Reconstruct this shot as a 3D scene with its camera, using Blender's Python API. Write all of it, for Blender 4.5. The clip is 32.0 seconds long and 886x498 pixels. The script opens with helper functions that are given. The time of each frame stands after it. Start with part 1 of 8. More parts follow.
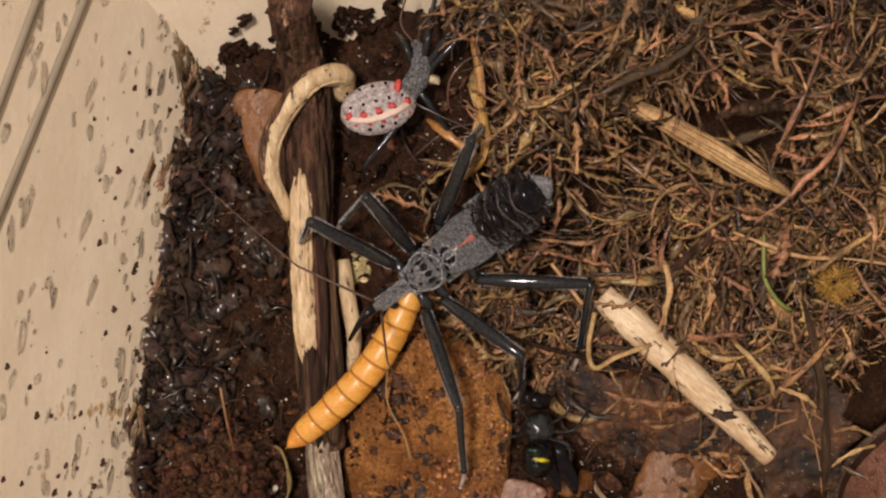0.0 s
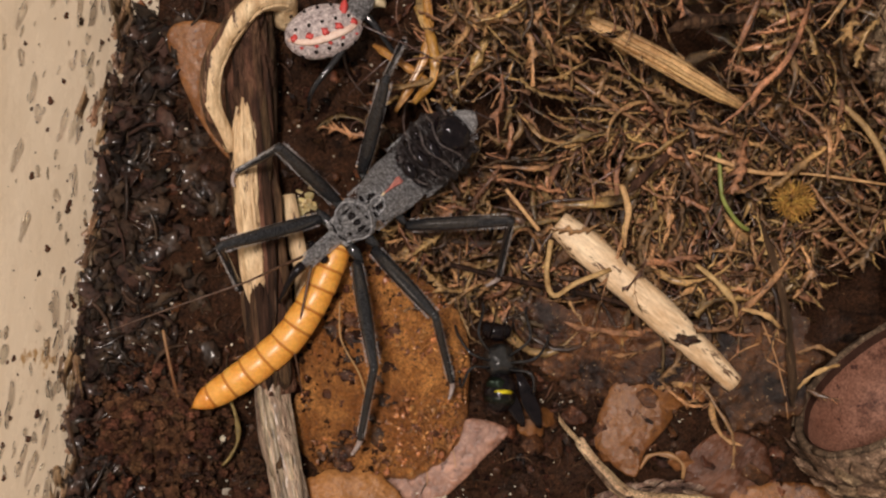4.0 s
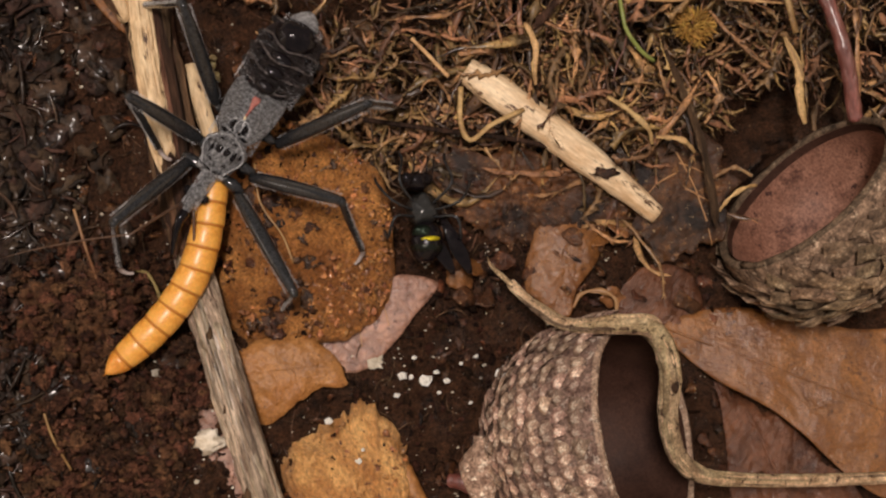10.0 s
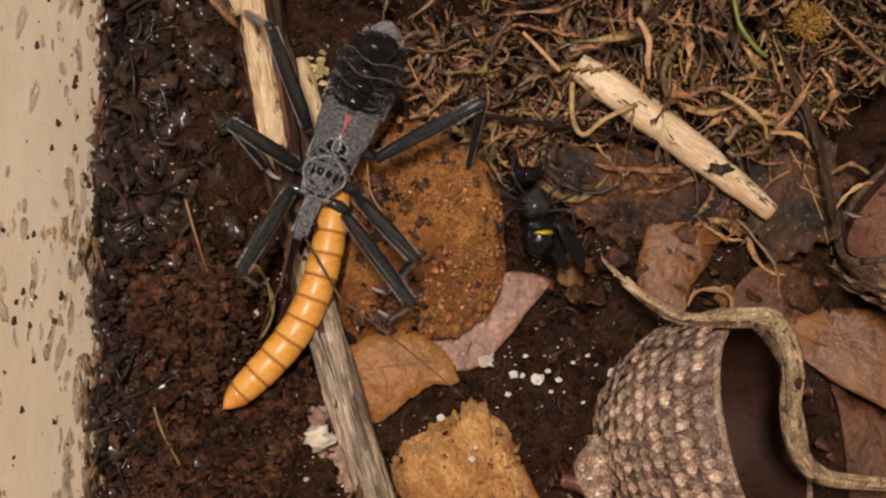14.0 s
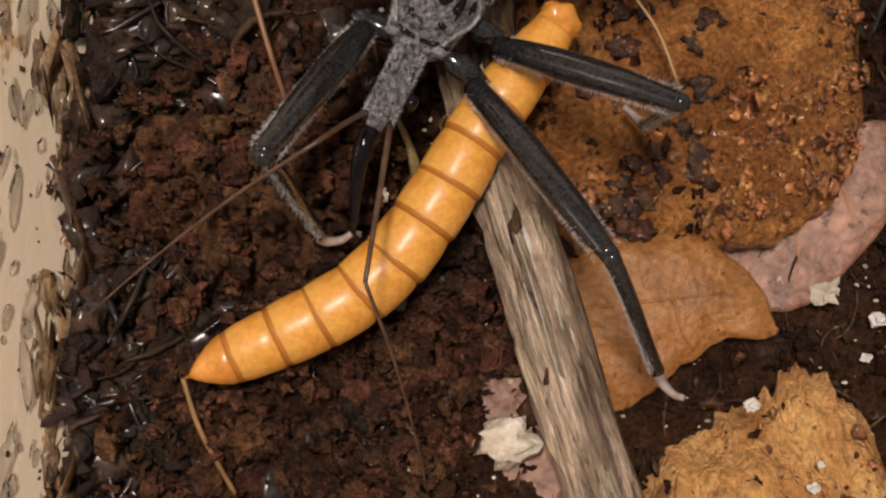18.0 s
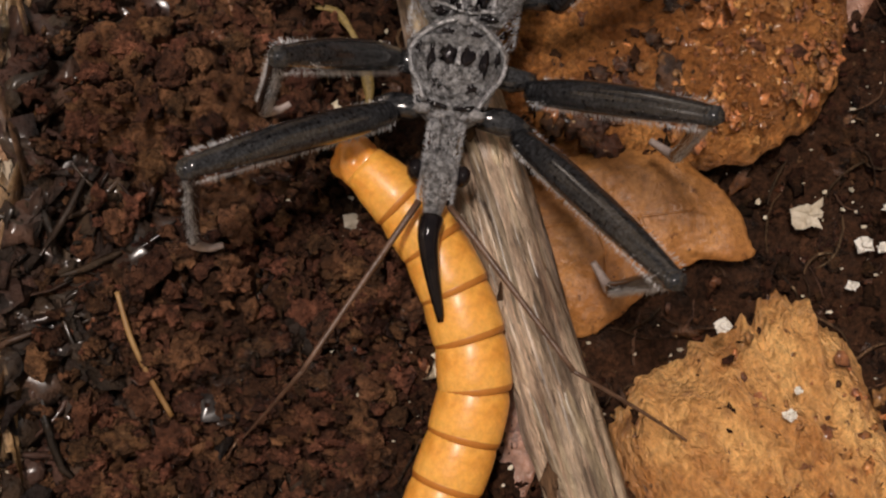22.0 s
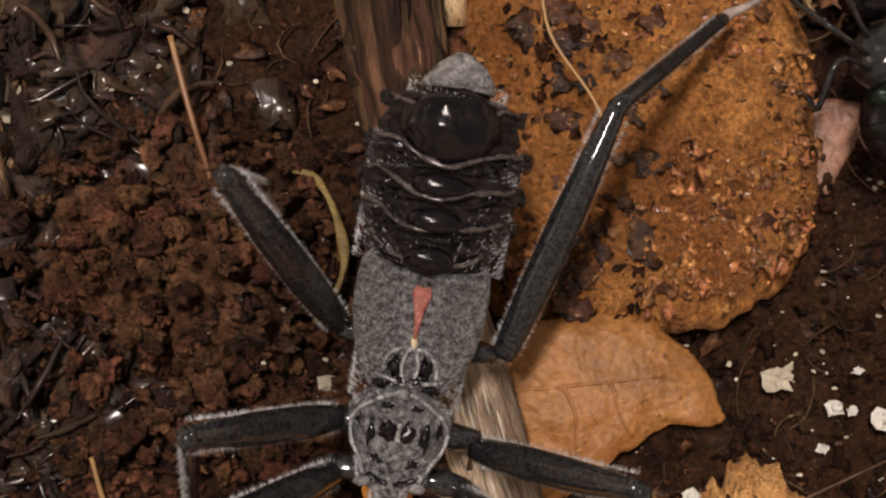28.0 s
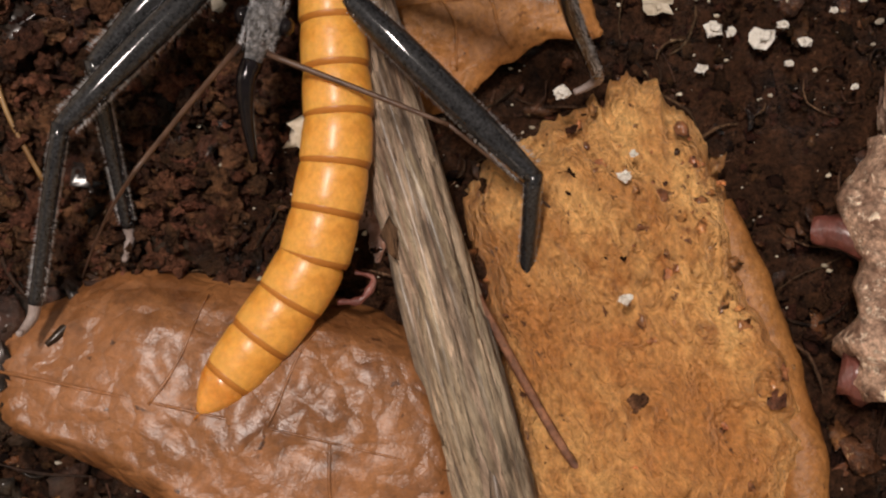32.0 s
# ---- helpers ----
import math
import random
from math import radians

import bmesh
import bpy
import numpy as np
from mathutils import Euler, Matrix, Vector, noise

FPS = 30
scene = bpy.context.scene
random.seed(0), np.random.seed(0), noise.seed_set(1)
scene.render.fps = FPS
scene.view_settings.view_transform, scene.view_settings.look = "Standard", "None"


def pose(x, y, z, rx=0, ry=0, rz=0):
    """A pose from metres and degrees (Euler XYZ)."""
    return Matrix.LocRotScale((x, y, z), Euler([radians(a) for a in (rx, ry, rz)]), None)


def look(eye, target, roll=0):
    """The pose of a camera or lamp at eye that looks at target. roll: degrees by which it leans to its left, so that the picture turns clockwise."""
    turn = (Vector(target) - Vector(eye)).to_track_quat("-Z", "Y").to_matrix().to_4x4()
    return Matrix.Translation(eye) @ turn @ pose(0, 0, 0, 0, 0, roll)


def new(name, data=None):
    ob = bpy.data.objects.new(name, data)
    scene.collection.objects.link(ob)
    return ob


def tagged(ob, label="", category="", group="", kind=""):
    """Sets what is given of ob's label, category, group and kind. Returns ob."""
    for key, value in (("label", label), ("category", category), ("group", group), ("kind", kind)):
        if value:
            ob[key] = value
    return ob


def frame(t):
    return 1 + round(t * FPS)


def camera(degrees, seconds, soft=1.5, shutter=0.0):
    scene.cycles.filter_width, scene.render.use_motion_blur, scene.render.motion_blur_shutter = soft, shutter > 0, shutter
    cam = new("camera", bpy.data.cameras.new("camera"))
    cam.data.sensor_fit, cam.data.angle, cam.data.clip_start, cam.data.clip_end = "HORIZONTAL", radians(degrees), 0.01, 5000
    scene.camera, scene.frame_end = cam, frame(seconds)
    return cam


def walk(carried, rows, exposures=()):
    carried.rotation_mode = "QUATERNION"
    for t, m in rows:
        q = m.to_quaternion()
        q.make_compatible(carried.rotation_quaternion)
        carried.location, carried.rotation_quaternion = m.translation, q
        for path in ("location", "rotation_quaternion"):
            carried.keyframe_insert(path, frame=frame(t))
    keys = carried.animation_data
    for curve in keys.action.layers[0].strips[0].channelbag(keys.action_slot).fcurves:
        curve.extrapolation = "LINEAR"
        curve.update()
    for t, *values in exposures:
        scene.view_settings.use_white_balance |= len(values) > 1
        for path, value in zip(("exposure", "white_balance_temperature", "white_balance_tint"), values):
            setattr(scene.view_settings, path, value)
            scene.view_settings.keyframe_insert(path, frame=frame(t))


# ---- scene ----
cam = camera(34, 32.0, soft=2.2)
walk(cam, [
    (0, pose(-0.00066, 0.02337, 0.14489, -0.13, 0.00, 7.50)),
    (0.5, pose(-0.00008, 0.02194, 0.14441, -0.07, -1.04, 6.97)),
    (1, pose(-0.00012, 0.02039, 0.14425, 0.01, -1.71, 6.53)),
    (1.5, pose(-0.00104, 0.01869, 0.14447, 0.25, -1.91, 6.20)),
    (2, pose(-0.00229, 0.01660, 0.14427, 0.74, -2.08, 6.07)),
    (2.5, pose(-0.00360, 0.01413, 0.14370, 1.56, -2.47, 5.96)),
    (4.5, pose(-0.00739, 0.00284, 0.13629, 4.92, -6.10, 4.89)),
    (5, pose(-0.00798, 0.00016, 0.13329, 5.51, -7.01, 3.76)),
    (5.5, pose(-0.00791, -0.00211, 0.13168, 6.09, -8.46, 2.81)),
    (6, pose(-0.00821, -0.00417, 0.13197, 6.22, -9.45, 1.85)),
    (6.5, pose(-0.00937, -0.00599, 0.13308, 5.98, -9.51, 1.41)),
    (7, pose(-0.00970, -0.00710, 0.13339, 5.72, -10.53, 1.40)),
    (7.5, pose(-0.01001, -0.00712, 0.13245, 6.64, -11.05, 0.59)),
    (8, pose(-0.00944, -0.00712, 0.13034, 7.32, -11.20, 0.05)),
    (8.5, pose(-0.00998, -0.00850, 0.13140, 6.83, -10.84, -0.39)),
    (9, pose(-0.00981, -0.00944, 0.13160, 7.03, -10.73, -0.66)),
    (9.5, pose(-0.01050, -0.01132, 0.13345, 6.86, -10.33, -0.86)),
    (10, pose(-0.01083, -0.01271, 0.13448, 7.06, -10.12, -1.00)),
    (10.5, pose(-0.01150, -0.01378, 0.13472, 7.44, -9.69, -1.01)),
    (11, pose(-0.01216, -0.01439, 0.13456, 8.01, -9.23, -0.95)),
    (11.5, pose(-0.01282, -0.01483, 0.13405, 8.44, -8.76, -0.85)),
    (12, pose(-0.01288, -0.01534, 0.13385, 8.52, -8.71, -0.75)),
    (12.5, pose(-0.01303, -0.01598, 0.13419, 8.66, -8.52, -0.80)),
    (13, pose(-0.01351, -0.01678, 0.13417, 8.97, -8.53, -0.86)),
    (13.5, pose(-0.01529, -0.01803, 0.13287, 9.53, -8.24, -0.58)),
    (15.5, pose(-0.01897, -0.01979, 0.10348, 9.98, -10.12, -0.99)),
    (16, pose(-0.01932, -0.01709, 0.08683, 10.09, -7.61, -0.55)),
    (16.5, pose(-0.01924, -0.01587, 0.08073, 9.59, -6.34, 0.05)),
    (17, pose(-0.01821, -0.01479, 0.07631, 9.40, -6.59, 0.08)),
    (17.5, pose(-0.01708, -0.01420, 0.07108, 8.14, -7.00, 0.34)),
    (18, pose(-0.01840, -0.01332, 0.06586, 7.04, -6.20, 0.10)),
    (18.5, pose(-0.01923, -0.01195, 0.06153, 6.80, -5.03, 0.18)),
    (19, pose(-0.01850, -0.01096, 0.05969, 6.62, -4.56, 0.25)),
    (19.5, pose(-0.01746, -0.01039, 0.06046, 6.37, -4.28, 0.28)),
    (20, pose(-0.01689, -0.01053, 0.06081, 6.25, -3.77, 0.52)),
    (20.5, pose(-0.01610, -0.01150, 0.06118, 6.07, -2.70, 0.51)),
    (21, pose(-0.01399, -0.01358, 0.06122, 6.74, -3.09, 0.56)),
    (21.5, pose(-0.01342, -0.01636, 0.06165, 7.77, -3.25, 0.50)),
    (22, pose(-0.01327, -0.01911, 0.06187, 9.43, -3.81, 0.62)),
    (22.5, pose(-0.01262, -0.02030, 0.06236, 11.10, -3.61, 0.77)),
    (23, pose(-0.01061, -0.02103, 0.06335, 12.44, -3.37, 1.02)),
    (23.5, pose(-0.00939, -0.02162, 0.06397, 13.33, -2.92, 1.24)),
    (24, pose(-0.00822, -0.02169, 0.06453, 13.85, -3.03, 1.24)),
    (24.5, pose(-0.00959, -0.02145, 0.06491, 14.31, -2.41, 1.47)),
    (25, pose(-0.00943, -0.02021, 0.06521, 15.42, -2.85, 1.26)),
    (25.5, pose(-0.01008, -0.01923, 0.06539, 15.69, -3.03, 1.31)),
    (27.5, pose(-0.01263, -0.01511, 0.06435, 12.44, -3.60, 1.20)),
    (28, pose(-0.01192, -0.01411, 0.06365, 11.12, -3.55, 1.13)),
    (28.5, pose(-0.01095, -0.01602, 0.06350, 8.03, -2.60, 1.11)),
    (29, pose(-0.00876, -0.01744, 0.06357, 5.77, -2.57, 0.96)),
    (29.5, pose(-0.00857, -0.01981, 0.06383, 3.77, -2.31, 0.57)),
    (30, pose(-0.00729, -0.02181, 0.06320, 2.69, -2.81, 0.99)),
    (30.5, pose(-0.00664, -0.02435, 0.06293, 2.94, -3.05, 1.19)),
    (31, pose(-0.00628, -0.02588, 0.06290, 4.33, -2.66, 1.38)),
    (31.5, pose(-0.00495, -0.02736, 0.06323, 6.67, -2.34, 1.51)),
    (32, pose(-0.00403, -0.02934, 0.06378, 9.47, -1.27, 1.12)),
], exposures=[(0, 0.0), (17, -0.02), (21.5, 0.04), (25, 0.07), (28.3, 0.09), (29.2, 0.02), (30.5, 0.05), (32, -0.05)])

# ---- light: one lamp high above the tub, and the dim room round it ----
world = bpy.data.worlds.new("room")
scene.world = world
world.use_nodes = True
world.node_tree.nodes["Background"].inputs[0].default_value = (1.0, 0.88, 0.79, 1)
world.node_tree.nodes["Background"].inputs[1].default_value = 0.25
scene.view_settings.exposure = 0.0
lamp_data = bpy.data.lights.new("ceiling_lamp", "AREA")
lamp_data.shape, lamp_data.size, lamp_data.size_y = "RECTANGLE", 0.11, 0.04
lamp_data.energy, lamp_data.color = 2.2, (1.0, 0.87, 0.79)
lamp = new("ceiling_lamp", lamp_data)
lamp.matrix_world = look((-0.095, 0.035, 0.49), (0.005, 0.0, 0.0))

C = 0.01            # the plan is drawn in centimetres
rnd = random.Random(7)


# ---- materials ----
def material(name, low, high, size, rough=0.6, bump=0.3, spots=None, spot_size=1.0, spot_amount=0.45,
             gloss=0.5, per_piece=0.0, coat=0.0, stretch=(1, 1, 1), trans=0.0, metal=0.0, bump_size=None, rough_low=None,
             turn=0.0, edge=0.13, grain=0.0, cells=0.0, cell_dark=0.0, cell_bump=1.0, cell_edge=(0.04, 0.26),
             coat_rough=0.12, wet=False, puddle=0.0, bump_dist=0.3, stain=None, stain_size=9.0, specks=None, speck_size=0.6, speck_lo=0.63):
    """Two-scale grain between two colours, optional spots, relief; sizes in millimetres."""
    m = bpy.data.materials.new(name)
    m.use_nodes = True
    nt = m.node_tree
    b = nt.nodes["Principled BSDF"]
    n, ln = nt.nodes.new, nt.links.new
    tc = n("ShaderNodeTexCoord")
    mp = n("ShaderNodeMapping")
    mp.inputs["Scale"].default_value = stretch
    rt = n("ShaderNodeMapping")
    rt.inputs["Rotation"].default_value = (0, 0, math.radians(turn))
    ln(tc.outputs["Object"], rt.inputs[0])
    ln(rt.outputs[0], mp.inputs[0])

    def noise_tex(mm, detail=6, r=0.6):
        t = n("ShaderNodeTexNoise")
        t.inputs["Scale"].default_value = 1000.0 / mm
        t.inputs["Detail"].default_value = detail
        t.inputs["Roughness"].default_value = r
        ln(mp.outputs[0], t.inputs["Vector"])
        return t
    a, c = noise_tex(size), noise_tex(size * 0.22, 4, 0.7)
    mixv = n("ShaderNodeMath")
    mixv.operation = "MULTIPLY_ADD"
    mixv.inputs[1].default_value = 0.55
    ln(c.outputs["Fac"], mixv.inputs[0])
    half = n("ShaderNodeMath")
    half.operation = "MULTIPLY_ADD"
    half.inputs[1].default_value, half.inputs[2].default_value = 2.7, -1.12
    ln(a.outputs["Fac"], half.inputs[0])
    ln(half.outputs[0], mixv.inputs[2])
    ramp = n("ShaderNodeMix")
    ramp.data_type = "RGBA"
    ramp.inputs[6].default_value, ramp.inputs[7].default_value = (*low, 1), (*high, 1)
    ln(mixv.outputs[0], ramp.inputs[0])
    col = ramp.outputs[2]
    if spots:
        s = noise_tex(spot_size, 8, 0.72)
        st = n("ShaderNodeMapRange")
        st.inputs[1].default_value, st.inputs[2].default_value = 0.97 - spot_amount, 0.97 - spot_amount + edge
        ln(s.outputs["Fac"], st.inputs[0])
        sm = n("ShaderNodeMix")
        sm.data_type = "RGBA"
        sm.inputs[7].default_value = (*spots, 1)
        ln(st.outputs[0], sm.inputs[0])
        ln(col, sm.inputs[6])
        col = sm.outputs[2]
    for tint, mm, lo, width in ((stain, stain_size, 0.46, 0.16), (specks, speck_size, speck_lo, 0.04)):
        if tint:
            s2 = noise_tex(mm, 5, 0.6)
            s3 = n("ShaderNodeMapRange")
            s3.inputs[1].default_value, s3.inputs[2].default_value = lo, lo + width
            ln(s2.outputs["Fac"], s3.inputs[0])
            s4 = n("ShaderNodeMix")
            s4.data_type = "RGBA"
            s4.inputs[7].default_value = (*tint, 1)
            ln(s3.outputs[0], s4.inputs[0])
            ln(col, s4.inputs[6])
            col = s4.outputs[2]
    vor = None
    if cells:
        vor = n("ShaderNodeTexVoronoi")
        vor.feature = "DISTANCE_TO_EDGE"
        vor.inputs["Scale"].default_value = 1000.0 / cells
        wv = n("ShaderNodeMix")
        wv.data_type = "VECTOR"
        wv.inputs[0].default_value = 0.0004
        ln(rt.outputs[0], wv.inputs[4])
        ln(c.outputs["Color"], wv.inputs[5])
        ln(wv.outputs[1], vor.inputs["Vector"])
        vr = n("ShaderNodeMapRange")
        vr.inputs[1].default_value, vr.inputs[2].default_value = cell_edge
        vr.inputs[3].default_value, vr.inputs[4].default_value = 1.0, 1.0 - cell_dark
        ln(vor.outputs["Distance"], vr.inputs[0])
        vm = n("ShaderNodeMix")
        vm.data_type, vm.blend_type = "RGBA", "MULTIPLY"
        vm.inputs[0].default_value = 1.0
        ln(col, vm.inputs[6])
        ln(vr.outputs[0], vm.inputs[7])
        col = vm.outputs[2]
    if grain:
        fg = noise_tex(0.28, 3, 0.7)
        gr = n("ShaderNodeMapRange")
        gr.inputs[1].default_value, gr.inputs[2].default_value = 0.32, 0.66
        gr.inputs[3].default_value, gr.inputs[4].default_value = 1 - grain, 1 + 0.6 * grain
        ln(fg.outputs["Fac"], gr.inputs[0])
        gm = n("ShaderNodeMix")
        gm.data_type, gm.blend_type = "RGBA", "MULTIPLY"
        gm.inputs[0].default_value = 1.0
        gm.clamp_result = False
        ln(col, gm.inputs[6])
        ln(gr.outputs[0], gm.inputs[7])
        col = gm.outputs[2]
    if per_piece:
        g = n("ShaderNodeNewGeometry")
        o = n("ShaderNodeObjectInfo")
        add = n("ShaderNodeMath")
        ln(g.outputs["Random Per Island"], add.inputs[0])
        ln(o.outputs["Random"], add.inputs[1])
        fr = n("ShaderNodeMath")
        fr.operation = "FRACT"
        ln(add.outputs[0], fr.inputs[0])
        hv = n("ShaderNodeHueSaturation")
        mr = n("ShaderNodeMapRange")
        mr.inputs[3].default_value, mr.inputs[4].default_value = 1 - per_piece, 1 + per_piece
        ln(fr.outputs[0], mr.inputs[0])
        ln(mr.outputs[0], hv.inputs["Value"])
        hr = n("ShaderNodeMapRange")
        hr.inputs[3].default_value, hr.inputs[4].default_value = 0.5 - 0.03 * per_piece, 0.5 + 0.02 * per_piece
        mu = n("ShaderNodeMath")
        mu.operation = "MULTIPLY"
        mu.inputs[1].default_value = 7.3
        fr2 = n("ShaderNodeMath")
        fr2.operation = "FRACT"
        ln(fr.outputs[0], mu.inputs[0])
        ln(mu.outputs[0], fr2.inputs[0])
        ln(fr2.outputs[0], hr.inputs[0])
        ln(hr.outputs[0], hv.inputs["Hue"])
        ln(col, hv.inputs["Color"])
        col = hv.outputs[0]
    ln(col, b.inputs["Base Color"])
    rr = n("ShaderNodeMapRange")
    rr.inputs[3].default_value = rough - 0.12 if rough_low is None else rough_low
    rr.inputs[4].default_value = rough + 0.12
    rr.inputs[1].default_value, rr.inputs[2].default_value = 0.3, 0.7
    ln(c.outputs["Fac"] if rough_low is not None else a.outputs["Fac"], rr.inputs[0])
    ln(rr.outputs[0], b.inputs["Roughness"])
    b.inputs["Specular IOR Level"].default_value = gloss
    b.inputs["Metallic"].default_value = metal
    b.inputs["Coat Weight"].default_value = coat
    b.inputs["Coat Roughness"].default_value = coat_rough
    if puddle:      # wet only in patches
        pn = noise_tex(3.5, 4, 0.6)
        pr = n("ShaderNodeMapRange")
        pr.inputs[1].default_value, pr.inputs[2].default_value = 1 - puddle, 1.06 - puddle
        pr.inputs[4].default_value = coat
        ln(pn.outputs["Fac"], pr.inputs[0])
        ln(pr.outputs[0], b.inputs["Coat Weight"])
    if trans:
        b.inputs["Subsurface Weight"].default_value = trans
        b.inputs["Subsurface Radius"].default_value = (0.0012, 0.0006, 0.0002)
        b.inputs["Subsurface Scale"].default_value = 1.0
    bp = n("ShaderNodeBump")
    bp.inputs["Strength"].default_value = bump
    bp.inputs["Distance"].default_value = 0.001 * bump_dist
    bt = noise_tex(bump_size or size * 0.3, 5, 0.65)
    ln(bt.outputs["Fac"], bp.inputs["Height"])
    if wet:
        ln(bp.outputs[0], b.inputs["Coat Normal"])
    if vor:
        bp2 = n("ShaderNodeBump")
        bp2.inputs["Strength"].default_value = 0.7
        bp2.inputs["Distance"].default_value = 0.00016 * cells * cell_bump
        ln(vor.outputs["Distance"], bp2.inputs["Height"])
        ln(bp.outputs[0], bp2.inputs["Normal"])
        ln(bp2.outputs[0], b.inputs["Normal"])
    else:
        ln(bp.outputs[0], b.inputs["Normal"])
    return m


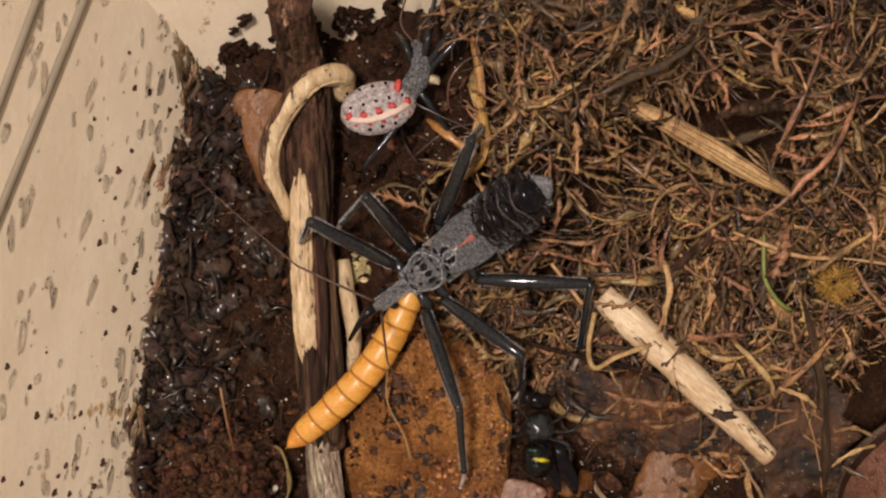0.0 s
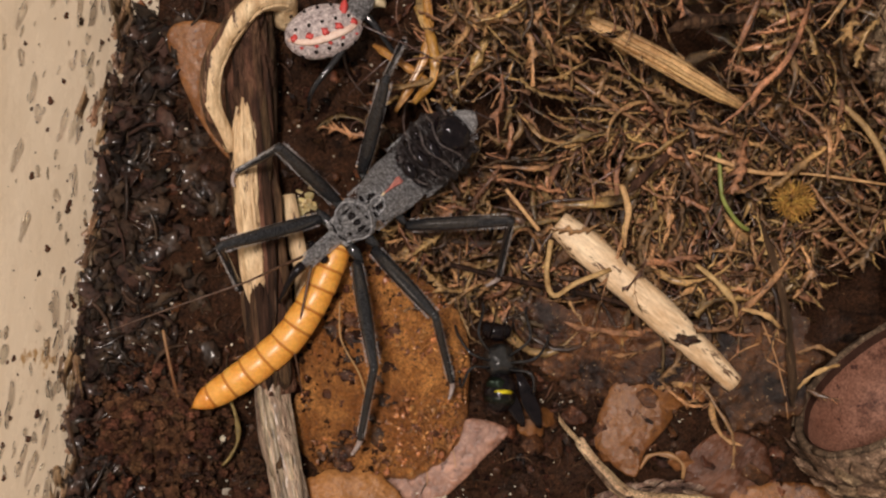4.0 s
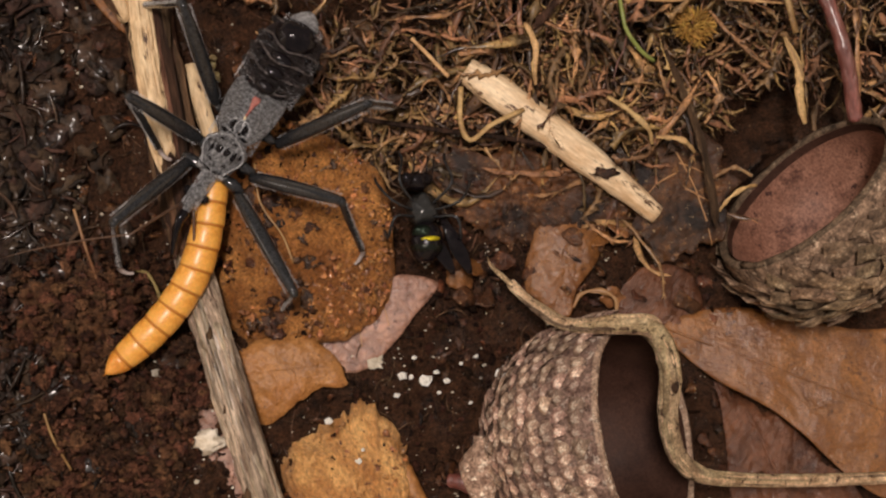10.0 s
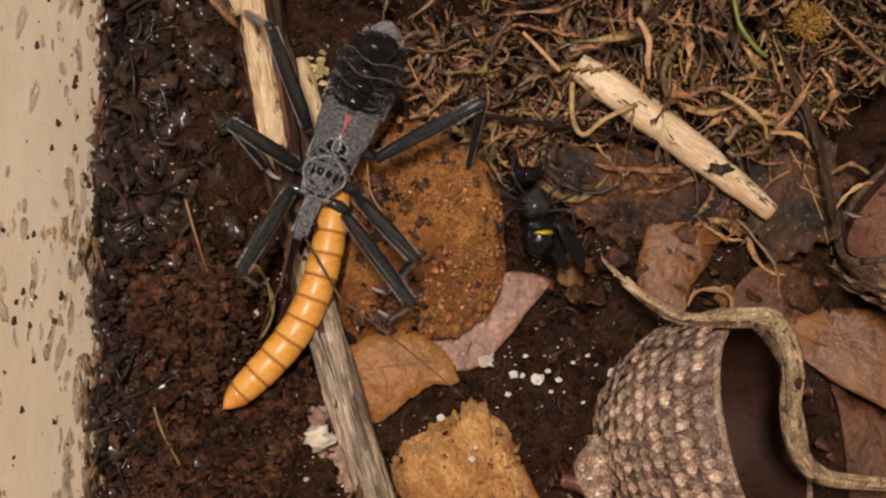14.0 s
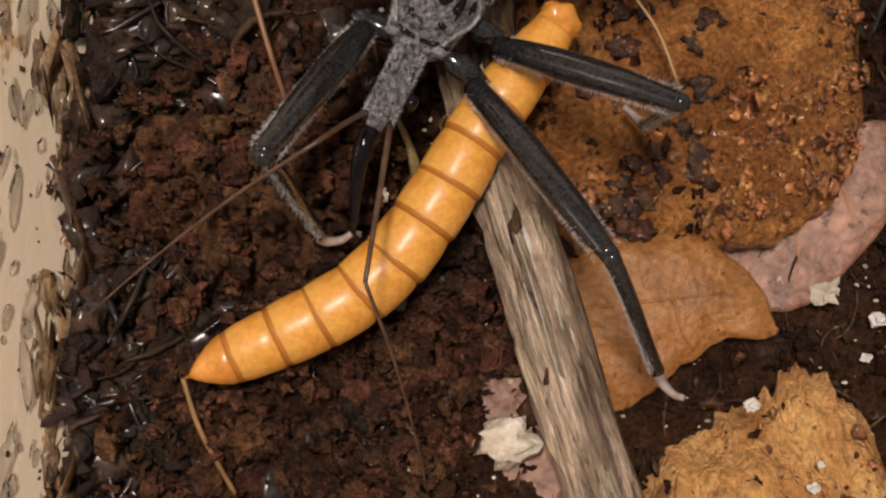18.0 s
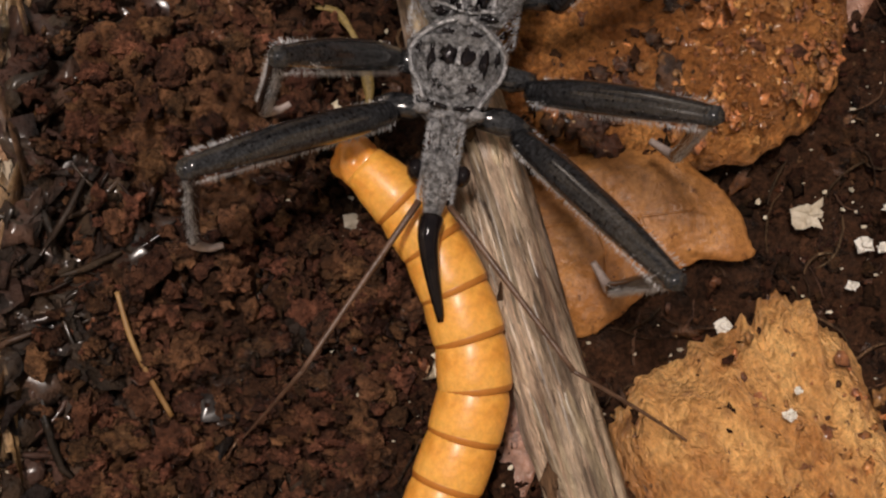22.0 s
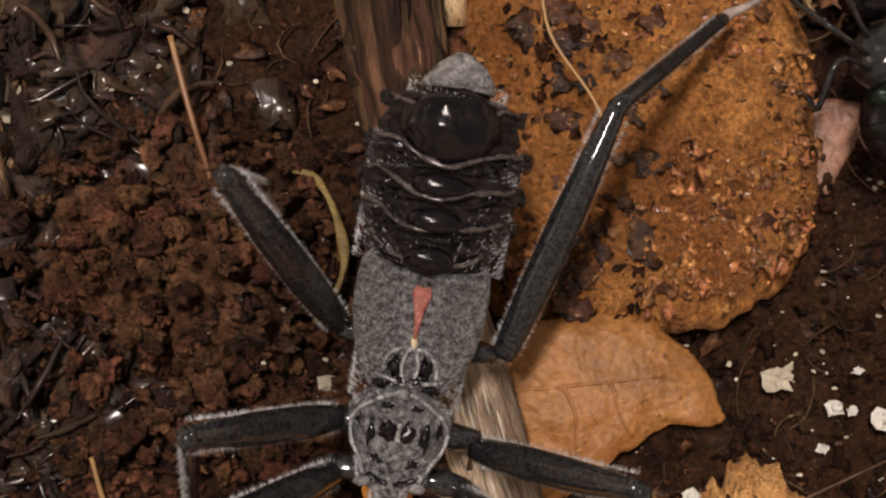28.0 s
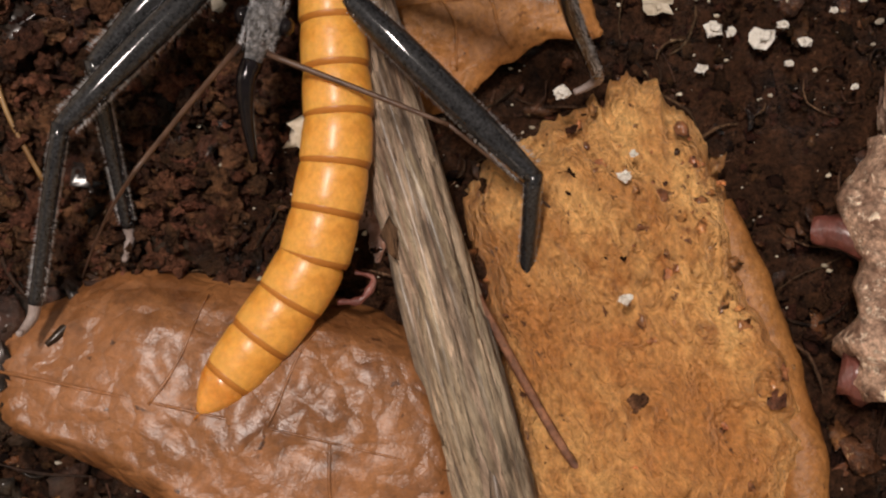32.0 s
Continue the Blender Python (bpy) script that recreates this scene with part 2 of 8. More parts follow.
M = {
    "soil": material("soil", (0.019, 0.0095, 0.0056), (0.098, 0.042, 0.020), 1.6, 0.8, 1.0, gloss=0.15, grain=0.7, stain=(0.062, 0.027, 0.013), stain_size=8.0, specks=(0.18, 0.10, 0.05), speck_size=0.5, speck_lo=0.66, bump_size=0.3, bump_dist=0.7, coat=0.9, coat_rough=0.12, puddle=0.5, wet=True),
    "crumb": material("soil_crumb", (0.020, 0.0098, 0.0055), (0.084, 0.036, 0.017), 0.6, 0.8, 1.0, gloss=0.12, per_piece=0.65, grain=0.6, bump_size=0.25, bump_dist=0.6, coat=0.9, coat_rough=0.15, puddle=0.45, wet=True),
    "clod": material("reddish_soil", (0.034, 0.015, 0.009), (0.32, 0.145, 0.072), 0.9, 0.7, 1.0, gloss=0.2, per_piece=0.55, grain=0.5, bump_size=0.3, bump_dist=1.0, stain=(0.105, 0.044, 0.021), stain_size=2.4, coat=0.9, coat_rough=0.14, puddle=0.46, wet=True),
    "char": material("wet_black_debris", (0.012, 0.007, 0.0045), (0.062, 0.034, 0.020), 1.2, 0.6, 1.0, gloss=0.25, per_piece=0.7, bump_size=0.5, coat=1.0, coat_rough=0.22, puddle=0.52),
    "wall": material("beige_plastic", (0.68, 0.56, 0.41), (0.80, 0.68, 0.52), 9, 0.30, 0.28, spots=(0.40, 0.24, 0.10), spot_size=4, spot_amount=0.345, gloss=0.5, bump_size=2.6, stretch=(1, 0.45, 1), edge=0.05, rough_low=0.12),
    "ridge": material("grey_ridge", (0.26, 0.21, 0.15), (0.34, 0.28, 0.2), 5, 0.5, 0.1),
    "moss": material("dried_moss", (0.030, 0.013, 0.005), (0.47, 0.265, 0.105), 3.0, 0.42, 0.8, per_piece=0.85, bump_size=0.3, grain=0.5, gloss=0.5, coat=0.3, coat_rough=0.25),
    "straw": material("pale_straw", (0.27, 0.145, 0.05), (0.62, 0.41, 0.18), 2.0, 0.5, 0.5, per_piece=0.35, grain=0.3, bump_size=0.3),
    "amber": material("amber_dry_plant", (0.24, 0.095, 0.016), (0.58, 0.29, 0.060), 2.5, 0.35, 0.4, per_piece=0.3, coat=0.6, coat_rough=0.2, grain=0.3),
    "wood": material("pale_peeled_wood", (0.50, 0.31, 0.15), (0.80, 0.62, 0.38), 1.1, 0.5, 0.6, spots=(0.07, 0.03, 0.015), spot_size=0.85, spot_amount=0.41, stretch=(1, 0.22, 1), bump_size=0.35, turn=-10.5, edge=0.04, grain=0.2),
    "reedwood": material("pale_reed_skin", (0.56, 0.355, 0.185), (0.90, 0.71, 0.47), 1.3, 0.45, 0.5, spots=(0.10, 0.045, 0.02), spot_size=0.8, spot_amount=0.385, stretch=(1, 0.25, 1), bump_size=0.35, turn=-55, edge=0.04, grain=0.2),
    "vinewood": material("pale_dry_stem", (0.30, 0.185, 0.092), (0.80, 0.60, 0.37), 1.4, 0.6, 0.9, gloss=0.3, spots=(0.075, 0.038, 0.02), spot_size=0.9, spot_amount=0.40, bump_size=0.25, bump_dist=0.7, edge=0.05, grain=0.5, per_piece=0.6),
    "greywood": material("weathered_grey_wood", (0.17, 0.108, 0.066), (0.74, 0.585, 0.41), 0.8, 0.55, 1.0, spots=(0.07, 0.040, 0.024), spot_size=0.6, spot_amount=0.385, stretch=(1, 0.16, 1), bump_size=0.25, bump_dist=0.9, turn=-18, edge=0.06, grain=0.5, per_piece=0.4, coat=0.25, coat_rough=0.25),
    "bark": material("dark_bark", (0.014, 0.008, 0.005), (0.17, 0.092, 0.050), 0.8, 0.7, 1.0, gloss=0.2, stretch=(1, 0.09, 1), bump_size=0.35, turn=-9, grain=0.5, spots=(0.34, 0.22, 0.13), spot_size=1.0, spot_amount=0.37, edge=0.05, bump_dist=0.7, per_piece=0.6),
    "leaf_tan": material("tan_dead_leaf", (0.32, 0.115, 0.029), (0.86, 0.395, 0.112), 2.2, 0.55, 1.0, gloss=0.3, spots=(0.20, 0.068, 0.020), spot_size=1.2, spot_amount=0.41, bump_size=0.4, edge=0.10, grain=0.5, stain=(0.36, 0.135, 0.036), stain_size=11.0, specks=(0.05, 0.018, 0.008), speck_size=0.8, speck_lo=0.64, coat=0.4, coat_rough=0.22, wet=True, bump_dist=1.0),
    "leaf_straw": material("straw_coloured_leaf", (0.48, 0.190, 0.050), (0.97, 0.56, 0.200), 2.2, 0.45, 0.9, gloss=0.45, spots=(0.28, 0.105, 0.034), spot_size=1.6, spot_amount=0.40, bump_size=0.5, edge=0.12, grain=0.35, stretch=(1, 0.6, 1), turn=-25, stain=(0.56, 0.235, 0.066), stain_size=7.0, specks=(0.14, 0.05, 0.018), speck_size=0.6, speck_lo=0.655, coat=0.6, coat_rough=0.25, wet=True, bump_dist=1.0),
    "leaf_orange": material("orange_brown_leaf", (0.10, 0.034, 0.009), (0.36, 0.150, 0.040), 5.0, 0.42, 0.6, gloss=0.4, spots=(0.075, 0.026, 0.009), spot_size=1.2, spot_amount=0.41, bump_size=0.9, bump_dist=0.5, edge=0.08, grain=0.3, stain=(0.17, 0.062, 0.016), stain_size=6.0, specks=(0.04, 0.014, 0.006), speck_size=0.6, speck_lo=0.66, coat=0.8, coat_rough=0.2, wet=True),
    "leaf_gold": material("golden_brown_leaf", (0.20, 0.078, 0.020), (0.52, 0.245, 0.074), 5.0, 0.5, 0.6, gloss=0.3, spots=(0.14, 0.052, 0.016), spot_size=1.2, spot_amount=0.38, bump_size=0.6, edge=0.08, grain=0.3, stain=(0.33, 0.135, 0.036), stain_size=6.0, specks=(0.07, 0.025, 0.009), speck_size=0.6, speck_lo=0.67, coat=0.4, coat_rough=0.25, wet=True),
    "leaf_brown": material("brown_leaf", (0.11, 0.041, 0.014), (0.34, 0.145, 0.048), 4.0, 0.38, 0.35, gloss=0.6, spots=(0.07, 0.029, 0.012), spot_size=3.0, spot_amount=0.42, bump_size=1.0, bump_dist=0.4, cells=1.3, cell_dark=-0.12, cell_bump=1.6, cell_edge=(0.0, 0.12), coat=0.3, coat_rough=0.34, grain=0.22, stain=(0.28, 0.118, 0.044), stain_size=7.0, specks=(0.07, 0.026, 0.010), speck_size=0.8, speck_lo=0.66),
    "leaf_red": material("reddish_brown_leaf", (0.050, 0.018, 0.009), (0.19, 0.072, 0.032), 3.0, 0.4, 0.8, gloss=0.4, bump_size=0.9, bump_dist=0.9, stretch=(1, 0.35, 1), turn=40, coat=0.5, coat_rough=0.2, grain=0.3, wet=True),
    "leaf_dark": material("wet_dark_leaf", (0.026, 0.009, 0.0035), (0.17, 0.062, 0.020), 2.4, 0.7, 1.0, gloss=0.15, spots=(0.30, 0.125, 0.04), spot_size=0.9, spot_amount=0.415, specks=(0.50, 0.34, 0.18), speck_size=0.4, speck_lo=0.655, per_piece=0.4, bump_size=0.5, grain=0.5, stain=(0.012, 0.005, 0.003), stain_size=5.0, coat=0.8, coat_rough=0.25, wet=True),
    "leaf_pink": material("pale_leaf_underside", (0.14, 0.060, 0.036), (0.37, 0.190, 0.125), 1.6, 0.35, 0.6, coat=1.0, coat_rough=0.2, bump_size=0.5, cells=0.95, cell_dark=-0.4, cell_bump=2.4, specks=(0.12, 0.05, 0.03), speck_size=1.0, wet=True),
    "crust": material("crusty_leaf_scab", (0.17, 0.055, 0.017), (0.66, 0.285, 0.080), 0.9, 0.5, 1.0, per_piece=0.5, bump_size=0.3, grain=0.5, coat=0.5, coat_rough=0.2),
    "vein": material("leaf_vein", (0.30, 0.14, 0.05), (0.5, 0.27, 0.11), 2.0, 0.5, 0.2),
    "cup_scale": material("acorn_scale", (0.075, 0.047, 0.028), (0.40, 0.275, 0.17), 0.9, 0.7, 1.0, per_piece=0.45, gloss=0.3, bump_size=0.3, spots=(0.66, 0.50, 0.33), spot_size=0.8, spot_amount=0.40, edge=0.06, grain=0.6),
    "cup_scale_pink": material("pinkish_acorn_scale", (0.15, 0.08, 0.055), (0.56, 0.38, 0.28), 0.9, 0.7, 1.0, per_piece=0.45, gloss=0.3, bump_size=0.3, spots=(0.80, 0.66, 0.52), spot_size=0.8, spot_amount=0.41, edge=0.06, grain=0.6),
    "cup_in": material("smooth_cup_lining", (0.19, 0.085, 0.055), (0.34, 0.17, 0.115), 6.0, 0.6, 0.4, gloss=0.25, spots=(0.08, 0.03, 0.02), spot_size=5.0, spot_amount=0.46, grain=0.5, specks=(0.06, 0.025, 0.02), speck_size=1.4),
    # the pinkish cup's inner shade put into the colour; also the cups' inner edge
    "cup_in_dark": material("dark_cup_shade_and_edge", (0.028, 0.012, 0.008), (0.07, 0.032, 0.021), 5.0, 0.65, 0.3, gloss=0.2, grain=0.3),
    "red_stem": material("reddish_stem", (0.085, 0.022, 0.017), (0.25, 0.082, 0.064), 1.6, 0.4, 0.8, stretch=(1, 0.15, 1), bump_size=0.4, spots=(0.34, 0.16, 0.12), spot_size=0.9, spot_amount=0.38, grain=0.35, coat=0.5, coat_rough=0.2),
    "rootskin": material("reddish_brown_root", (0.085, 0.034, 0.017), (0.27, 0.125, 0.06), 1.2, 0.5, 0.6, bump_size=0.3, grain=0.4, per_piece=0.3),
    "smear": material("brown_dirt_film", (0.13, 0.065, 0.03), (0.38, 0.245, 0.13), 0.9, 0.5, 0.6, per_piece=0.5, grain=0.5, bump_size=0.3, coat=0.6, coat_rough=0.2),
    "moss_stem": material("dark_moss_stem", (0.020, 0.009, 0.006), (0.15, 0.070, 0.038), 2.0, 0.5, 0.6, per_piece=0.7, bump_size=0.3, grain=0.4, coat=0.4, coat_rough=0.2),
    "olive": material("olive_root", (0.085, 0.055, 0.016), (0.26, 0.18, 0.06), 1.2, 0.5, 0.5, bump_size=0.3, grain=0.4, per_piece=0.3),
    "green": material("green_strand", (0.14, 0.17, 0.035), (0.30, 0.33, 0.09), 2.0, 0.45, 0.2),
    "tuft": material("golden_moss", (0.22, 0.11, 0.02), (0.50, 0.30, 0.075), 1.5, 0.6, 0.2, per_piece=0.5, gloss=0.2),
    "white": material("perlite", (0.75, 0.72, 0.64), (0.93, 0.91, 0.86), 1.0, 0.4, 0.9, bump_size=0.3, rough_low=0.15),
    "pale": material("pale_flake", (0.42, 0.36, 0.25), (0.72, 0.66, 0.54), 1.0, 0.45, 0.7, per_piece=0.4),
    "mica": material("gold_flake", (0.40, 0.30, 0.12), (0.7, 0.58, 0.30), 1.0, 0.25, 0.5, per_piece=0.4),
    "hair": material("straw_fibre", (0.22, 0.10, 0.035), (0.5, 0.30, 0.12), 3.0, 0.45, 0.1, per_piece=0.3),
}


# ---- mesh helpers (centimetres in, metres out) ----
def mesh_from(name, verts, faces, mat, smooth=True):
    me = bpy.data.meshes.new(name)
    me.from_pydata([(v[0] * C, v[1] * C, v[2] * C) for v in verts], [], faces)
    me.materials.append(mat)
    me.polygons.foreach_set("use_smooth", [smooth] * len(me.polygons))
    me.update()
    return me


def part(name, vf, mat, parent=None, label="", smooth=True):
    ob = new(name, mesh_from(name, vf[0], vf[1], mat, smooth))
    if parent:
        ob.parent = parent
    if label:
        ob["label"] = label
    return ob


def empty(name, x, y, z, rz=0.0, rx=0.0, ry=0.0):
    ob = new(name)
    ob.empty_display_size = 0.01
    ob.matrix_basis = pose(x * C, y * C, z * C, rx, ry, rz)
    return ob


def join(*parts):
    verts, faces = [], []
    for v, f in parts:
        k = len(verts)
        verts += list(v)
        faces += [tuple(i + k for i in q) for q in f]
    return verts, faces


def nz(x, y, z=0.0, s=1.0):
    return noise.noise(Vector((x * s, y * s, z * s)))


def smooth_path(pts, n):
    """n + 1 points on a Catmull-Rom curve through pts."""
    p = [Vector(q) for q in pts]
    p = [p[0] * 2 - p[1]] + p + [p[-1] * 2 - p[-2]]
    out = []
    m = len(p) - 3
    for i in range(n + 1):
        u = min(i * m / n, m - 1e-6)
        k = int(u)
        t = u - k
        a, b, c, d = p[k:k + 4]
        out.append(0.5 * (2 * b + (c - a) * t + (2 * a - 5 * b + 4 * c - d) * t * t + (3 * b - a - 3 * c + d) * t ** 3))
    return out


def tube(pts, radius, n=12, sides=6, flat=1.0, wob=0.0, seed=0.0, caps=True, groove=0.0):
    """A tube along a smooth path; radius is a number or a function of 0..1."""
    path = smooth_path(pts, n) if n else [Vector(p) for p in pts]
    verts, faces = [], []
    k = len(path)
    ref = None
    for i, p in enumerate(path):
        d = (path[min(i + 1, k - 1)] - path[max(i - 1, 0)]).normalized()
        if ref is None:
            ref = Vector((0, 0, 1)) if abs(d.z) < 0.9 else Vector((1, 0, 0))
        side = d.cross(ref).normalized()
        up = side.cross(d).normalized()
        ref = up
        u = i / (k - 1)
        r = radius(u) if callable(radius) else radius
        for j in range(sides):
            a = 2 * math.pi * j / sides
            q = r * (1 + wob * nz(math.cos(a) * 1.3 + seed, u * k * 0.35, math.sin(a) * 1.3) - groove * (j % 2))
            verts.append(p + side * (math.cos(a) * q) + up * (math.sin(a) * q * flat))
    for i in range(k - 1):
        for j in range(sides):
            a, b = i * sides + j, i * sides + (j + 1) % sides
            faces.append((a, b, b + sides, a + sides))
    if caps:
        faces.append(tuple(range(sides - 1, -1, -1)))
        faces.append(tuple(range((k - 1) * sides, k * sides)))
    return verts, faces


def fibres_along(parent, pts, radius, count, mat, seed, flat=1.0, name="fibre", arc=(0.0, 6.28), thick=(0.16, 0.34), span=(0.15, 0.6), twist=0.5, sink=0.92):
    """Split fibres of wood that lie along a stem, each a part of its own."""
    q = random.Random(seed)
    path = smooth_path(pts, 80)
    rows, ref = [], Vector((0, 0, 1))
    for i, p in enumerate(path):
        d = (path[min(i + 1, 80)] - path[max(i - 1, 0)]).normalized()
        side = d.cross(ref).normalized()
        ref = side.cross(d).normalized()
        rows.append((p, side, ref))
    for k in range(count):
        length = q.uniform(*span)
        u0 = q.uniform(-0.1, 1.0 - length * 0.6)
        u1 = min(0.995, u0 + length)
        u0 = max(0.005, u0)
        a, tw, w = q.uniform(*arc), q.gauss(0, twist), q.uniform(*thick)
        line = []
        n = max(6, int((u1 - u0) * 26))
        for i in range(n + 1):
            u = u0 + (u1 - u0) * i / n
            p, side, up = rows[min(80, int(u * 80))]
            r = (radius(u) if callable(radius) else radius) * sink
            b = a + tw * (i / n) + 0.12 * nz(k * 3.1, i * 0.4)
            line.append(p + side * (math.cos(b) * r) + up * (math.sin(b) * r * flat))
        rm = (radius((u0 + u1) / 2) if callable(radius) else radius) * w
        part(name, tube(line, lambda u: max(0.002, rm * min(1, 5 * u, 5 * (1 - u)) ** 0.6), 0, 6, 0.6, wob=0.5, seed=k * 1.7, caps=False), mat, parent)


def blob(x, y, z, rx, ry, rz, seed=0.0, rough=0.35, n=7, m=5, freq=1.7):
    """An uneven closed lump."""
    verts, faces = [(x, y, z + rz * (1 + rough * nz(seed, 9.1)))], []
    for i in range(1, m):
        f = math.pi * i / m
        for j in range(n):
            a = 2 * math.pi * j / n
            d = (math.sin(f) * math.cos(a), math.sin(f) * math.sin(a), math.cos(f))
            k = 1 + rough * 2 * nz(d[0] * freq + seed, d[1] * freq - seed, d[2] * freq + seed * 0.7)
            verts.append((x + rx * d[0] * k, y + ry * d[1] * k, z + rz * d[2] * k))
    verts.append((x, y, z - rz))
    for j in range(n):
        faces.append((0, 1 + j, 1 + (j + 1) % n))
        for i in range(m - 2):
            a, b = 1 + i * n + j, 1 + i * n + (j + 1) % n
            faces.append((a, a + n, b + n, b))
        e = 1 + (m - 2) * n
        faces.append((e + j, len(verts) - 1, e + (j + 1) % n))
    return verts, faces


def ground_z(x, y):
    """The soil's relief: low by the west wall, hummocks in the middle, rising under the moss."""
    z = 0.10 * nz(x, y, 0, 0.9) + 0.07 * nz(x, y, 3.0, 2.2) + 0.045 * nz(x, y, 7.0, 5.0)
    z += 0.14 * math.exp(-((x + 2.0) ** 2 + (y + 0.25) ** 2) / 0.25)
    z -= 0.03 * math.exp(-((x - 1.2) ** 2 + (y + 0.9) ** 2) / 0.5)
    z += 0.25 * min(max((y - 2.4) / 1.6, 0), 1) * min(max(x + 1.2, 0), 1)
    return z - 0.05


def moss_z(x, y):
    """Height of the moss mat over the soil; below zero where none grows."""
    edge = y - (1.55 - 0.30 * (x - 0.8))
    if x > 4.4:
        edge = y - 1.2
    west = x - 0.35 + 1.0 * min(max((y - 2.2) / 0.7, 0), 1) + 0.25 * nz(x, y, 1.0, 1.1)
    e = min(edge, west * 1.4) + 0.3 * nz(x, y, 5.0, 1.3)
    return -1 if e < -0.25 or (x + 0.5) ** 2 + (y - 3.8) ** 2 < 0.75 else 0.12 + 0.5 * (1 - math.exp(-max(e, 0) / 1.2)) + 0.7 * min(max(0, y - 3.4), 1.4)


# acorn cups: label, rim centre, radius, depth, way it opens, scales, lining, rows, scale size, seed
CUPS = [("large empty acorn cup with coarse grey-brown scales", (4.68, 0.845, 0.75), 1.02, 1.15, (-0.72, 0.65, 0.24), "cup_scale", "cup_in", 10, 0.21, 3),
        # its lining is painted dark for the shade in the hollow
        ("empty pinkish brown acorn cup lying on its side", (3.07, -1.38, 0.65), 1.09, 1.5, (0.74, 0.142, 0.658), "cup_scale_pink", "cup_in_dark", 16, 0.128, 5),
        ("grey-brown acorn cup turned upside down on the moss", (5.35, 4.05, 0.95), 1.0, 1.1, (0.35, 0.25, -0.9), "cup_scale", "cup_in", 9, 0.20, 9)]


def cup_room(x, y, z):
    """True inside the hollow of a cup pressed into the soil."""
    for c in CUPS[:2]:
        w = Vector(c[4]).normalized()
        d = Vector((x, y, z)) - Vector(c[1])
        h = d.dot(w)
        if -c[3] * 1.02 < h < 0.12 and (d - w * h).length < c[2] * 0.97 * math.sqrt(max(0.02, 1 - (min(h, 0) / c[3]) ** 2)):
            return True
    return False


# ---- the tub: soil, walls ----
def lumps(x, y, z=0.0):
    """Crumbly relief of loose soil: uneven rounded lumps with deep creases between them."""
    w = Vector((nz(x, y, 1, 5), nz(x, y, 2, 5), 0)) * 0.5
    c = noise.voronoi(Vector((x * 6.0, y * 6.0, z)) + w, distance_metric="DISTANCE", exponent=2.5)[0]
    d = noise.voronoi(Vector((x * 15.0, y * 15.0, z)) + w * 1.5, distance_metric="DISTANCE", exponent=2.5)[0]
    dome = lambda u: math.sqrt(max(0.0, 0.7 - u * u))
    return 0.085 * dome(c[0]) + 0.050 * dome(d[0]) + 0.04 * nz(x, y, 4 + z, 8.0) + 0.012 * nz(x, y, 6 + z, 30.0) - 0.05


def build_ground():
    x0, x1, y0, y1, d, fine = -3.2, 9.0, -6.0, 8.2, 0.07, 0.022

    def lines(lo, hi, a, b):
        out, u = [], lo
        while u < hi:
            out.append(u)
            u += fine if a < u < b else d
        return out
    xs, ys = lines(x0, x1, -2.9, 2.2), lines(y0, y1, -3.3, 1.3)
    v = []
    for y in ys:
        for x in xs:
            z = ground_z(x, y)
            m = moss_z(x, y)
            if cup_room(x, y, z):
                z -= 1.3      # the cups have pressed their beds into the soil
            else:
                z -= 0.4 * min(max((m - 0.14) / 0.2, 0), 1)
                if m < 0.2:
                    z += lumps(x, y) - 0.03
            v.append((x + 0.008 * nz(x, y, 1.0, 30.0), y + 0.008 * nz(x, y, 2.0, 30.0), z))
    nx = len(xs)
    f = [(a, a + 1, a + nx + 1, a + nx) for j in range(len(ys) - 1) for a in range(j * nx, j * nx + nx - 1)]
    g = part("ground", (v, f), M["soil"])
    tagged(g, "damp dark brown crumbly soil in a plastic tub", "soil", kind="structure")


def slab(name, a, b, lean, height, thick, mat, label):
    """A leaning tub wall that stands on the line a-b, its inner face towards the left of that line."""
    a, b = Vector((*a, -0.9)), Vector((*b, -0.9))
    d = (b - a).normalized()
    out = Vector((d.y, -d.x, 0))
    up = Vector((0, 0, 1)) * height + out * lean * height
    nn = 24
    v = []
    for th in (0, thick):
        for j in range(nn + 1):
            for i in range(nn + 1):
                v.append(a + (b - a) * (i / nn) + up * (j / nn) + out * th)
    k = (nn + 1) ** 2
    f = []
    for j in range(nn):
        for i in range(nn):
            q = j * (nn + 1) + i
            f.append((q, q + 1, q + nn + 2, q + nn + 1))
            f.append((k + q, k + q + nn + 1, k + q + nn + 2, k + q + 1))
    rim = [j for j in range(nn + 1)] + [nn + (nn + 1) * j for j in range(1, nn + 1)] + [k - 2 - j for j in range(nn)] + [(nn + 1) * j for j in range(nn - 1, 0, -1)]
    for p, q in zip(rim, rim[1:] + rim[:1]):
        f.append((p, p + k, q + k, q))
    w = part(name, (v, f), mat)
    tagged(w, label, "wall", kind="structure")
    return w


def north_foot(x):
    """Where the slanting north wall meets the soil."""
    return 3.88 + 0.345 * (x + 2.44)


build_ground()
WEST, WLEAN, NLEAN = -2.74, 0.80, 1.05      # foot and lean of the walls in view
wall_w = slab("wall_west", (WEST + 0.9 * WLEAN, 4.7), (WEST + 0.9 * WLEAN, -7.0), WLEAN, 8.0, 0.2, M["wall"], "beige translucent plastic tub wall with water drops and dirt")
wall_n = slab("wall_north", (9.5, north_foot(9.5) - 0.9 * NLEAN), (-6.0, north_foot(-6.0) - 0.9 * NLEAN), NLEAN, 8.0, 0.2, M["wall"], "beige plastic tub wall, soiled along its foot")
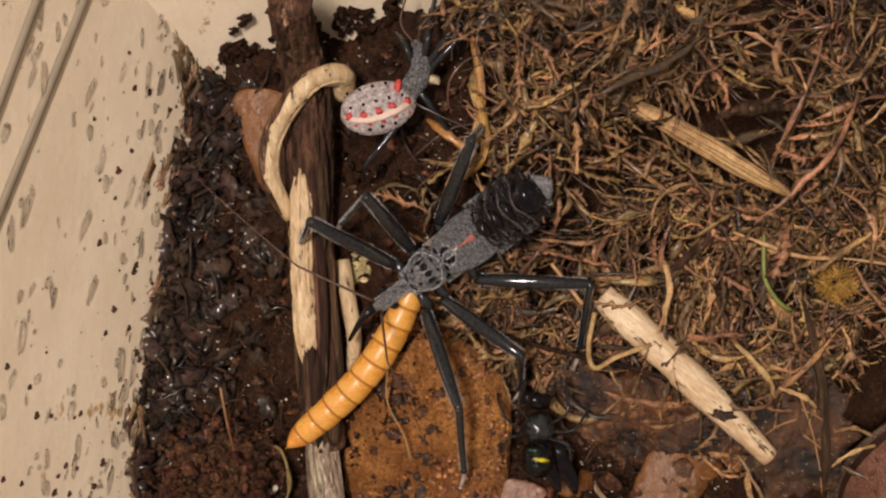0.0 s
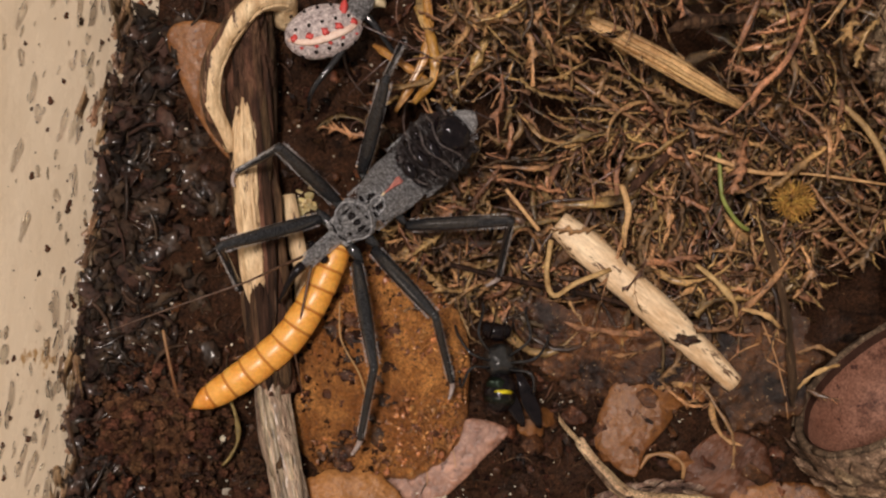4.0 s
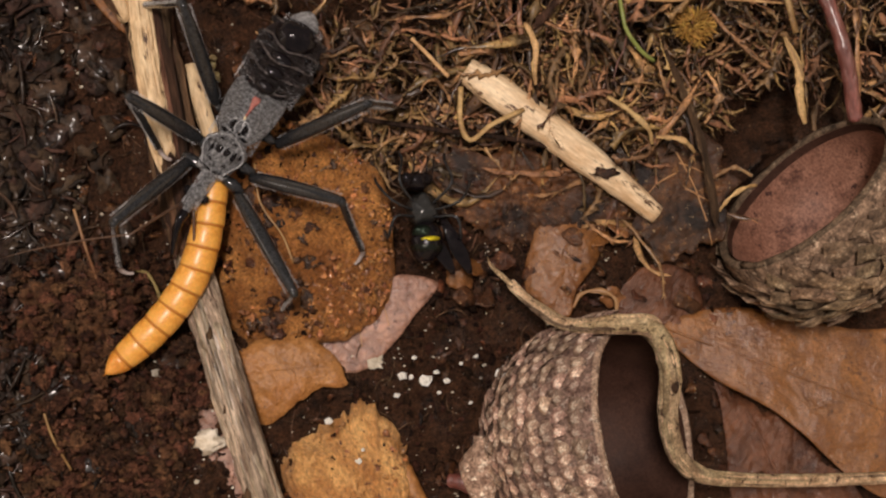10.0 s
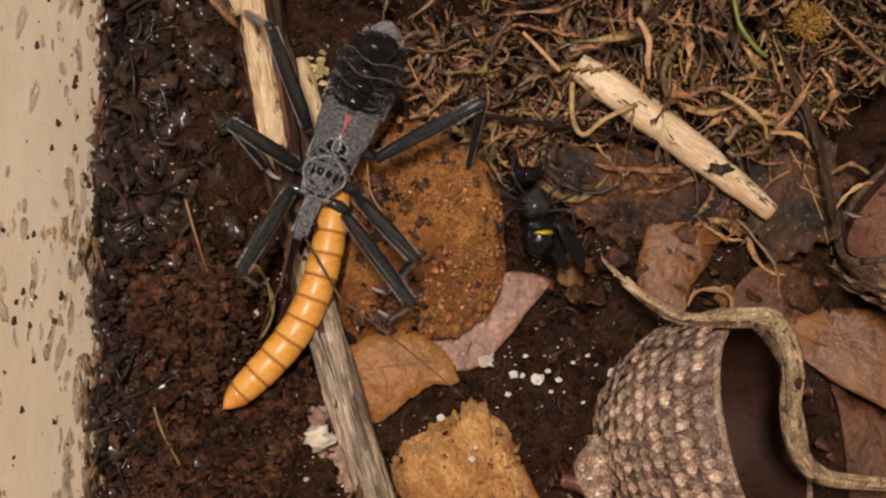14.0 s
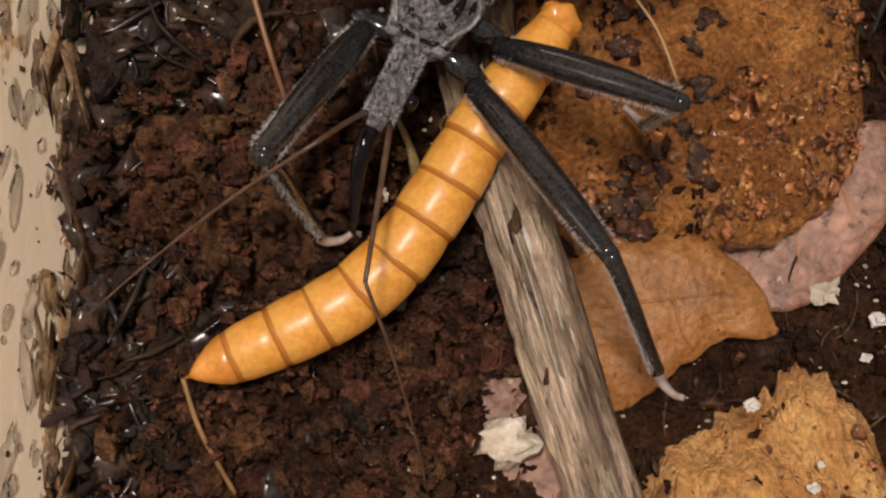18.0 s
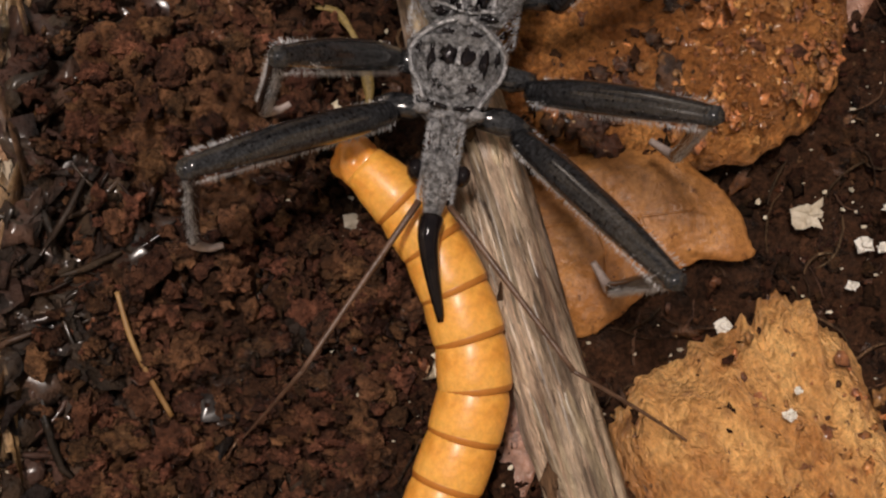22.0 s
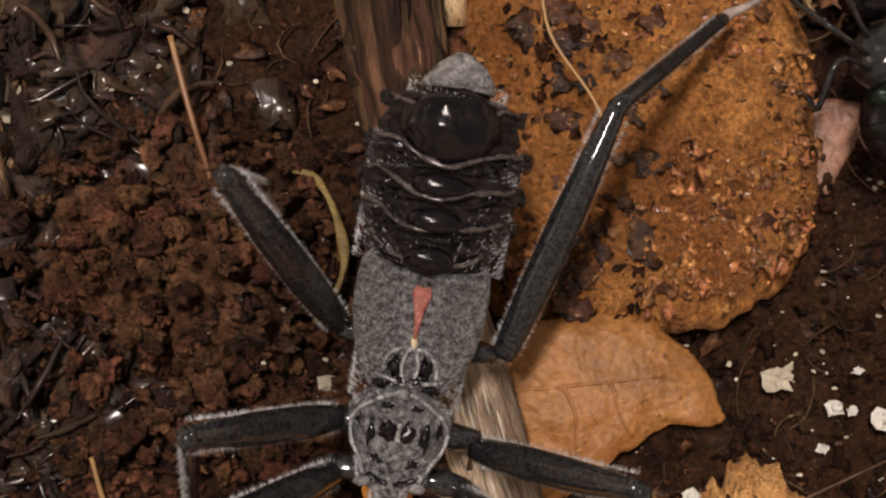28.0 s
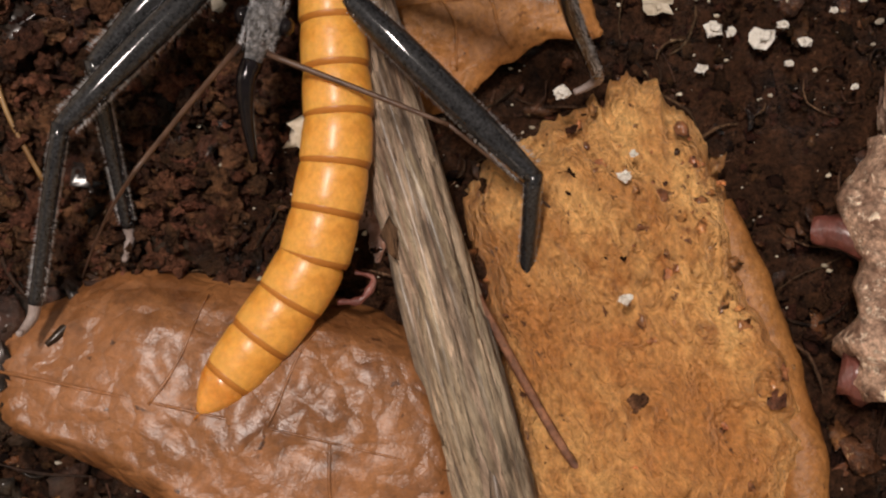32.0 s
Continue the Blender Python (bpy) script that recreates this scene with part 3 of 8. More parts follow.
slab("wall_east", (9.0, -7.0), (9.0, 8.5), 0.2, 8.0, 0.2, M["wall"], "plain beige plastic tub wall")
slab("wall_south", (-2.5, -5.8), (9.5, -5.8), 0.2, 8.0, 0.2, M["wall"], "plain beige plastic tub wall")


# ---- twigs ----
def build_main_stick():
    s = empty("twig", -1.3, 1.6, 0.2)
    ox, oy, oz = -1.3, 1.6, 0.2
    rel = lambda pts: [(x - ox, y - oy, z - oz) for x, y, z in pts]
    part("bark", tube(rel([(-1.74, 4.36, 1.35), (-1.68, 4.05, 0.68), (-1.58, 3.65, 0.42), (-1.46, 2.9, 0.26), (-1.26, 1.8, 0.20), (-1.05, 0.7, 0.18), (-0.95, 0.2, 0.12)]), lambda u: 0.205 - 0.02 * u, 46, 14, wob=0.3), M["bark"], s, "dark flaking bark")
    part("peeled_wood", tube(rel([(-1.53, 2.98, 0.42), (-1.46, 2.4, 0.35), (-1.35, 1.75, 0.31), (-1.22, 1.1, 0.265), (-1.10, 0.55, 0.17)]), lambda u: (0.03 + 0.10 * min(u * 6, 1)) * min(1, 2.5 * (1.05 - u)), 70, 16, wob=0.2, groove=0.03), M["wood"], s, "pale peeled wood with dark specks")
    part("weathered_wood", tube(rel([(-1.06, 0.50, 0.12), (-0.88, -0.2, 0.20), (-0.66, -1.0, 0.24), (-0.32, -2.05, 0.24), (0.02, -3.2, 0.2), (0.25, -4.2, 0.15)]), lambda u: 0.16 - 0.01 * u, 90, 22, wob=0.14, groove=0.07), M["greywood"], s, "grey weathered split wood")
    fibres_along(s, rel([(-1.06, 0.50, 0.12), (-0.88, -0.2, 0.20), (-0.66, -1.0, 0.24), (-0.32, -2.05, 0.24), (0.02, -3.2, 0.2), (0.25, -4.2, 0.15)]), 0.155, 90, M["greywood"], 3, name="sliver", arc=(0.0, 3.14), thick=(0.10, 0.30), span=(0.06, 0.35), twist=0.25)
    fibres_along(s, rel([(-1.74, 4.36, 1.35), (-1.68, 4.05, 0.68), (-1.58, 3.65, 0.42), (-1.46, 2.9, 0.26), (-1.26, 1.8, 0.20), (-1.05, 0.7, 0.18), (-0.95, 0.2, 0.12)]), 0.20, 70, M["bark"], 5, name="bark_strip", arc=(0.0, 3.14), thick=(0.12, 0.34), span=(0.06, 0.35), twist=0.25)
    fibres_along(s, rel([(-1.53, 2.98, 0.42), (-1.46, 2.4, 0.35), (-1.35, 1.75, 0.31), (-1.22, 1.1, 0.265), (-1.10, 0.55, 0.17)]), lambda u: (0.03 + 0.10 * min(u * 6, 1)) * min(1, 2.5 * (1.05 - u)), 22, M["wood"], 7, name="wood_fibre", arc=(0.3, 2.84), thick=(0.10, 0.22), span=(0.1, 0.5), twist=0.2, sink=0.96)
    for k, u in enumerate((0.25, 0.5, 0.8)):
        part("knot", blob(-1.05 + 0.62 * u - ox + 0.05, 0.2 - 2.6 * u - oy, 0.37 - oz, 0.035, 0.06, 0.012, k * 3.0, 0.5, 10, 6), M["bark"], s, "dark knot")
    tagged(s, "long broken twig, dark bark above, peeled and weathered grey below", "twig")


def build_reed():
    r = empty("reed_piece", 2.4, 1.4, 0.3)
    pts = [(-0.86, 0.65, -0.02), (-0.35, 0.30, 0), (0.35, -0.22, 0), (1.0, -0.71, -0.06)]
    part("stalk", tube(pts, lambda u: 0.13 + 0.035 * min(u * 6, 1) - 0.07 * max(0, u - 0.6) / 0.4, 40, 16, flat=0.75, wob=0.12), M["reedwood"], r)
    part("dark_scrap", blob(0.44, -0.34, 0.128, 0.12, 0.045, 0.018, 4.2, 0.55, 18, 8, 2.0), M["leaf_dark"], r, "dark rotten scrap stuck on the stalk")
    tagged(r, "pale dry reed stalk with dark specks lying on moss", "stalk")


def build_curl():
    s = empty("curled_stem", -1.55, 3.2, 0.4)
    pts = [(x + 1.55, y - 3.2, z - 0.4) for x, y, z in ((-1.22, 3.70, 0.25), (-1.26, 3.84, 0.5), (-1.55, 3.70, 0.66), (-1.79, 3.25, 0.6), (-1.81, 2.8, 0.52), (-1.58, 2.42, 0.34))]
    girth = lambda u: 0.118 - 0.045 * u
    part("stalk", tube(pts, girth, 40, 14, wob=0.15), M["wood"], s)
    fibres_along(s, pts, girth, 12, M["wood"], 11, name="rib", arc=(0.2, 3.0), thick=(0.14, 0.26), span=(0.2, 0.6), twist=0.3)
    fibres_along(s, pts, girth, 3, M["bark"], 12, name="bark_strip", arc=(-0.9, -0.3), thick=(0.25, 0.4), span=(0.4, 0.8), twist=0.1)
    tagged(s, "thick pale curled plant stem leaning on the twig", "stem")


build_main_stick()
build_reed()
build_curl()
short = part("twig", tube([(-1.05, 2.05, 0.1), (-0.93, 1.7, 0.16), (-0.82, 1.3, 0.12), (-0.8, 0.9, 0.0)], lambda u: 0.09 - 0.02 * u, 14, 9, wob=0.2), M["wood"])
tagged(short, "short pale broken twig beside the long one", "twig")


# ---- leaves ----
def leaf(name, label, centre, corners, mat, bend=(0.0, 0.0), tilt=(0.0, 0.0), jag=0.03, bumps=0.05, seed=0.0, thick=0.02,
         ribs=(), rings=20, sectors=110, grit=0.012, pits=0, craters=0, rim=0.02, crust=0, film=0, category="leaf", rib_mat="vein", rib_r=0.018):
    """A dead leaf: a sheet with thickness inside a rounded outline, bent, tilted, with a worn edge; ribs are raised veins."""
    cx, cy, cz = centre
    k = len(corners)
    loop = [Vector((x - cx, y - cy, 0)) for x, y in corners]
    out = []
    for i in range(sectors):
        u = i * k / sectors
        j, t = int(u), u - int(u)
        a, b, c, d = (loop[(j + q) % k] for q in (-1, 0, 1, 2))
        p = 0.5 * (2 * b + (c - a) * t + (2 * a - 5 * b + 4 * c - d) * t * t + (3 * b - a - 3 * c + d) * t ** 3)
        w = 1 + jag * (0.45 * nz(i * 0.9, seed, 1.0) + 1.3 * nz(i * 0.23, seed, 5.0) + 1.6 * nz(i * 0.09, seed, 8.0))
        out.append(p * w)

    qc = random.Random(int(seed * 10))
    rx, ry = max(abs(p.x) for p in out), max(abs(p.y) for p in out)
    holes = [(qc.uniform(-rx, rx), qc.uniform(-ry, ry), 0.018 + 0.05 * qc.random() ** 1.5) for i in range(craters)]

    def height(x, y):
        z = 0.0
        for hx, hy, hr in holes:
            e = ((x - hx) ** 2 + (y - hy) ** 2) / (hr * hr)
            if e < 6:
                z += hr * (0.6 * math.exp(-((math.sqrt(e) - 1.1) / 0.35) ** 2) - 1.0 * math.exp(-e * 1.6))
        z += bend[0] * x * x + bend[1] * y * y + tilt[0] * x + tilt[1] * y
        return z + bumps * nz(x + seed, y, seed, 1.6) + bumps * 0.45 * nz(x, y + seed, 3.0, 4.5) + bumps * 0.28 * nz(x, y, seed + 3, 11.0) + grit * nz(x, y, seed + 5, 24.0) * (0.6 + nz(x, y, seed, 1.1))
    top, faces = [(0, 0, height(0, 0))], []
    for r in range(1, rings + 1):
        for p in out:
            x, y = p.x * r / rings, p.y * r / rings
            top.append((x, y, height(x, y) - rim * (max(0, r / rings - 0.72) / 0.28) ** 2))
    n = len(top)
    low = [(x, y, z - thick * (1 if i < n - sectors else 0.3)) for i, (x, y, z) in enumerate(top)]
    for i in range(sectors):
        j = (i + 1) % sectors
        faces += [(0, 1 + i, 1 + j), (n, n + 1 + j, n + 1 + i)]
        for r in range(rings - 1):
            a, b = 1 + r * sectors + i, 1 + r * sectors + j
            faces += [(a, a + sectors, b + sectors, b), (n + a, n + b, n + b + sectors, n + a + sectors)]
        a, b = 1 + (rings - 1) * sectors + i, 1 + (rings - 1) * sectors + j
        faces.append((a, a + n, b + n, b))
    root = empty(name, cx, cy, cz)
    part("blade", (top + low, faces), mat, root)
    for q, (x0, y0, x1, y1) in enumerate(ribs):
        pts = []
        for i in range(9):
            t = i / 8
            x, y = x0 + (x1 - x0) * t - cx, y0 + (y1 - y0) * t - cy
            x += 0.05 * math.sin(t * 3.0 + q)
            pts.append((x, y, height(x, y) + 0.002))
        part("vein", tube(pts, lambda u: rib_r * (1.1 - 0.6 * u), 14, 6), M[rib_mat], root)
    for i in range(pits):
        p = out[rnd.randrange(sectors)] * math.sqrt(rnd.uniform(0.02, 0.75))
        s = 0.010 + 0.04 * rnd.random() ** 2
        part("scab", blob(p.x, p.y, height(p.x, p.y) + 0.004, s, s * rnd.uniform(0.7, 1.2), s * 0.3, rnd.uniform(0, 50), 0.45, 11, 6, 2.0), M["leaf_dark" if rnd.random() < 0.5 else "clod"], root)
    for i in range(film):       # wet dirt dried on along the west side
        x, y = qc.uniform(-0.62, -0.02), qc.uniform(-0.95, 0.55)
        w = qc.uniform(0.03, 0.10)
        part("dirt_film", blob(x, y, height(x, y) - 0.004, w, w * qc.uniform(0.5, 1.4), 0.014 + w * 0.08, i * 2.7, 0.55, 18, 7, 2.2), M["leaf_dark"], root, "dark wet film of dirt")
    if crust:
        bits, dirt = [], []
        for i in range(crust):
            p = out[qc.randrange(sectors)] * math.sqrt(qc.uniform(0.0, 0.9))
            if nz(p.x, p.y, seed + 9, 2.2) < -0.12:
                continue
            s = 0.006 + 0.024 * qc.random() ** 2.5
            k = blob(p.x, p.y, height(p.x, p.y) - s * 0.05, s, s * qc.uniform(0.5, 1.6), s * qc.uniform(0.2, 0.42), i * 0.9, 1.0, 8, 5, 2.6)
            (dirt if p.x < -0.1 and qc.random() < 0.55 else bits).append(k)
        for name, lots, mt, lab in (("crust", bits, M["crust"], "grainy reddish crust"), ("dirt", dirt, M["crumb"], "dark wet dirt")):
            tagged(part(name, join(*lots), mt, root, lab), kind="stuff")
    tagged(root, label, category)
    return root


leaf("leaf", "thick tan dead leaf with rounded end, pitted and crusted", (0.15, 0.45, 0.30),
     [(-0.72, 1.35), (-0.2, 1.62), (0.42, 1.35), (0.76, 1.02), (0.86, 0.41), (0.81, -0.12), (0.50, -0.43), (0.05, -0.53), (-0.55, -0.48), (-0.82, 0.3)],
     M["leaf_tan"], bend=(-0.15, -0.10), tilt=(0.10, 0.02), seed=2.2, bumps=0.10, pits=60, craters=110, rim=0.16, crust=1300, film=40, jag=0.018, rings=60, sectors=220, grit=0.06)
leaf("leaf", "small orange-brown half leaf with a bitten edge", (-0.13, -0.80, 0.19),
     [(-0.66, -0.62), (-0.3, -0.46), (0.05, -0.45), (0.28, -0.62), (0.40, -0.90), (0.15, -0.93), (-0.05, -1.06), (-0.25, -1.22), (-0.45, -1.24), (-0.66, -0.95)],
     M["leaf_gold"], bend=(-0.30, -0.45), tilt=(0.10, 0.02), seed=5.0, bumps=0.05, jag=0.05, rim=0.03, rings=30, sectors=150, ribs=[(-0.62, -0.80, 0.12, -0.72), (-0.35, -0.77, -0.20, -1.08), (-0.15, -0.74, 0.05, -0.98)], rib_mat="leaf_gold", rib_r=0.009)
pink_leaf = leaf("leaf", "pale pinkish leaf underside with a crackled sheen", (0.55, -0.30, 0.02),
     [(-0.2, -0.52), (0.12, -0.66), (0.40, -0.78), (0.62, -0.74), (0.82, -0.56), (1.04, -0.28), (1.28, 0.03), (0.98, 0.13), (0.7, 0.05), (0.2, -0.1)],
     M["leaf_pink"], bend=(-0.05, 0.05), tilt=(0.12, 0.05), seed=8.0, bumps=0.025, grit=0.006, jag=0.012, ribs=[(0.4, -0.2, 0.55, -0.55), (0.65, -0.1, 0.85, -0.35), (0.2, -0.2, 0.25, -0.52)], rib_r=0.008)
straw_leaf = leaf("leaf", "large torn tan leaf, rough surface, curled along one edge", (0.6, -2.3, 0.30),
     [(0.58, -1.05), (0.76, -1.21), (0.92, -1.37), (0.99, -1.76), (1.13, -2.23), (1.29, -2.60), (1.36, -3.02), (1.25, -4.1), (0.5, -4.2), (0.08, -3.2), (-0.10, -2.3), (-0.24, -1.60), (-0.15, -1.36), (0.13, -1.31), (0.30, -1.20), (0.42, -1.13)],
     M["leaf_straw"], bend=(-0.26, -0.02), tilt=(0.12, 0.0), seed=11.0, bumps=0.15, jag=0.045, pits=6, craters=26, rim=0.20, crust=160, rings=52, sectors=220, grit=0.03)
part("curled_edge", tube([(x - 0.6, y + 2.3, z - 0.3) for x, y, z in ((0.92, -1.66, 0.12), (1.06, -2.05, 0.12), (1.20, -2.5, 0.09), (1.31, -2.95, 0.06), (1.22, -3.9, 0.03))], lambda u: 0.05 + 0.07 * math.sin(math.pi * min(1, 0.1 + 0.8 * u)), 40, 14, flat=0.8, wob=0.2), M["leaf_gold"], straw_leaf, "smooth brown edge curled under")
leaf("leaf", "smooth glossy brown leaf arched over the soil", (-1.15, -2.75, 0.28),
     [(-2.42, -2.30), (-1.78, -1.96), (-1.0, -2.03), (-0.42, -2.22), (-0.05, -2.6), (-0.05, -3.3), (-0.6, -3.9), (-1.3, -3.15), (-1.8, -2.85), (-2.42, -2.62)],
     M["leaf_brown"], bend=(-0.10, -0.28), tilt=(0.05, 0.0), seed=14.0, bumps=0.06, grit=0.004, jag=0.02, rim=0.16, rings=40, sectors=150, ribs=[(-2.25, -2.45, -0.25, -2.85), (-1.55, -2.60, -1.25, -2.12), (-1.05, -2.68, -0.75, -2.25), (-0.75, -2.75, -0.60, -3.35)], rib_mat="leaf_brown", rib_r=0.008)
leaf("leaf", "broad smooth brown leaf under the acorn cups", (4.9, -1.2, 0.22),
     [(3.47, -0.38), (4.2, -0.2), (5.3, -0.4), (6.6, -0.6), (6.9, -2.2), (5.6, -2.05), (4.6, -1.26), (3.92, -0.86)],
     M["leaf_orange"], bend=(-0.03, -0.05), seed=17.0, bumps=0.06, jag=0.01, ribs=[(3.5, -0.4, 6.6, -1.6)], rib_mat="leaf_orange", rib_r=0.012)
leaf("leaf", "reddish brown curled leaf lying in shade", (4.6, -1.9, 0.06),
     [(3.98, -0.75), (4.12, -0.78), (4.7, -1.25), (5.6, -2.3), (5.2, -3.2), (4.3, -2.9), (4.1, -1.6)],
     M["leaf_red"], bend=(0.03, -0.10), seed=19.0, bumps=0.14, ribs=[(4.3, -1.2, 5.0, -2.9)], rib_mat="leaf_red")
leaf("leaf", "wet dark brown leaf scrap strewn with crumbs", (2.0, 0.85, 0.13),
     [(1.25, 1.2), (1.9, 1.35), (2.6, 1.15), (3.0, 0.7), (2.6, 0.28), (2.15, 0.42), (1.8, 0.48), (1.45, 0.75)],
     M["leaf_dark"], seed=23.0, bumps=0.12, jag=0.22, pits=30, grit=0.04, rings=34, sectors=170)
leaf("leaf", "small orange leaf scrap folded in the litter", (2.5, 0.2, 0.16),
     [(2.3, 0.62), (2.8, 0.58), (2.85, 0.3), (2.62, 0.0), (2.5, -0.28), (2.12, 0.02)],
     M["leaf_orange"], bend=(-0.5, 0.1), seed=26.0, bumps=0.06, jag=0.03)
leaf("leaf", "small brown leaf scrap beside the big acorn cup", (3.45, -0.12, 0.12),
     [(3.05, -0.05), (3.35, 0.22), (3.8, 0.12), (3.88, -0.38), (3.4, -0.42), (3.08, -0.38)],
     M["leaf_red"], bend=(-0.15, -0.2), seed=28.0, bumps=0.05, jag=0.03, pits=4)
leaf("leaf", "dark red leaf with raised pale veins", (3.7, 0.9, 0.20),
     [(3.25, 1.3), (3.9, 1.55), (4.15, 1.0), (4.0, 0.45), (3.4, 0.3), (3.2, 0.8)],
     M["leaf_dark"], tilt=(0.1, 0.0), seed=31.0, bumps=0.08, jag=0.12, sectors=150, rings=28, ribs=[(3.55, 1.45, 3.95, 0.4), (3.6, 1.2, 3.95, 1.1), (3.65, 0.95, 4.05, 0.8), (3.6, 1.1, 3.35, 0.9)], rib_r=0.009)
leaf("leaf", "brown leaf leaning behind the twig", (-1.85, 3.05, 0.16),
     [(-2.32, 3.55), (-1.75, 3.6), (-1.5, 3.1), (-1.38, 2.3), (-1.7, 2.42), (-2.1, 2.95)],
     M["leaf_orange"], tilt=(0.3, 0.1), seed=34.0, bumps=0.05, jag=0.015)
leaf("leaf", "brown leaf edge buried under the long twig", (-0.75, -1.62, 0.0),
     [(-0.95, -1.1), (-0.6, -1.15), (-0.5, -1.7), (-0.7, -2.1), (-1.0, -1.7)],
     M["leaf_pink"], seed=43.0, bumps=0.05, tilt=(0.2, 0.0))


# ---- acorn cups ----
def acorn_cup(label, centre, r, depth, way, scale_mat, lining, rows, size, seed=1):
    """A cup that opens along way: bowl, lining, rim and overlapping scales."""
    q = random.Random(seed)
    root = new("acorn_cup")
    root.empty_display_size = 0.01
    z = Vector(way).normalized()
    turn = z.to_track_quat("Z", "Y").to_matrix().to_4x4()
    root.matrix_basis = Matrix.Translation(Vector(centre) * C) @ turn
    n, m = 48, 14

    def prof(u):     # 0 at the rim, 1 at the bottom
        a = u * math.pi / 2
        return r * math.cos(a) ** 0.75 * (1.0 + 0.10 * math.sin(u * 3.1)), -depth * math.sin(a) ** 1.1

    def shell(scale, shift, wave):
        v, f = [], []
        for i in range(m + 1):
            pr, pz = prof(min(i / m, 0.999))
            for j in range(n):
                a = 2 * math.pi * j / n
                w = 1 + wave * nz(math.cos(a) * 2, math.sin(a) * 2, i * 0.2 + seed)
                v.append((pr * scale * w * math.cos(a), pr * scale * w * math.sin(a), pz * scale + shift))
        for i in range(m):
            for j in range(n):
                a, b = i * n + j, i * n + (j + 1) % n
                f.append((a, b, b + n, a + n))
        return v, f
    part("bowl", shell(0.97, 0.0, 0.03), M[scale_mat], root)
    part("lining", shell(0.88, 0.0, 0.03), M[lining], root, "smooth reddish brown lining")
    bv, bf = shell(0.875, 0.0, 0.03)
    part("inner_edge", (bv[:n * 2], [q for q in bf if max(q) < n * 2]), M["cup_in_dark"], root, "dark inner edge")
    ring = []
    for j in range(49):
        a = 2 * math.pi * j / 48
        w = 1 + 0.03 * nz(math.cos(a) * 2, math.sin(a) * 2, seed)
        ring.append((r * 0.93 * w * math.cos(a), r * 0.93 * w * math.sin(a), 0.0))
    part("rim", tube(ring, 0.042, 0, 6, wob=0.5), M[scale_mat], root)
    # three pointed scales, shared by all
    scales = []
    for w in range(3):
        sv = [(-0.5, 0, 0), (0.5, 0, 0), (-0.62, 0.5, 0.10), (0.62, 0.5, 0.10), (-0.36, 0.95, 0.20), (0.36, 0.95, 0.20), (0.1 * (w - 1), 1.4, 0.10),
              (0.05, 0.45, 0.30), (-0.04, 0.95, 0.34), (0, 0, 0.16), (0, 0.5, -0.12)]
        sv = [((x + q.uniform(-0.12, 0.12)) * size, (y + q.uniform(-0.12, 0.12)) * size, (zz + q.uniform(-0.07, 0.09)) * size) for x, y, zz in sv]
        sf = [(0, 9, 7, 2), (9, 1, 3, 7), (2, 7, 8, 4), (7, 3, 5, 8), (4, 8, 6), (8, 5, 6), (0, 2, 10), (2, 4, 6, 10), (1, 10, 3), (3, 10, 6, 5)]
        scales.append(mesh_from("scale", sv, sf, M[scale_mat], False))
    for k in range(rows):
        u = 0.86 * size / r + (0.94 - 0.86 * size / r) * (k / (rows - 1)) ** 0.9
        pr, pz = prof(u)
        pr2, pz2 = prof(max(u - 0.04, 0))
        cnt = max(4, int(2 * math.pi * pr / (size * 1.02)))
        tang = Vector((pr2 - pr, 0, pz2 - pz)).normalized()
        for j in range(cnt):
            a = 2 * math.pi * (j + 0.5 * (k % 2) + q.uniform(-0.12, 0.12)) / cnt
            ra = Matrix.Rotation(a, 4, "Z")
            y = ra.to_3x3() @ tang
            x = Vector((-math.sin(a), math.cos(a), 0))
            nn = x.cross(y).normalized()
            if nn.dot(Vector((math.cos(a), math.sin(a), -0.3))) < 0:
                x, nn = -x, -nn
            s = new("scale", q.choice(scales))
            s.parent = root
            rot = Matrix((x, y, nn)).transposed().to_4x4() @ pose(0, 0, 0, q.uniform(-4, 15), q.uniform(-14, 14), q.uniform(-26, 26))
            s.matrix_basis = Matrix.Translation(Vector((pr * math.cos(a), pr * math.sin(a), pz)) * C) @ rot @ Matrix.Diagonal((q.uniform(0.8, 1.25), q.uniform(0.75, 1.12), q.uniform(0.5, 1.0), 1))
    tagged(root, label, "acorn cup", group="acorn cups")
    return root


for cup in CUPS:
    shell_root = acorn_cup(*cup[:9], seed=cup[9])
    if cup is CUPS[0]:      # a pale round scar on its side
        scar = part("scar", blob(0, 0, 0, 0.15, 0.12, 0.045, 2.2, 0.35, 18, 10, 2.0), M["cup_scale_pink"], shell_root, "pale round scar")
        scar.matrix_basis = shell_root.matrix_basis.inverted() @ Matrix.Translation(Vector((5.34, 0.74, 1.12)) * C) @ Vector((0.45, -0.1, 0.85)).to_track_quat("Z", "Y").to_matrix().to_4x4()

VINE = [(1.92, 0.03, 0.32), (2.09, -0.19, 0.5), (2.32, -0.40, 0.85), (2.70, -0.42, 1.15), (3.02, -0.45, 1.15), (3.20, -0.80, 1.05), (3.20, -1.30, 0.95), (3.45, -1.72, 0.72), (4.1, -1.84, 0.5), (5.3, -1.86, 0.42), (6.6, -1.8, 0.3)]
vine_girth = lambda u: 0.042 + 0.085 * math.exp(-((u - 0.5) / 0.22) ** 2)
vine = empty("dry_stem", 0, 0, 0)
part("core", tube(VINE, vine_girth, 110, 14, flat=0.6, wob=0.2), M["vinewood"], vine)
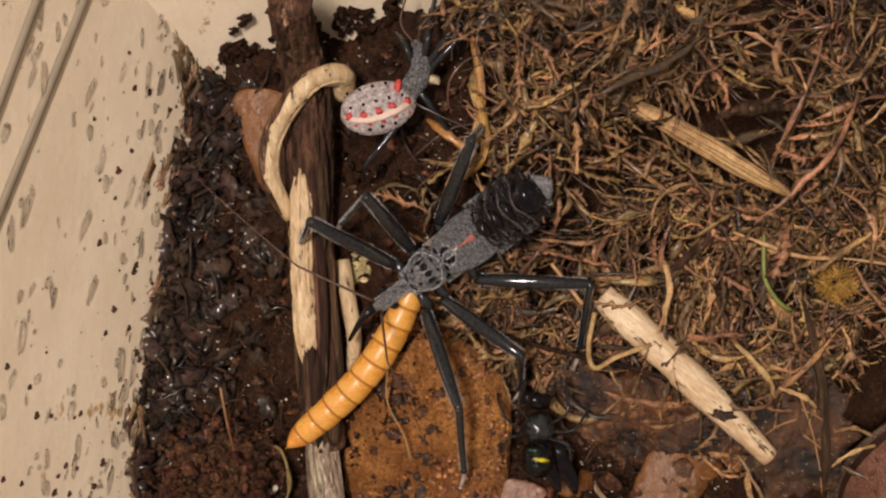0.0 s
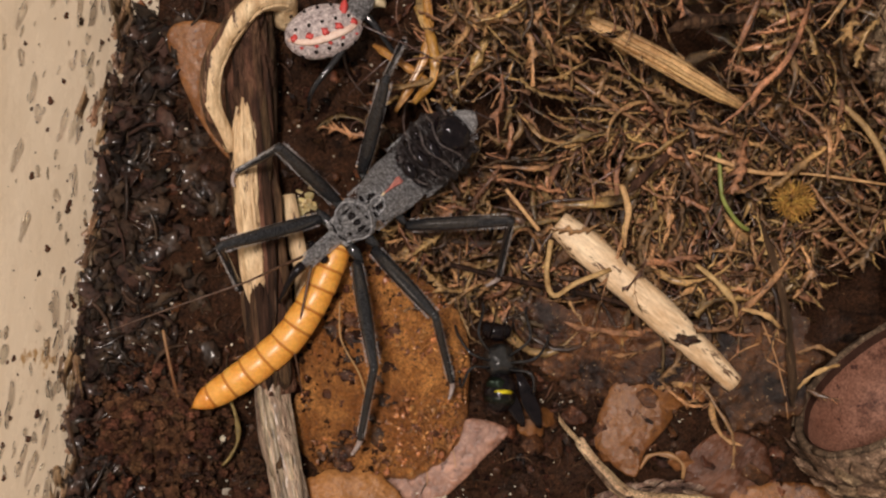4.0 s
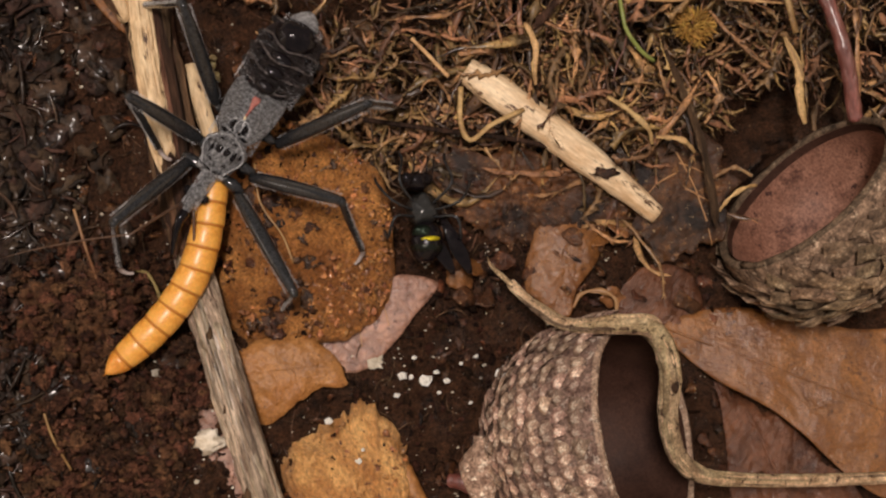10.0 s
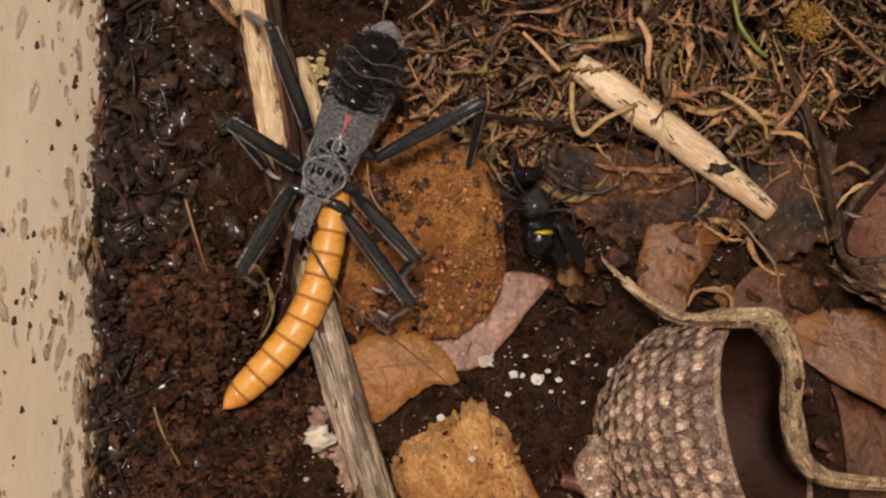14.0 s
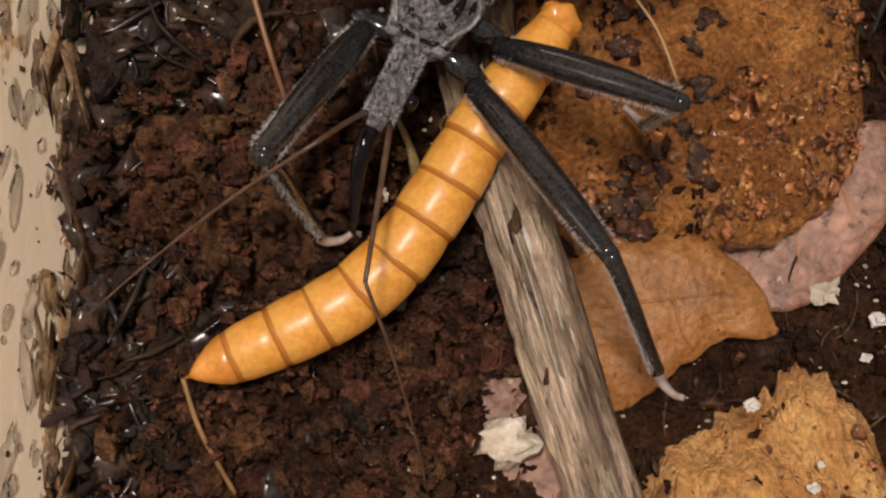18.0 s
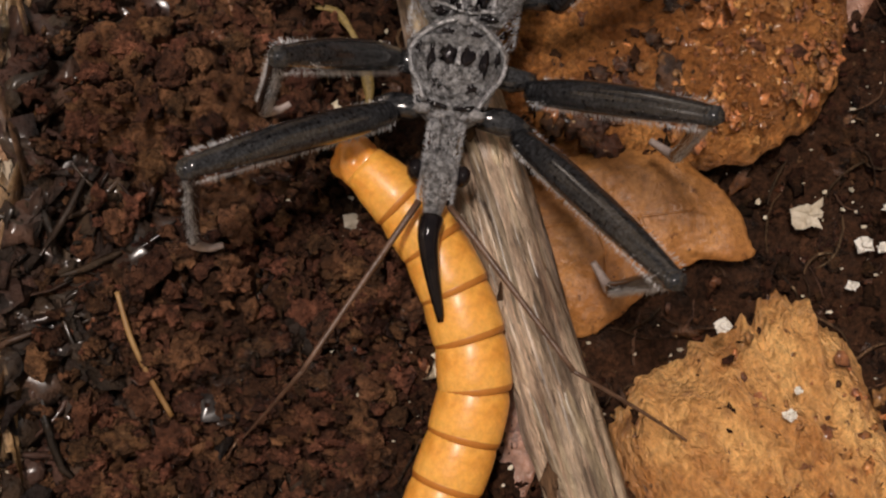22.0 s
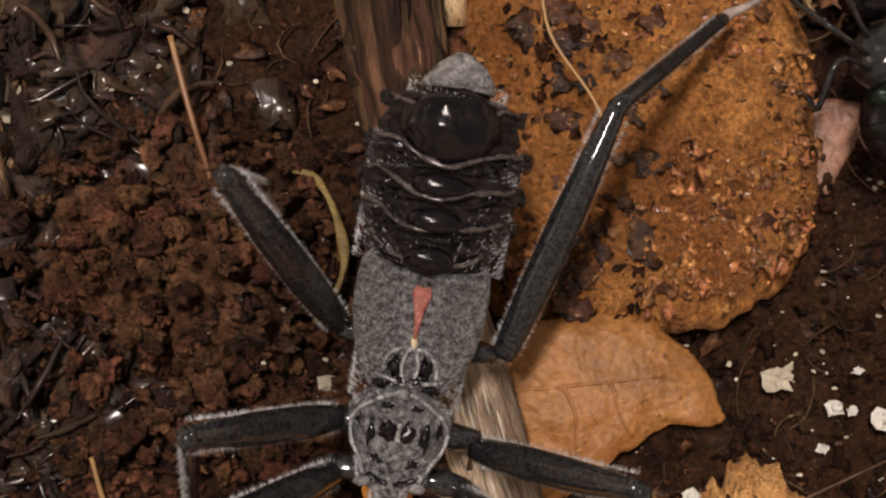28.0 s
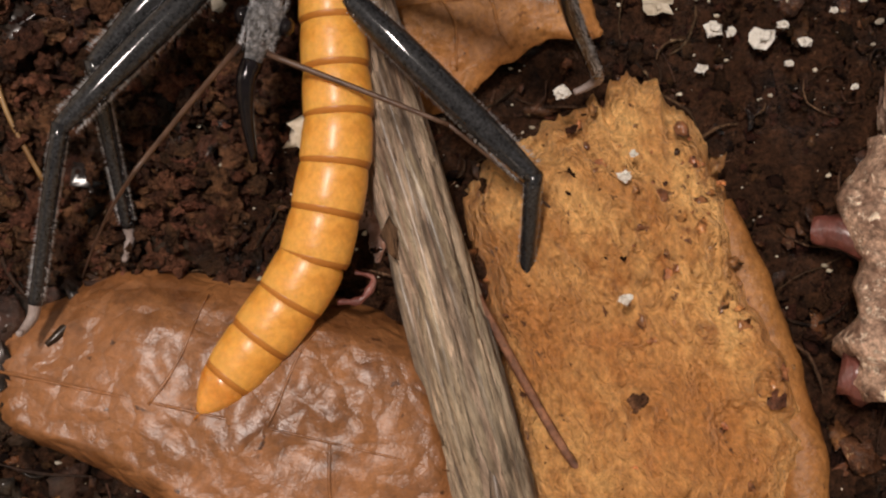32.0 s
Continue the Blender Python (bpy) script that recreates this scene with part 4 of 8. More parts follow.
fibres_along(vine, VINE, vine_girth, 80, M["vinewood"], 21, flat=0.6, name="rib", thick=(0.18, 0.42), span=(0.08, 0.4), twist=0.7)
for k in range(6):      # frayed end
    part("frayed_fibre", tube([(1.96, -0.03, 0.34), (1.88 - 0.03 * k, 0.06 + 0.02 * k, 0.36 + 0.02 * (k % 3)), (1.80 - 0.02 * k, 0.11 + 0.03 * k, 0.34 + 0.03 * (k % 2))], lambda u: 0.022 * (1 - 0.8 * u), 8, 5, flat=0.5, wob=0.4, seed=k), M["vinewood"], vine)
part("dark_scar", blob(3.21, -0.98, 1.12, 0.035, 0.06, 0.03, 2.0, 0.4, 10, 7), M["bark"], vine, "dark scar")
tagged(vine, "pale dry ribbed stem hooked over an acorn cup", "stem")
red = part("stem", tube([(4.60, 3.60, 0.75), (4.88, 2.9, 0.85), (5.11, 2.2, 0.85), (5.27, 1.55, 0.7)], lambda u: 0.074 + 0.012 * math.exp(-((u - 0.3) / 0.02) ** 2) + 0.010 * math.exp(-((u - 0.66) / 0.02) ** 2), 60, 12, wob=0.16), M["red_stem"])
tagged(red, "smooth dull red stem leaning on an acorn cup", "stem")


# ---- moss and fibres ----
def strand(x, y, z, length, heading, curl, lift, r, seed, n=7, sides=4, flat=0.55):
    p, h = Vector((x, y, z)), heading
    pts = []
    el = lift
    for i in range(n):
        pts.append(p.copy())
        p = p + Vector((math.cos(h) * math.cos(el), math.sin(h) * math.cos(el), math.sin(el))) * (length / (n - 1))
        h += curl / (n - 1) + 0.5 * nz(seed, i * 0.6)
        el = el * 0.8 - 0.12 + 0.5 * nz(i * 0.6, seed)
    return tube(pts, lambda u: r * (0.55 + 0.9 * math.sin(math.pi * min(u * 0.9 + 0.1, 1)) ** 0.8), 0, sides, flat, caps=False)


def reed_gap(x, y):
    """Distance from the reed's axis."""
    a, d = Vector((1.3, 2.18)), Vector((2.12, -1.48))
    t = min(max((Vector((x, y)) - a).dot(d) / d.length_squared, 0), 1)
    return (Vector((x, y)) - a - d * t).length


def sprig(x, y, z, length, heading, seed, q):
    """A moss stem closely set with small pointed leaves that lie along it."""
    p, h, el = Vector((x, y, z)), heading, q.uniform(-0.1, 0.7)
    pts, n = [], 11
    bow = q.uniform(-2.2, 2.2)
    for i in range(n):
        pts.append(p.copy())
        p = p + Vector((math.cos(h) * math.cos(el), math.sin(h) * math.cos(el), math.sin(el))) * (length / (n - 1))
        h += bow / n + 0.4 * nz(seed, i * 0.5)
        el = el * 0.85 - 0.08 + 0.3 * nz(i * 0.5, seed)
    v, f = tube(pts, 0.010, 0, 3, caps=False)
    wide, long = q.uniform(0.009, 0.022), q.uniform(0.06, 0.16)
    for i in range(int(length * 42)):
        u = q.uniform(0, n - 1.01)
        k, t = int(u), u - int(u)
        b = pts[k].lerp(pts[k + 1], t)
        d = (pts[k + 1] - pts[k]).normalized()
        away = Vector((q.gauss(0, 1), q.gauss(0, 1), q.gauss(0.2, 0.8))).normalized()
        d = (d + away * q.uniform(0.15, 0.8)).normalized()
        side = d.cross(away).normalized() * wide * q.uniform(0.6, 1.5)
        up = side.cross(d).normalized() * 0.004
        l = long * q.uniform(0.6, 1.4)
        m = len(v)
        v += [b, b + d * l * 0.45 + side, b + d * l * 0.5 + up, b + d * l * 0.45 - side, b + d * l + away * l * 0.12]
        f += [(m, m + 1, m + 2), (m, m + 2, m + 3), (m + 1, m + 4, m + 2), (m + 2, m + 4, m + 3), (m, m + 3, m + 4, m + 1)]
    return v, f


def strap(x, y, z, length, heading, seed, r, q):
    """A broad ragged ribbon of dead moss."""
    p, h, el = Vector((x, y, z)), heading, q.uniform(-0.2, 0.5)
    pts, n = [], 10
    bow = q.gauss(0, 1.5)
    for i in range(n):
        pts.append(p.copy())
        p = p + Vector((math.cos(h) * math.cos(el), math.sin(h) * math.cos(el), math.sin(el))) * (length / (n - 1))
        h += bow / n + 0.5 * nz(seed, i * 0.7)
        el = el * 0.85 - 0.06 + 0.35 * nz(i * 0.5, seed)
    v, f = tube(pts, lambda u: max(0.002, r * (0.12 + math.sin(math.pi * u) ** 0.7) * (1 + 2.0 * nz(u * 9, seed))), 0, 6, 0.32, wob=0.8, seed=seed, caps=False)
    for i in range(q.randrange(14, 30) if r > 0.011 else q.randrange(3, 8)):      # ragged side shoots
        k = q.randrange(2, n - 1)
        d = (pts[k + 1 if k < n - 1 else k] - pts[k - 1]).normalized()
        away = Vector((q.gauss(0, 1), q.gauss(0, 1), q.gauss(0.1, 0.6))).normalized()
        d = (d + away * q.uniform(0.3, 0.9)).normalized()
        side = d.cross(away).normalized() * min(0.012, r * 0.6) * q.uniform(0.5, 1.1)
        l = 0.03 + q.uniform(1.0, 4.0) * r
        m = len(v)
        b = pts[k]
        v += [b - side * 0.5, b + side * 0.5, b + d * l * 0.5 + side, b + d * l + away * l * 0.2, b + d * l * 0.5 - side, b + d * l * 0.5 + Vector((0, 0, 0.004))]
        f += [(m, m + 1, m + 5), (m + 1, m + 2, m + 5), (m + 2, m + 3, m + 5), (m + 3, m + 4, m + 5), (m + 4, m, m + 5)]
    return v, f


def frond(x, y, z, length, heading, seed, r, q):
    """A tattered flat shred of moss: a thin blade whose sides are torn into points."""
    p, h, el = Vector((x, y, z)), heading, q.uniform(-0.1, 0.7)
    n, bow, roll = q.randrange(12, 22), q.gauss(0, 1.2), q.uniform(-0.8, 0.8)
    v, f = [], []
    for i in range(n):
        d = Vector((math.cos(h) * math.cos(el), math.sin(h) * math.cos(el), math.sin(el)))
        side = d.cross(Vector((0, 0, 1))).normalized()
        up = side.cross(d)
        side = side * math.cos(roll) + up * math.sin(roll)
        up = side.cross(d) * 0.006
        w = r * (0.25 + math.sin(math.pi * (0.08 + 0.84 * i / n)))
        a, b = (w * (0.25 + 1.2 * q.random() ** 2) if i % 2 == k else w * q.uniform(0.15, 0.4) for k in (0, 1))
        lean = d * q.uniform(0.2, 1.2)
        v += [p - side * a + lean * a, p + up, p + side * b + lean * b, p - up]
        p = p + d * (length / n)
        h += bow / n + 0.5 * nz(seed, i * 0.4)
        el = el * 0.9 - 0.05 + 0.3 * nz(i * 0.4, seed)
        roll += q.gauss(0, 0.15)
        if i:
            m = 4 * i
            f += [(m - 4 + k, m - 4 + (k + 1) % 4, m + (k + 1) % 4, m + k) for k in range(4)]
    return v, f


def build_moss():
    """Tufts of torn shreds, leafy sprigs, ribbons and fine hairs, with dark hollows between the tufts."""
    q = random.Random(21)
    verts, faces = [], []
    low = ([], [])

    def put(vf, into=(verts, faces)):
        k = len(into[0])
        into[0].extend(vf[0])
        into[1].extend(tuple(i + k for i in t) for t in vf[1])
    tufts = 0
    while tufts < 480:
        x, y = q.uniform(-0.8, 7.4), q.uniform(0.4, 5.6)
        h = moss_z(x, y)
        if h < 0 or y > north_foot(x) + 0.05 or (x - 4.75) ** 2 + (y - 1.0) ** 2 < 1.5 or nz(x, y, 9.0, 1.5) > 0.10 or nz(x, y, 4.0, 3.2) > 0.20:
            continue
        tufts += 1
        main, spread = q.uniform(0, 6.28), q.uniform(0.25, 1.2)
        leafy = q.random()
        for i in range(q.randrange(8, 15)):
            px, py = x + q.gauss(0, 0.13), y + q.gauss(0, 0.13)
            gap = reed_gap(px, py)
            if (px - 4.75) ** 2 + (py - 1.0) ** 2 < 1.5 or py > north_foot(px) + 0.1:
                continue
            z = ground_z(px, py) + max(h, 0.1) * q.uniform(0.05, 1.1) ** 0.7 * (0.4 if gap < 0.3 else 1.0)
            a = main + q.gauss(0, spread)
            n = tufts * 40 + i
            kind = q.random()
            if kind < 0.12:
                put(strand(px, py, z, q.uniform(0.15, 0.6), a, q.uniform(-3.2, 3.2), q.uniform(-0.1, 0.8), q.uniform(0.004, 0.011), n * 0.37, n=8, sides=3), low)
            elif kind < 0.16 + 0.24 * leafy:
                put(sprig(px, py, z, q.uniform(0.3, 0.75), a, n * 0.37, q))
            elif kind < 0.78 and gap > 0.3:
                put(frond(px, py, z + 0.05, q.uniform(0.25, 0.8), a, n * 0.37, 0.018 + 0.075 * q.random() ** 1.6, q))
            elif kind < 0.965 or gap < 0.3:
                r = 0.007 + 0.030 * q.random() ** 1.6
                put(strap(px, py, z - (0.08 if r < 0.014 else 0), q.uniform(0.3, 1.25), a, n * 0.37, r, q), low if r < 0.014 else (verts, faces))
            elif (px - 4.75) ** 2 + (py - 1.0) ** 2 > 5 and h > 0.35 and px > 1.2:
                put(strap(px, py, z, q.uniform(0.8, 1.6), a, n * 0.37, q.uniform(0.018, 0.045), q))
    for i in range(900):      # loose shreds on top
        x, y = q.uniform(-0.8, 7.4), q.uniform(0.3, 5.4)
        h = moss_z(x, y)
        if h < 0 or y > north_foot(x) or reed_gap(x, y) < 0.28 or (x - 4.75) ** 2 + (y - 1.0) ** 2 < 1.5 or nz(x, y, 9.0, 1.5) > 0.12 or nz(x, y, 4.0, 3.2) > 0.14:
            continue
        put(strand(x, y, ground_z(x, y) + h * q.uniform(0.5, 1.1), q.uniform(0.06, 0.3), q.uniform(0, 6.28), q.uniform(-2, 2), q.uniform(-0.3, 0.6), q.uniform(0.004, 0.016), i * 0.53, n=5, sides=4, flat=0.2))
    ob = part("moss", (verts, faces), M["moss"])
    tagged(ob, "tangled dried golden-brown sphagnum moss", "moss", kind="stuff")
    tagged(part("moss_stems", low, M["moss_stem"]), "dark purplish brown moss stems under the moss", "moss", kind="stuff")


def build_scatter():
    q = random.Random(4)
    lots = {"soil_crumbs": ([], []), "debris": ([], []), "fibres": ([], []), "litter": ([], [])}

    def put(name, vf):
        v, f = lots[name]
        k = len(v)
        v += vf[0]
        f += [tuple(i + k for i in t) for t in vf[1]]
    for i in range(13000):
        x, y = (q.uniform(-2.75, 4.2), q.uniform(-4.2, 4.3)) if i < 7000 else (q.uniform(-2.6, -0.5), q.uniform(-3.2, 0.5)) if i < 10000 else (q.uniform(0.2, 2.4), q.uniform(-2.6, 0.5))
        if moss_z(x, y) > 0.25 or cup_room(x, y, 0):
            continue
        s = 0.006 + (0.042 if i < 10000 else 0.028) * q.random() ** 4
        put("soil_crumbs", blob(x, y, ground_z(x, y) + s * 0.3, s, s * q.uniform(0.4, 1.5), s * q.uniform(0.3, 0.8), i * 0.71, 0.95, 7, 5, 2.4))
    for i in range(1500):       # shreds of rotten leaf pressed into the soil
        x, y = q.uniform(-2.7, 4.2), q.uniform(-4.2, 4.3)
        if moss_z(x, y) > 0.3 or cup_room(x, y, 0):
            continue
        s = 0.02 + 0.075 * q.random() ** 2
        v, f = blob(0, 0, 0, s, s * q.uniform(0.3, 1.0), s * 0.16, i * 0.83, 0.7, 8, 4, 2.2)
        m = pose(x, y, ground_z(x, y) + q.uniform(0.0, 0.05), q.uniform(-35, 35), q.uniform(-35, 35), q.uniform(0, 360))
        put("litter", ([m @ Vector(p) for p in v], f))
    for i in range(1050):        # wet black scraps along the west wall
        y = q.uniform(-1.6, 3.7) if i < 760 else q.uniform(-3.2, -0.9)
        x = -2.84 + abs(q.gauss(0, 0.5))
        a = q.uniform(0, 6.28)
        if q.random() < 0.25:
            put("debris", strand(x, y, ground_z(x, y) + q.uniform(0.0, 0.14), q.uniform(0.1, 0.5), a, q.uniform(-1.5, 1.5), q.uniform(-0.1, 0.3), q.uniform(0.005, 0.016), i * 0.3, n=5))
        else:
            s = q.uniform(0.03, 0.15)
            v, f = blob(0, 0, 0, s, s * q.uniform(0.3, 1.0), s * q.uniform(0.15, 0.5), i * 0.7, 0.8, 9, 6, 2.0)
            m = pose(x, y, ground_z(x, y) + 0.02 + max(0, -2.6 - x) * 0.6, q.uniform(-40, 40), q.uniform(-40, 40), q.uniform(0, 360))
            put("debris", ([m @ Vector(p) for p in v], f))
    for i in range(620):
        x, y = q.uniform(-2.6, 3.6), q.uniform(-3.6, 4.0)
        if cup_room(x, y, 0):
            continue
        put("fibres", strand(x, y, ground_z(x, y) + q.uniform(0.01, 0.05), q.uniform(0.08, 0.4), q.uniform(0, 6.28), q.uniform(-3, 3), q.uniform(0, 0.3), q.uniform(0.003, 0.008), i * 0.9, n=6, sides=3))
    # pale specks stand in for the small wet highlights on the soil
    grit = ([], [])
    for i in range(2200):
        x, y = q.uniform(-2.6, 4.0), q.uniform(-4.0, 4.2)
        if moss_z(x, y) > 0.25 or cup_room(x, y, 0):
            continue
        s = 0.003 + 0.014 * q.random() ** 2.5
        v, f = blob(x, y, ground_z(x, y) + 0.02 + q.uniform(0, 0.03), s, s * q.uniform(0.5, 1.0), s * 0.7, i * 0.37, 0.5, 5, 4)
        k = len(grit[0])
        grit[0].extend(v)
        grit[1].extend(tuple(a + k for a in t) for t in f)
    tagged(part("grit", grit, M["pale"], None, "", False), "fine pale specks painted for wet glints on the soil", "grit", kind="stuff")
    tagged(part("soil_crumbs", lots["soil_crumbs"], M["crumb"]), "loose dark brown soil crumbs", "soil", kind="stuff")
    tagged(part("litter", lots["litter"], M["leaf_dark"]), "small shreds of rotten brown leaf on soil", "leaf litter", kind="stuff")
    tagged(part("debris", lots["debris"], M["char"]), "wet black plant debris along the tub wall", "debris", kind="stuff")
    tagged(part("fibres", lots["fibres"], M["bark"]), "fine brown plant fibres on the soil", "fibres", kind="stuff")


def build_clods():
    q = random.Random(12)
    for x, y, r, hgt, label in ((-2.0, -0.28, 0.40, 0.26, "crumbly reddish brown clod of soil"), (-2.02, -1.2, 0.34, 0.18, "crumbly brown clod of soil"), (-1.2, -0.95, 0.32, 0.12, "low crumbly brown clod of soil"), (-2.15, -1.8, 0.32, 0.16, "loose brown clod of soil"), (-1.45, -1.7, 0.30, 0.10, "low crumbly brown clod of soil")):
        n, m = 130, 42
        v, f = [(0, 0, hgt + 0.1)], []
        for i in range(1, m + 1):
            for j in range(n):
                a = 2 * math.pi * j / n
                w = r * 1.2 * i / m * (1 + 0.45 * nz(math.cos(a) * 1.4 + x, math.sin(a) * 1.4 + y, 3.0) + 0.12 * nz(math.cos(a) * 5 + x, math.sin(a) * 5, y))
                px, py = w * math.cos(a) * 1.15, w * math.sin(a)
                k = i / m
                z = hgt * (1 - k ** 2.2) + 1.9 * lumps(x + px, y + py, 5.0 + x) + 0.05 * abs(nz(px, py, x, 13.0)) + 0.035 * nz(px, py, y, 26.0) - 0.06 - 0.16 * max(0, k - 0.85) / 0.15
                v.append((px + 0.02 * nz(px, py, x, 14), py + 0.02 * nz(px, py, y, 14), z))
        for j in range(n):
            f.append((0, 1 + j, 1 + (j + 1) % n))
            for i in range(m - 1):
                a, b = 1 + i * n + j, 1 + i * n + (j + 1) % n
                f.append((a, a + n, b + n, b))
        bits = [(v, f)]
        for i in range(16):
            a, e = q.uniform(0, 6.28), r * 1.1 * q.random() ** 0.5
            w = q.uniform(0.035, 0.085)
            bits.append(blob(e * math.cos(a) * 1.15, e * math.sin(a), hgt * max(0, 1 - (e / r / 1.2) ** 2.2) + 0.06, w, w * q.uniform(0.6, 1.0), w * 0.8, i * 2.3 + y, 0.5, 16, 11, 3.2))
        for i in range(420):
            a, e = q.uniform(0, 6.28), r * 1.6 * q.random() ** 0.5
            s = 0.010 + 0.042 * q.random() ** 2
            bx, by = e * math.cos(a) * 1.15, e * math.sin(a)
            bits.append(blob(bx, by, hgt * max(0, 1 - (e / r / 1.2) ** 2.2) + 1.9 * lumps(x + bx, y + by, 5.0 + x) - 0.03 + q.uniform(0, 0.03), s, s * q.uniform(0.4, 1.3), s * 0.8, i * 1.3 + x, 1.0, 10, 7, 2.8))
        ob = part("soil_clod", join(*bits), M["clod"])
        ob.matrix_basis = pose(x * C, y * C, ground_z(x, y) * C)
        tagged(ob, label, "soil clod", kind="stuff")


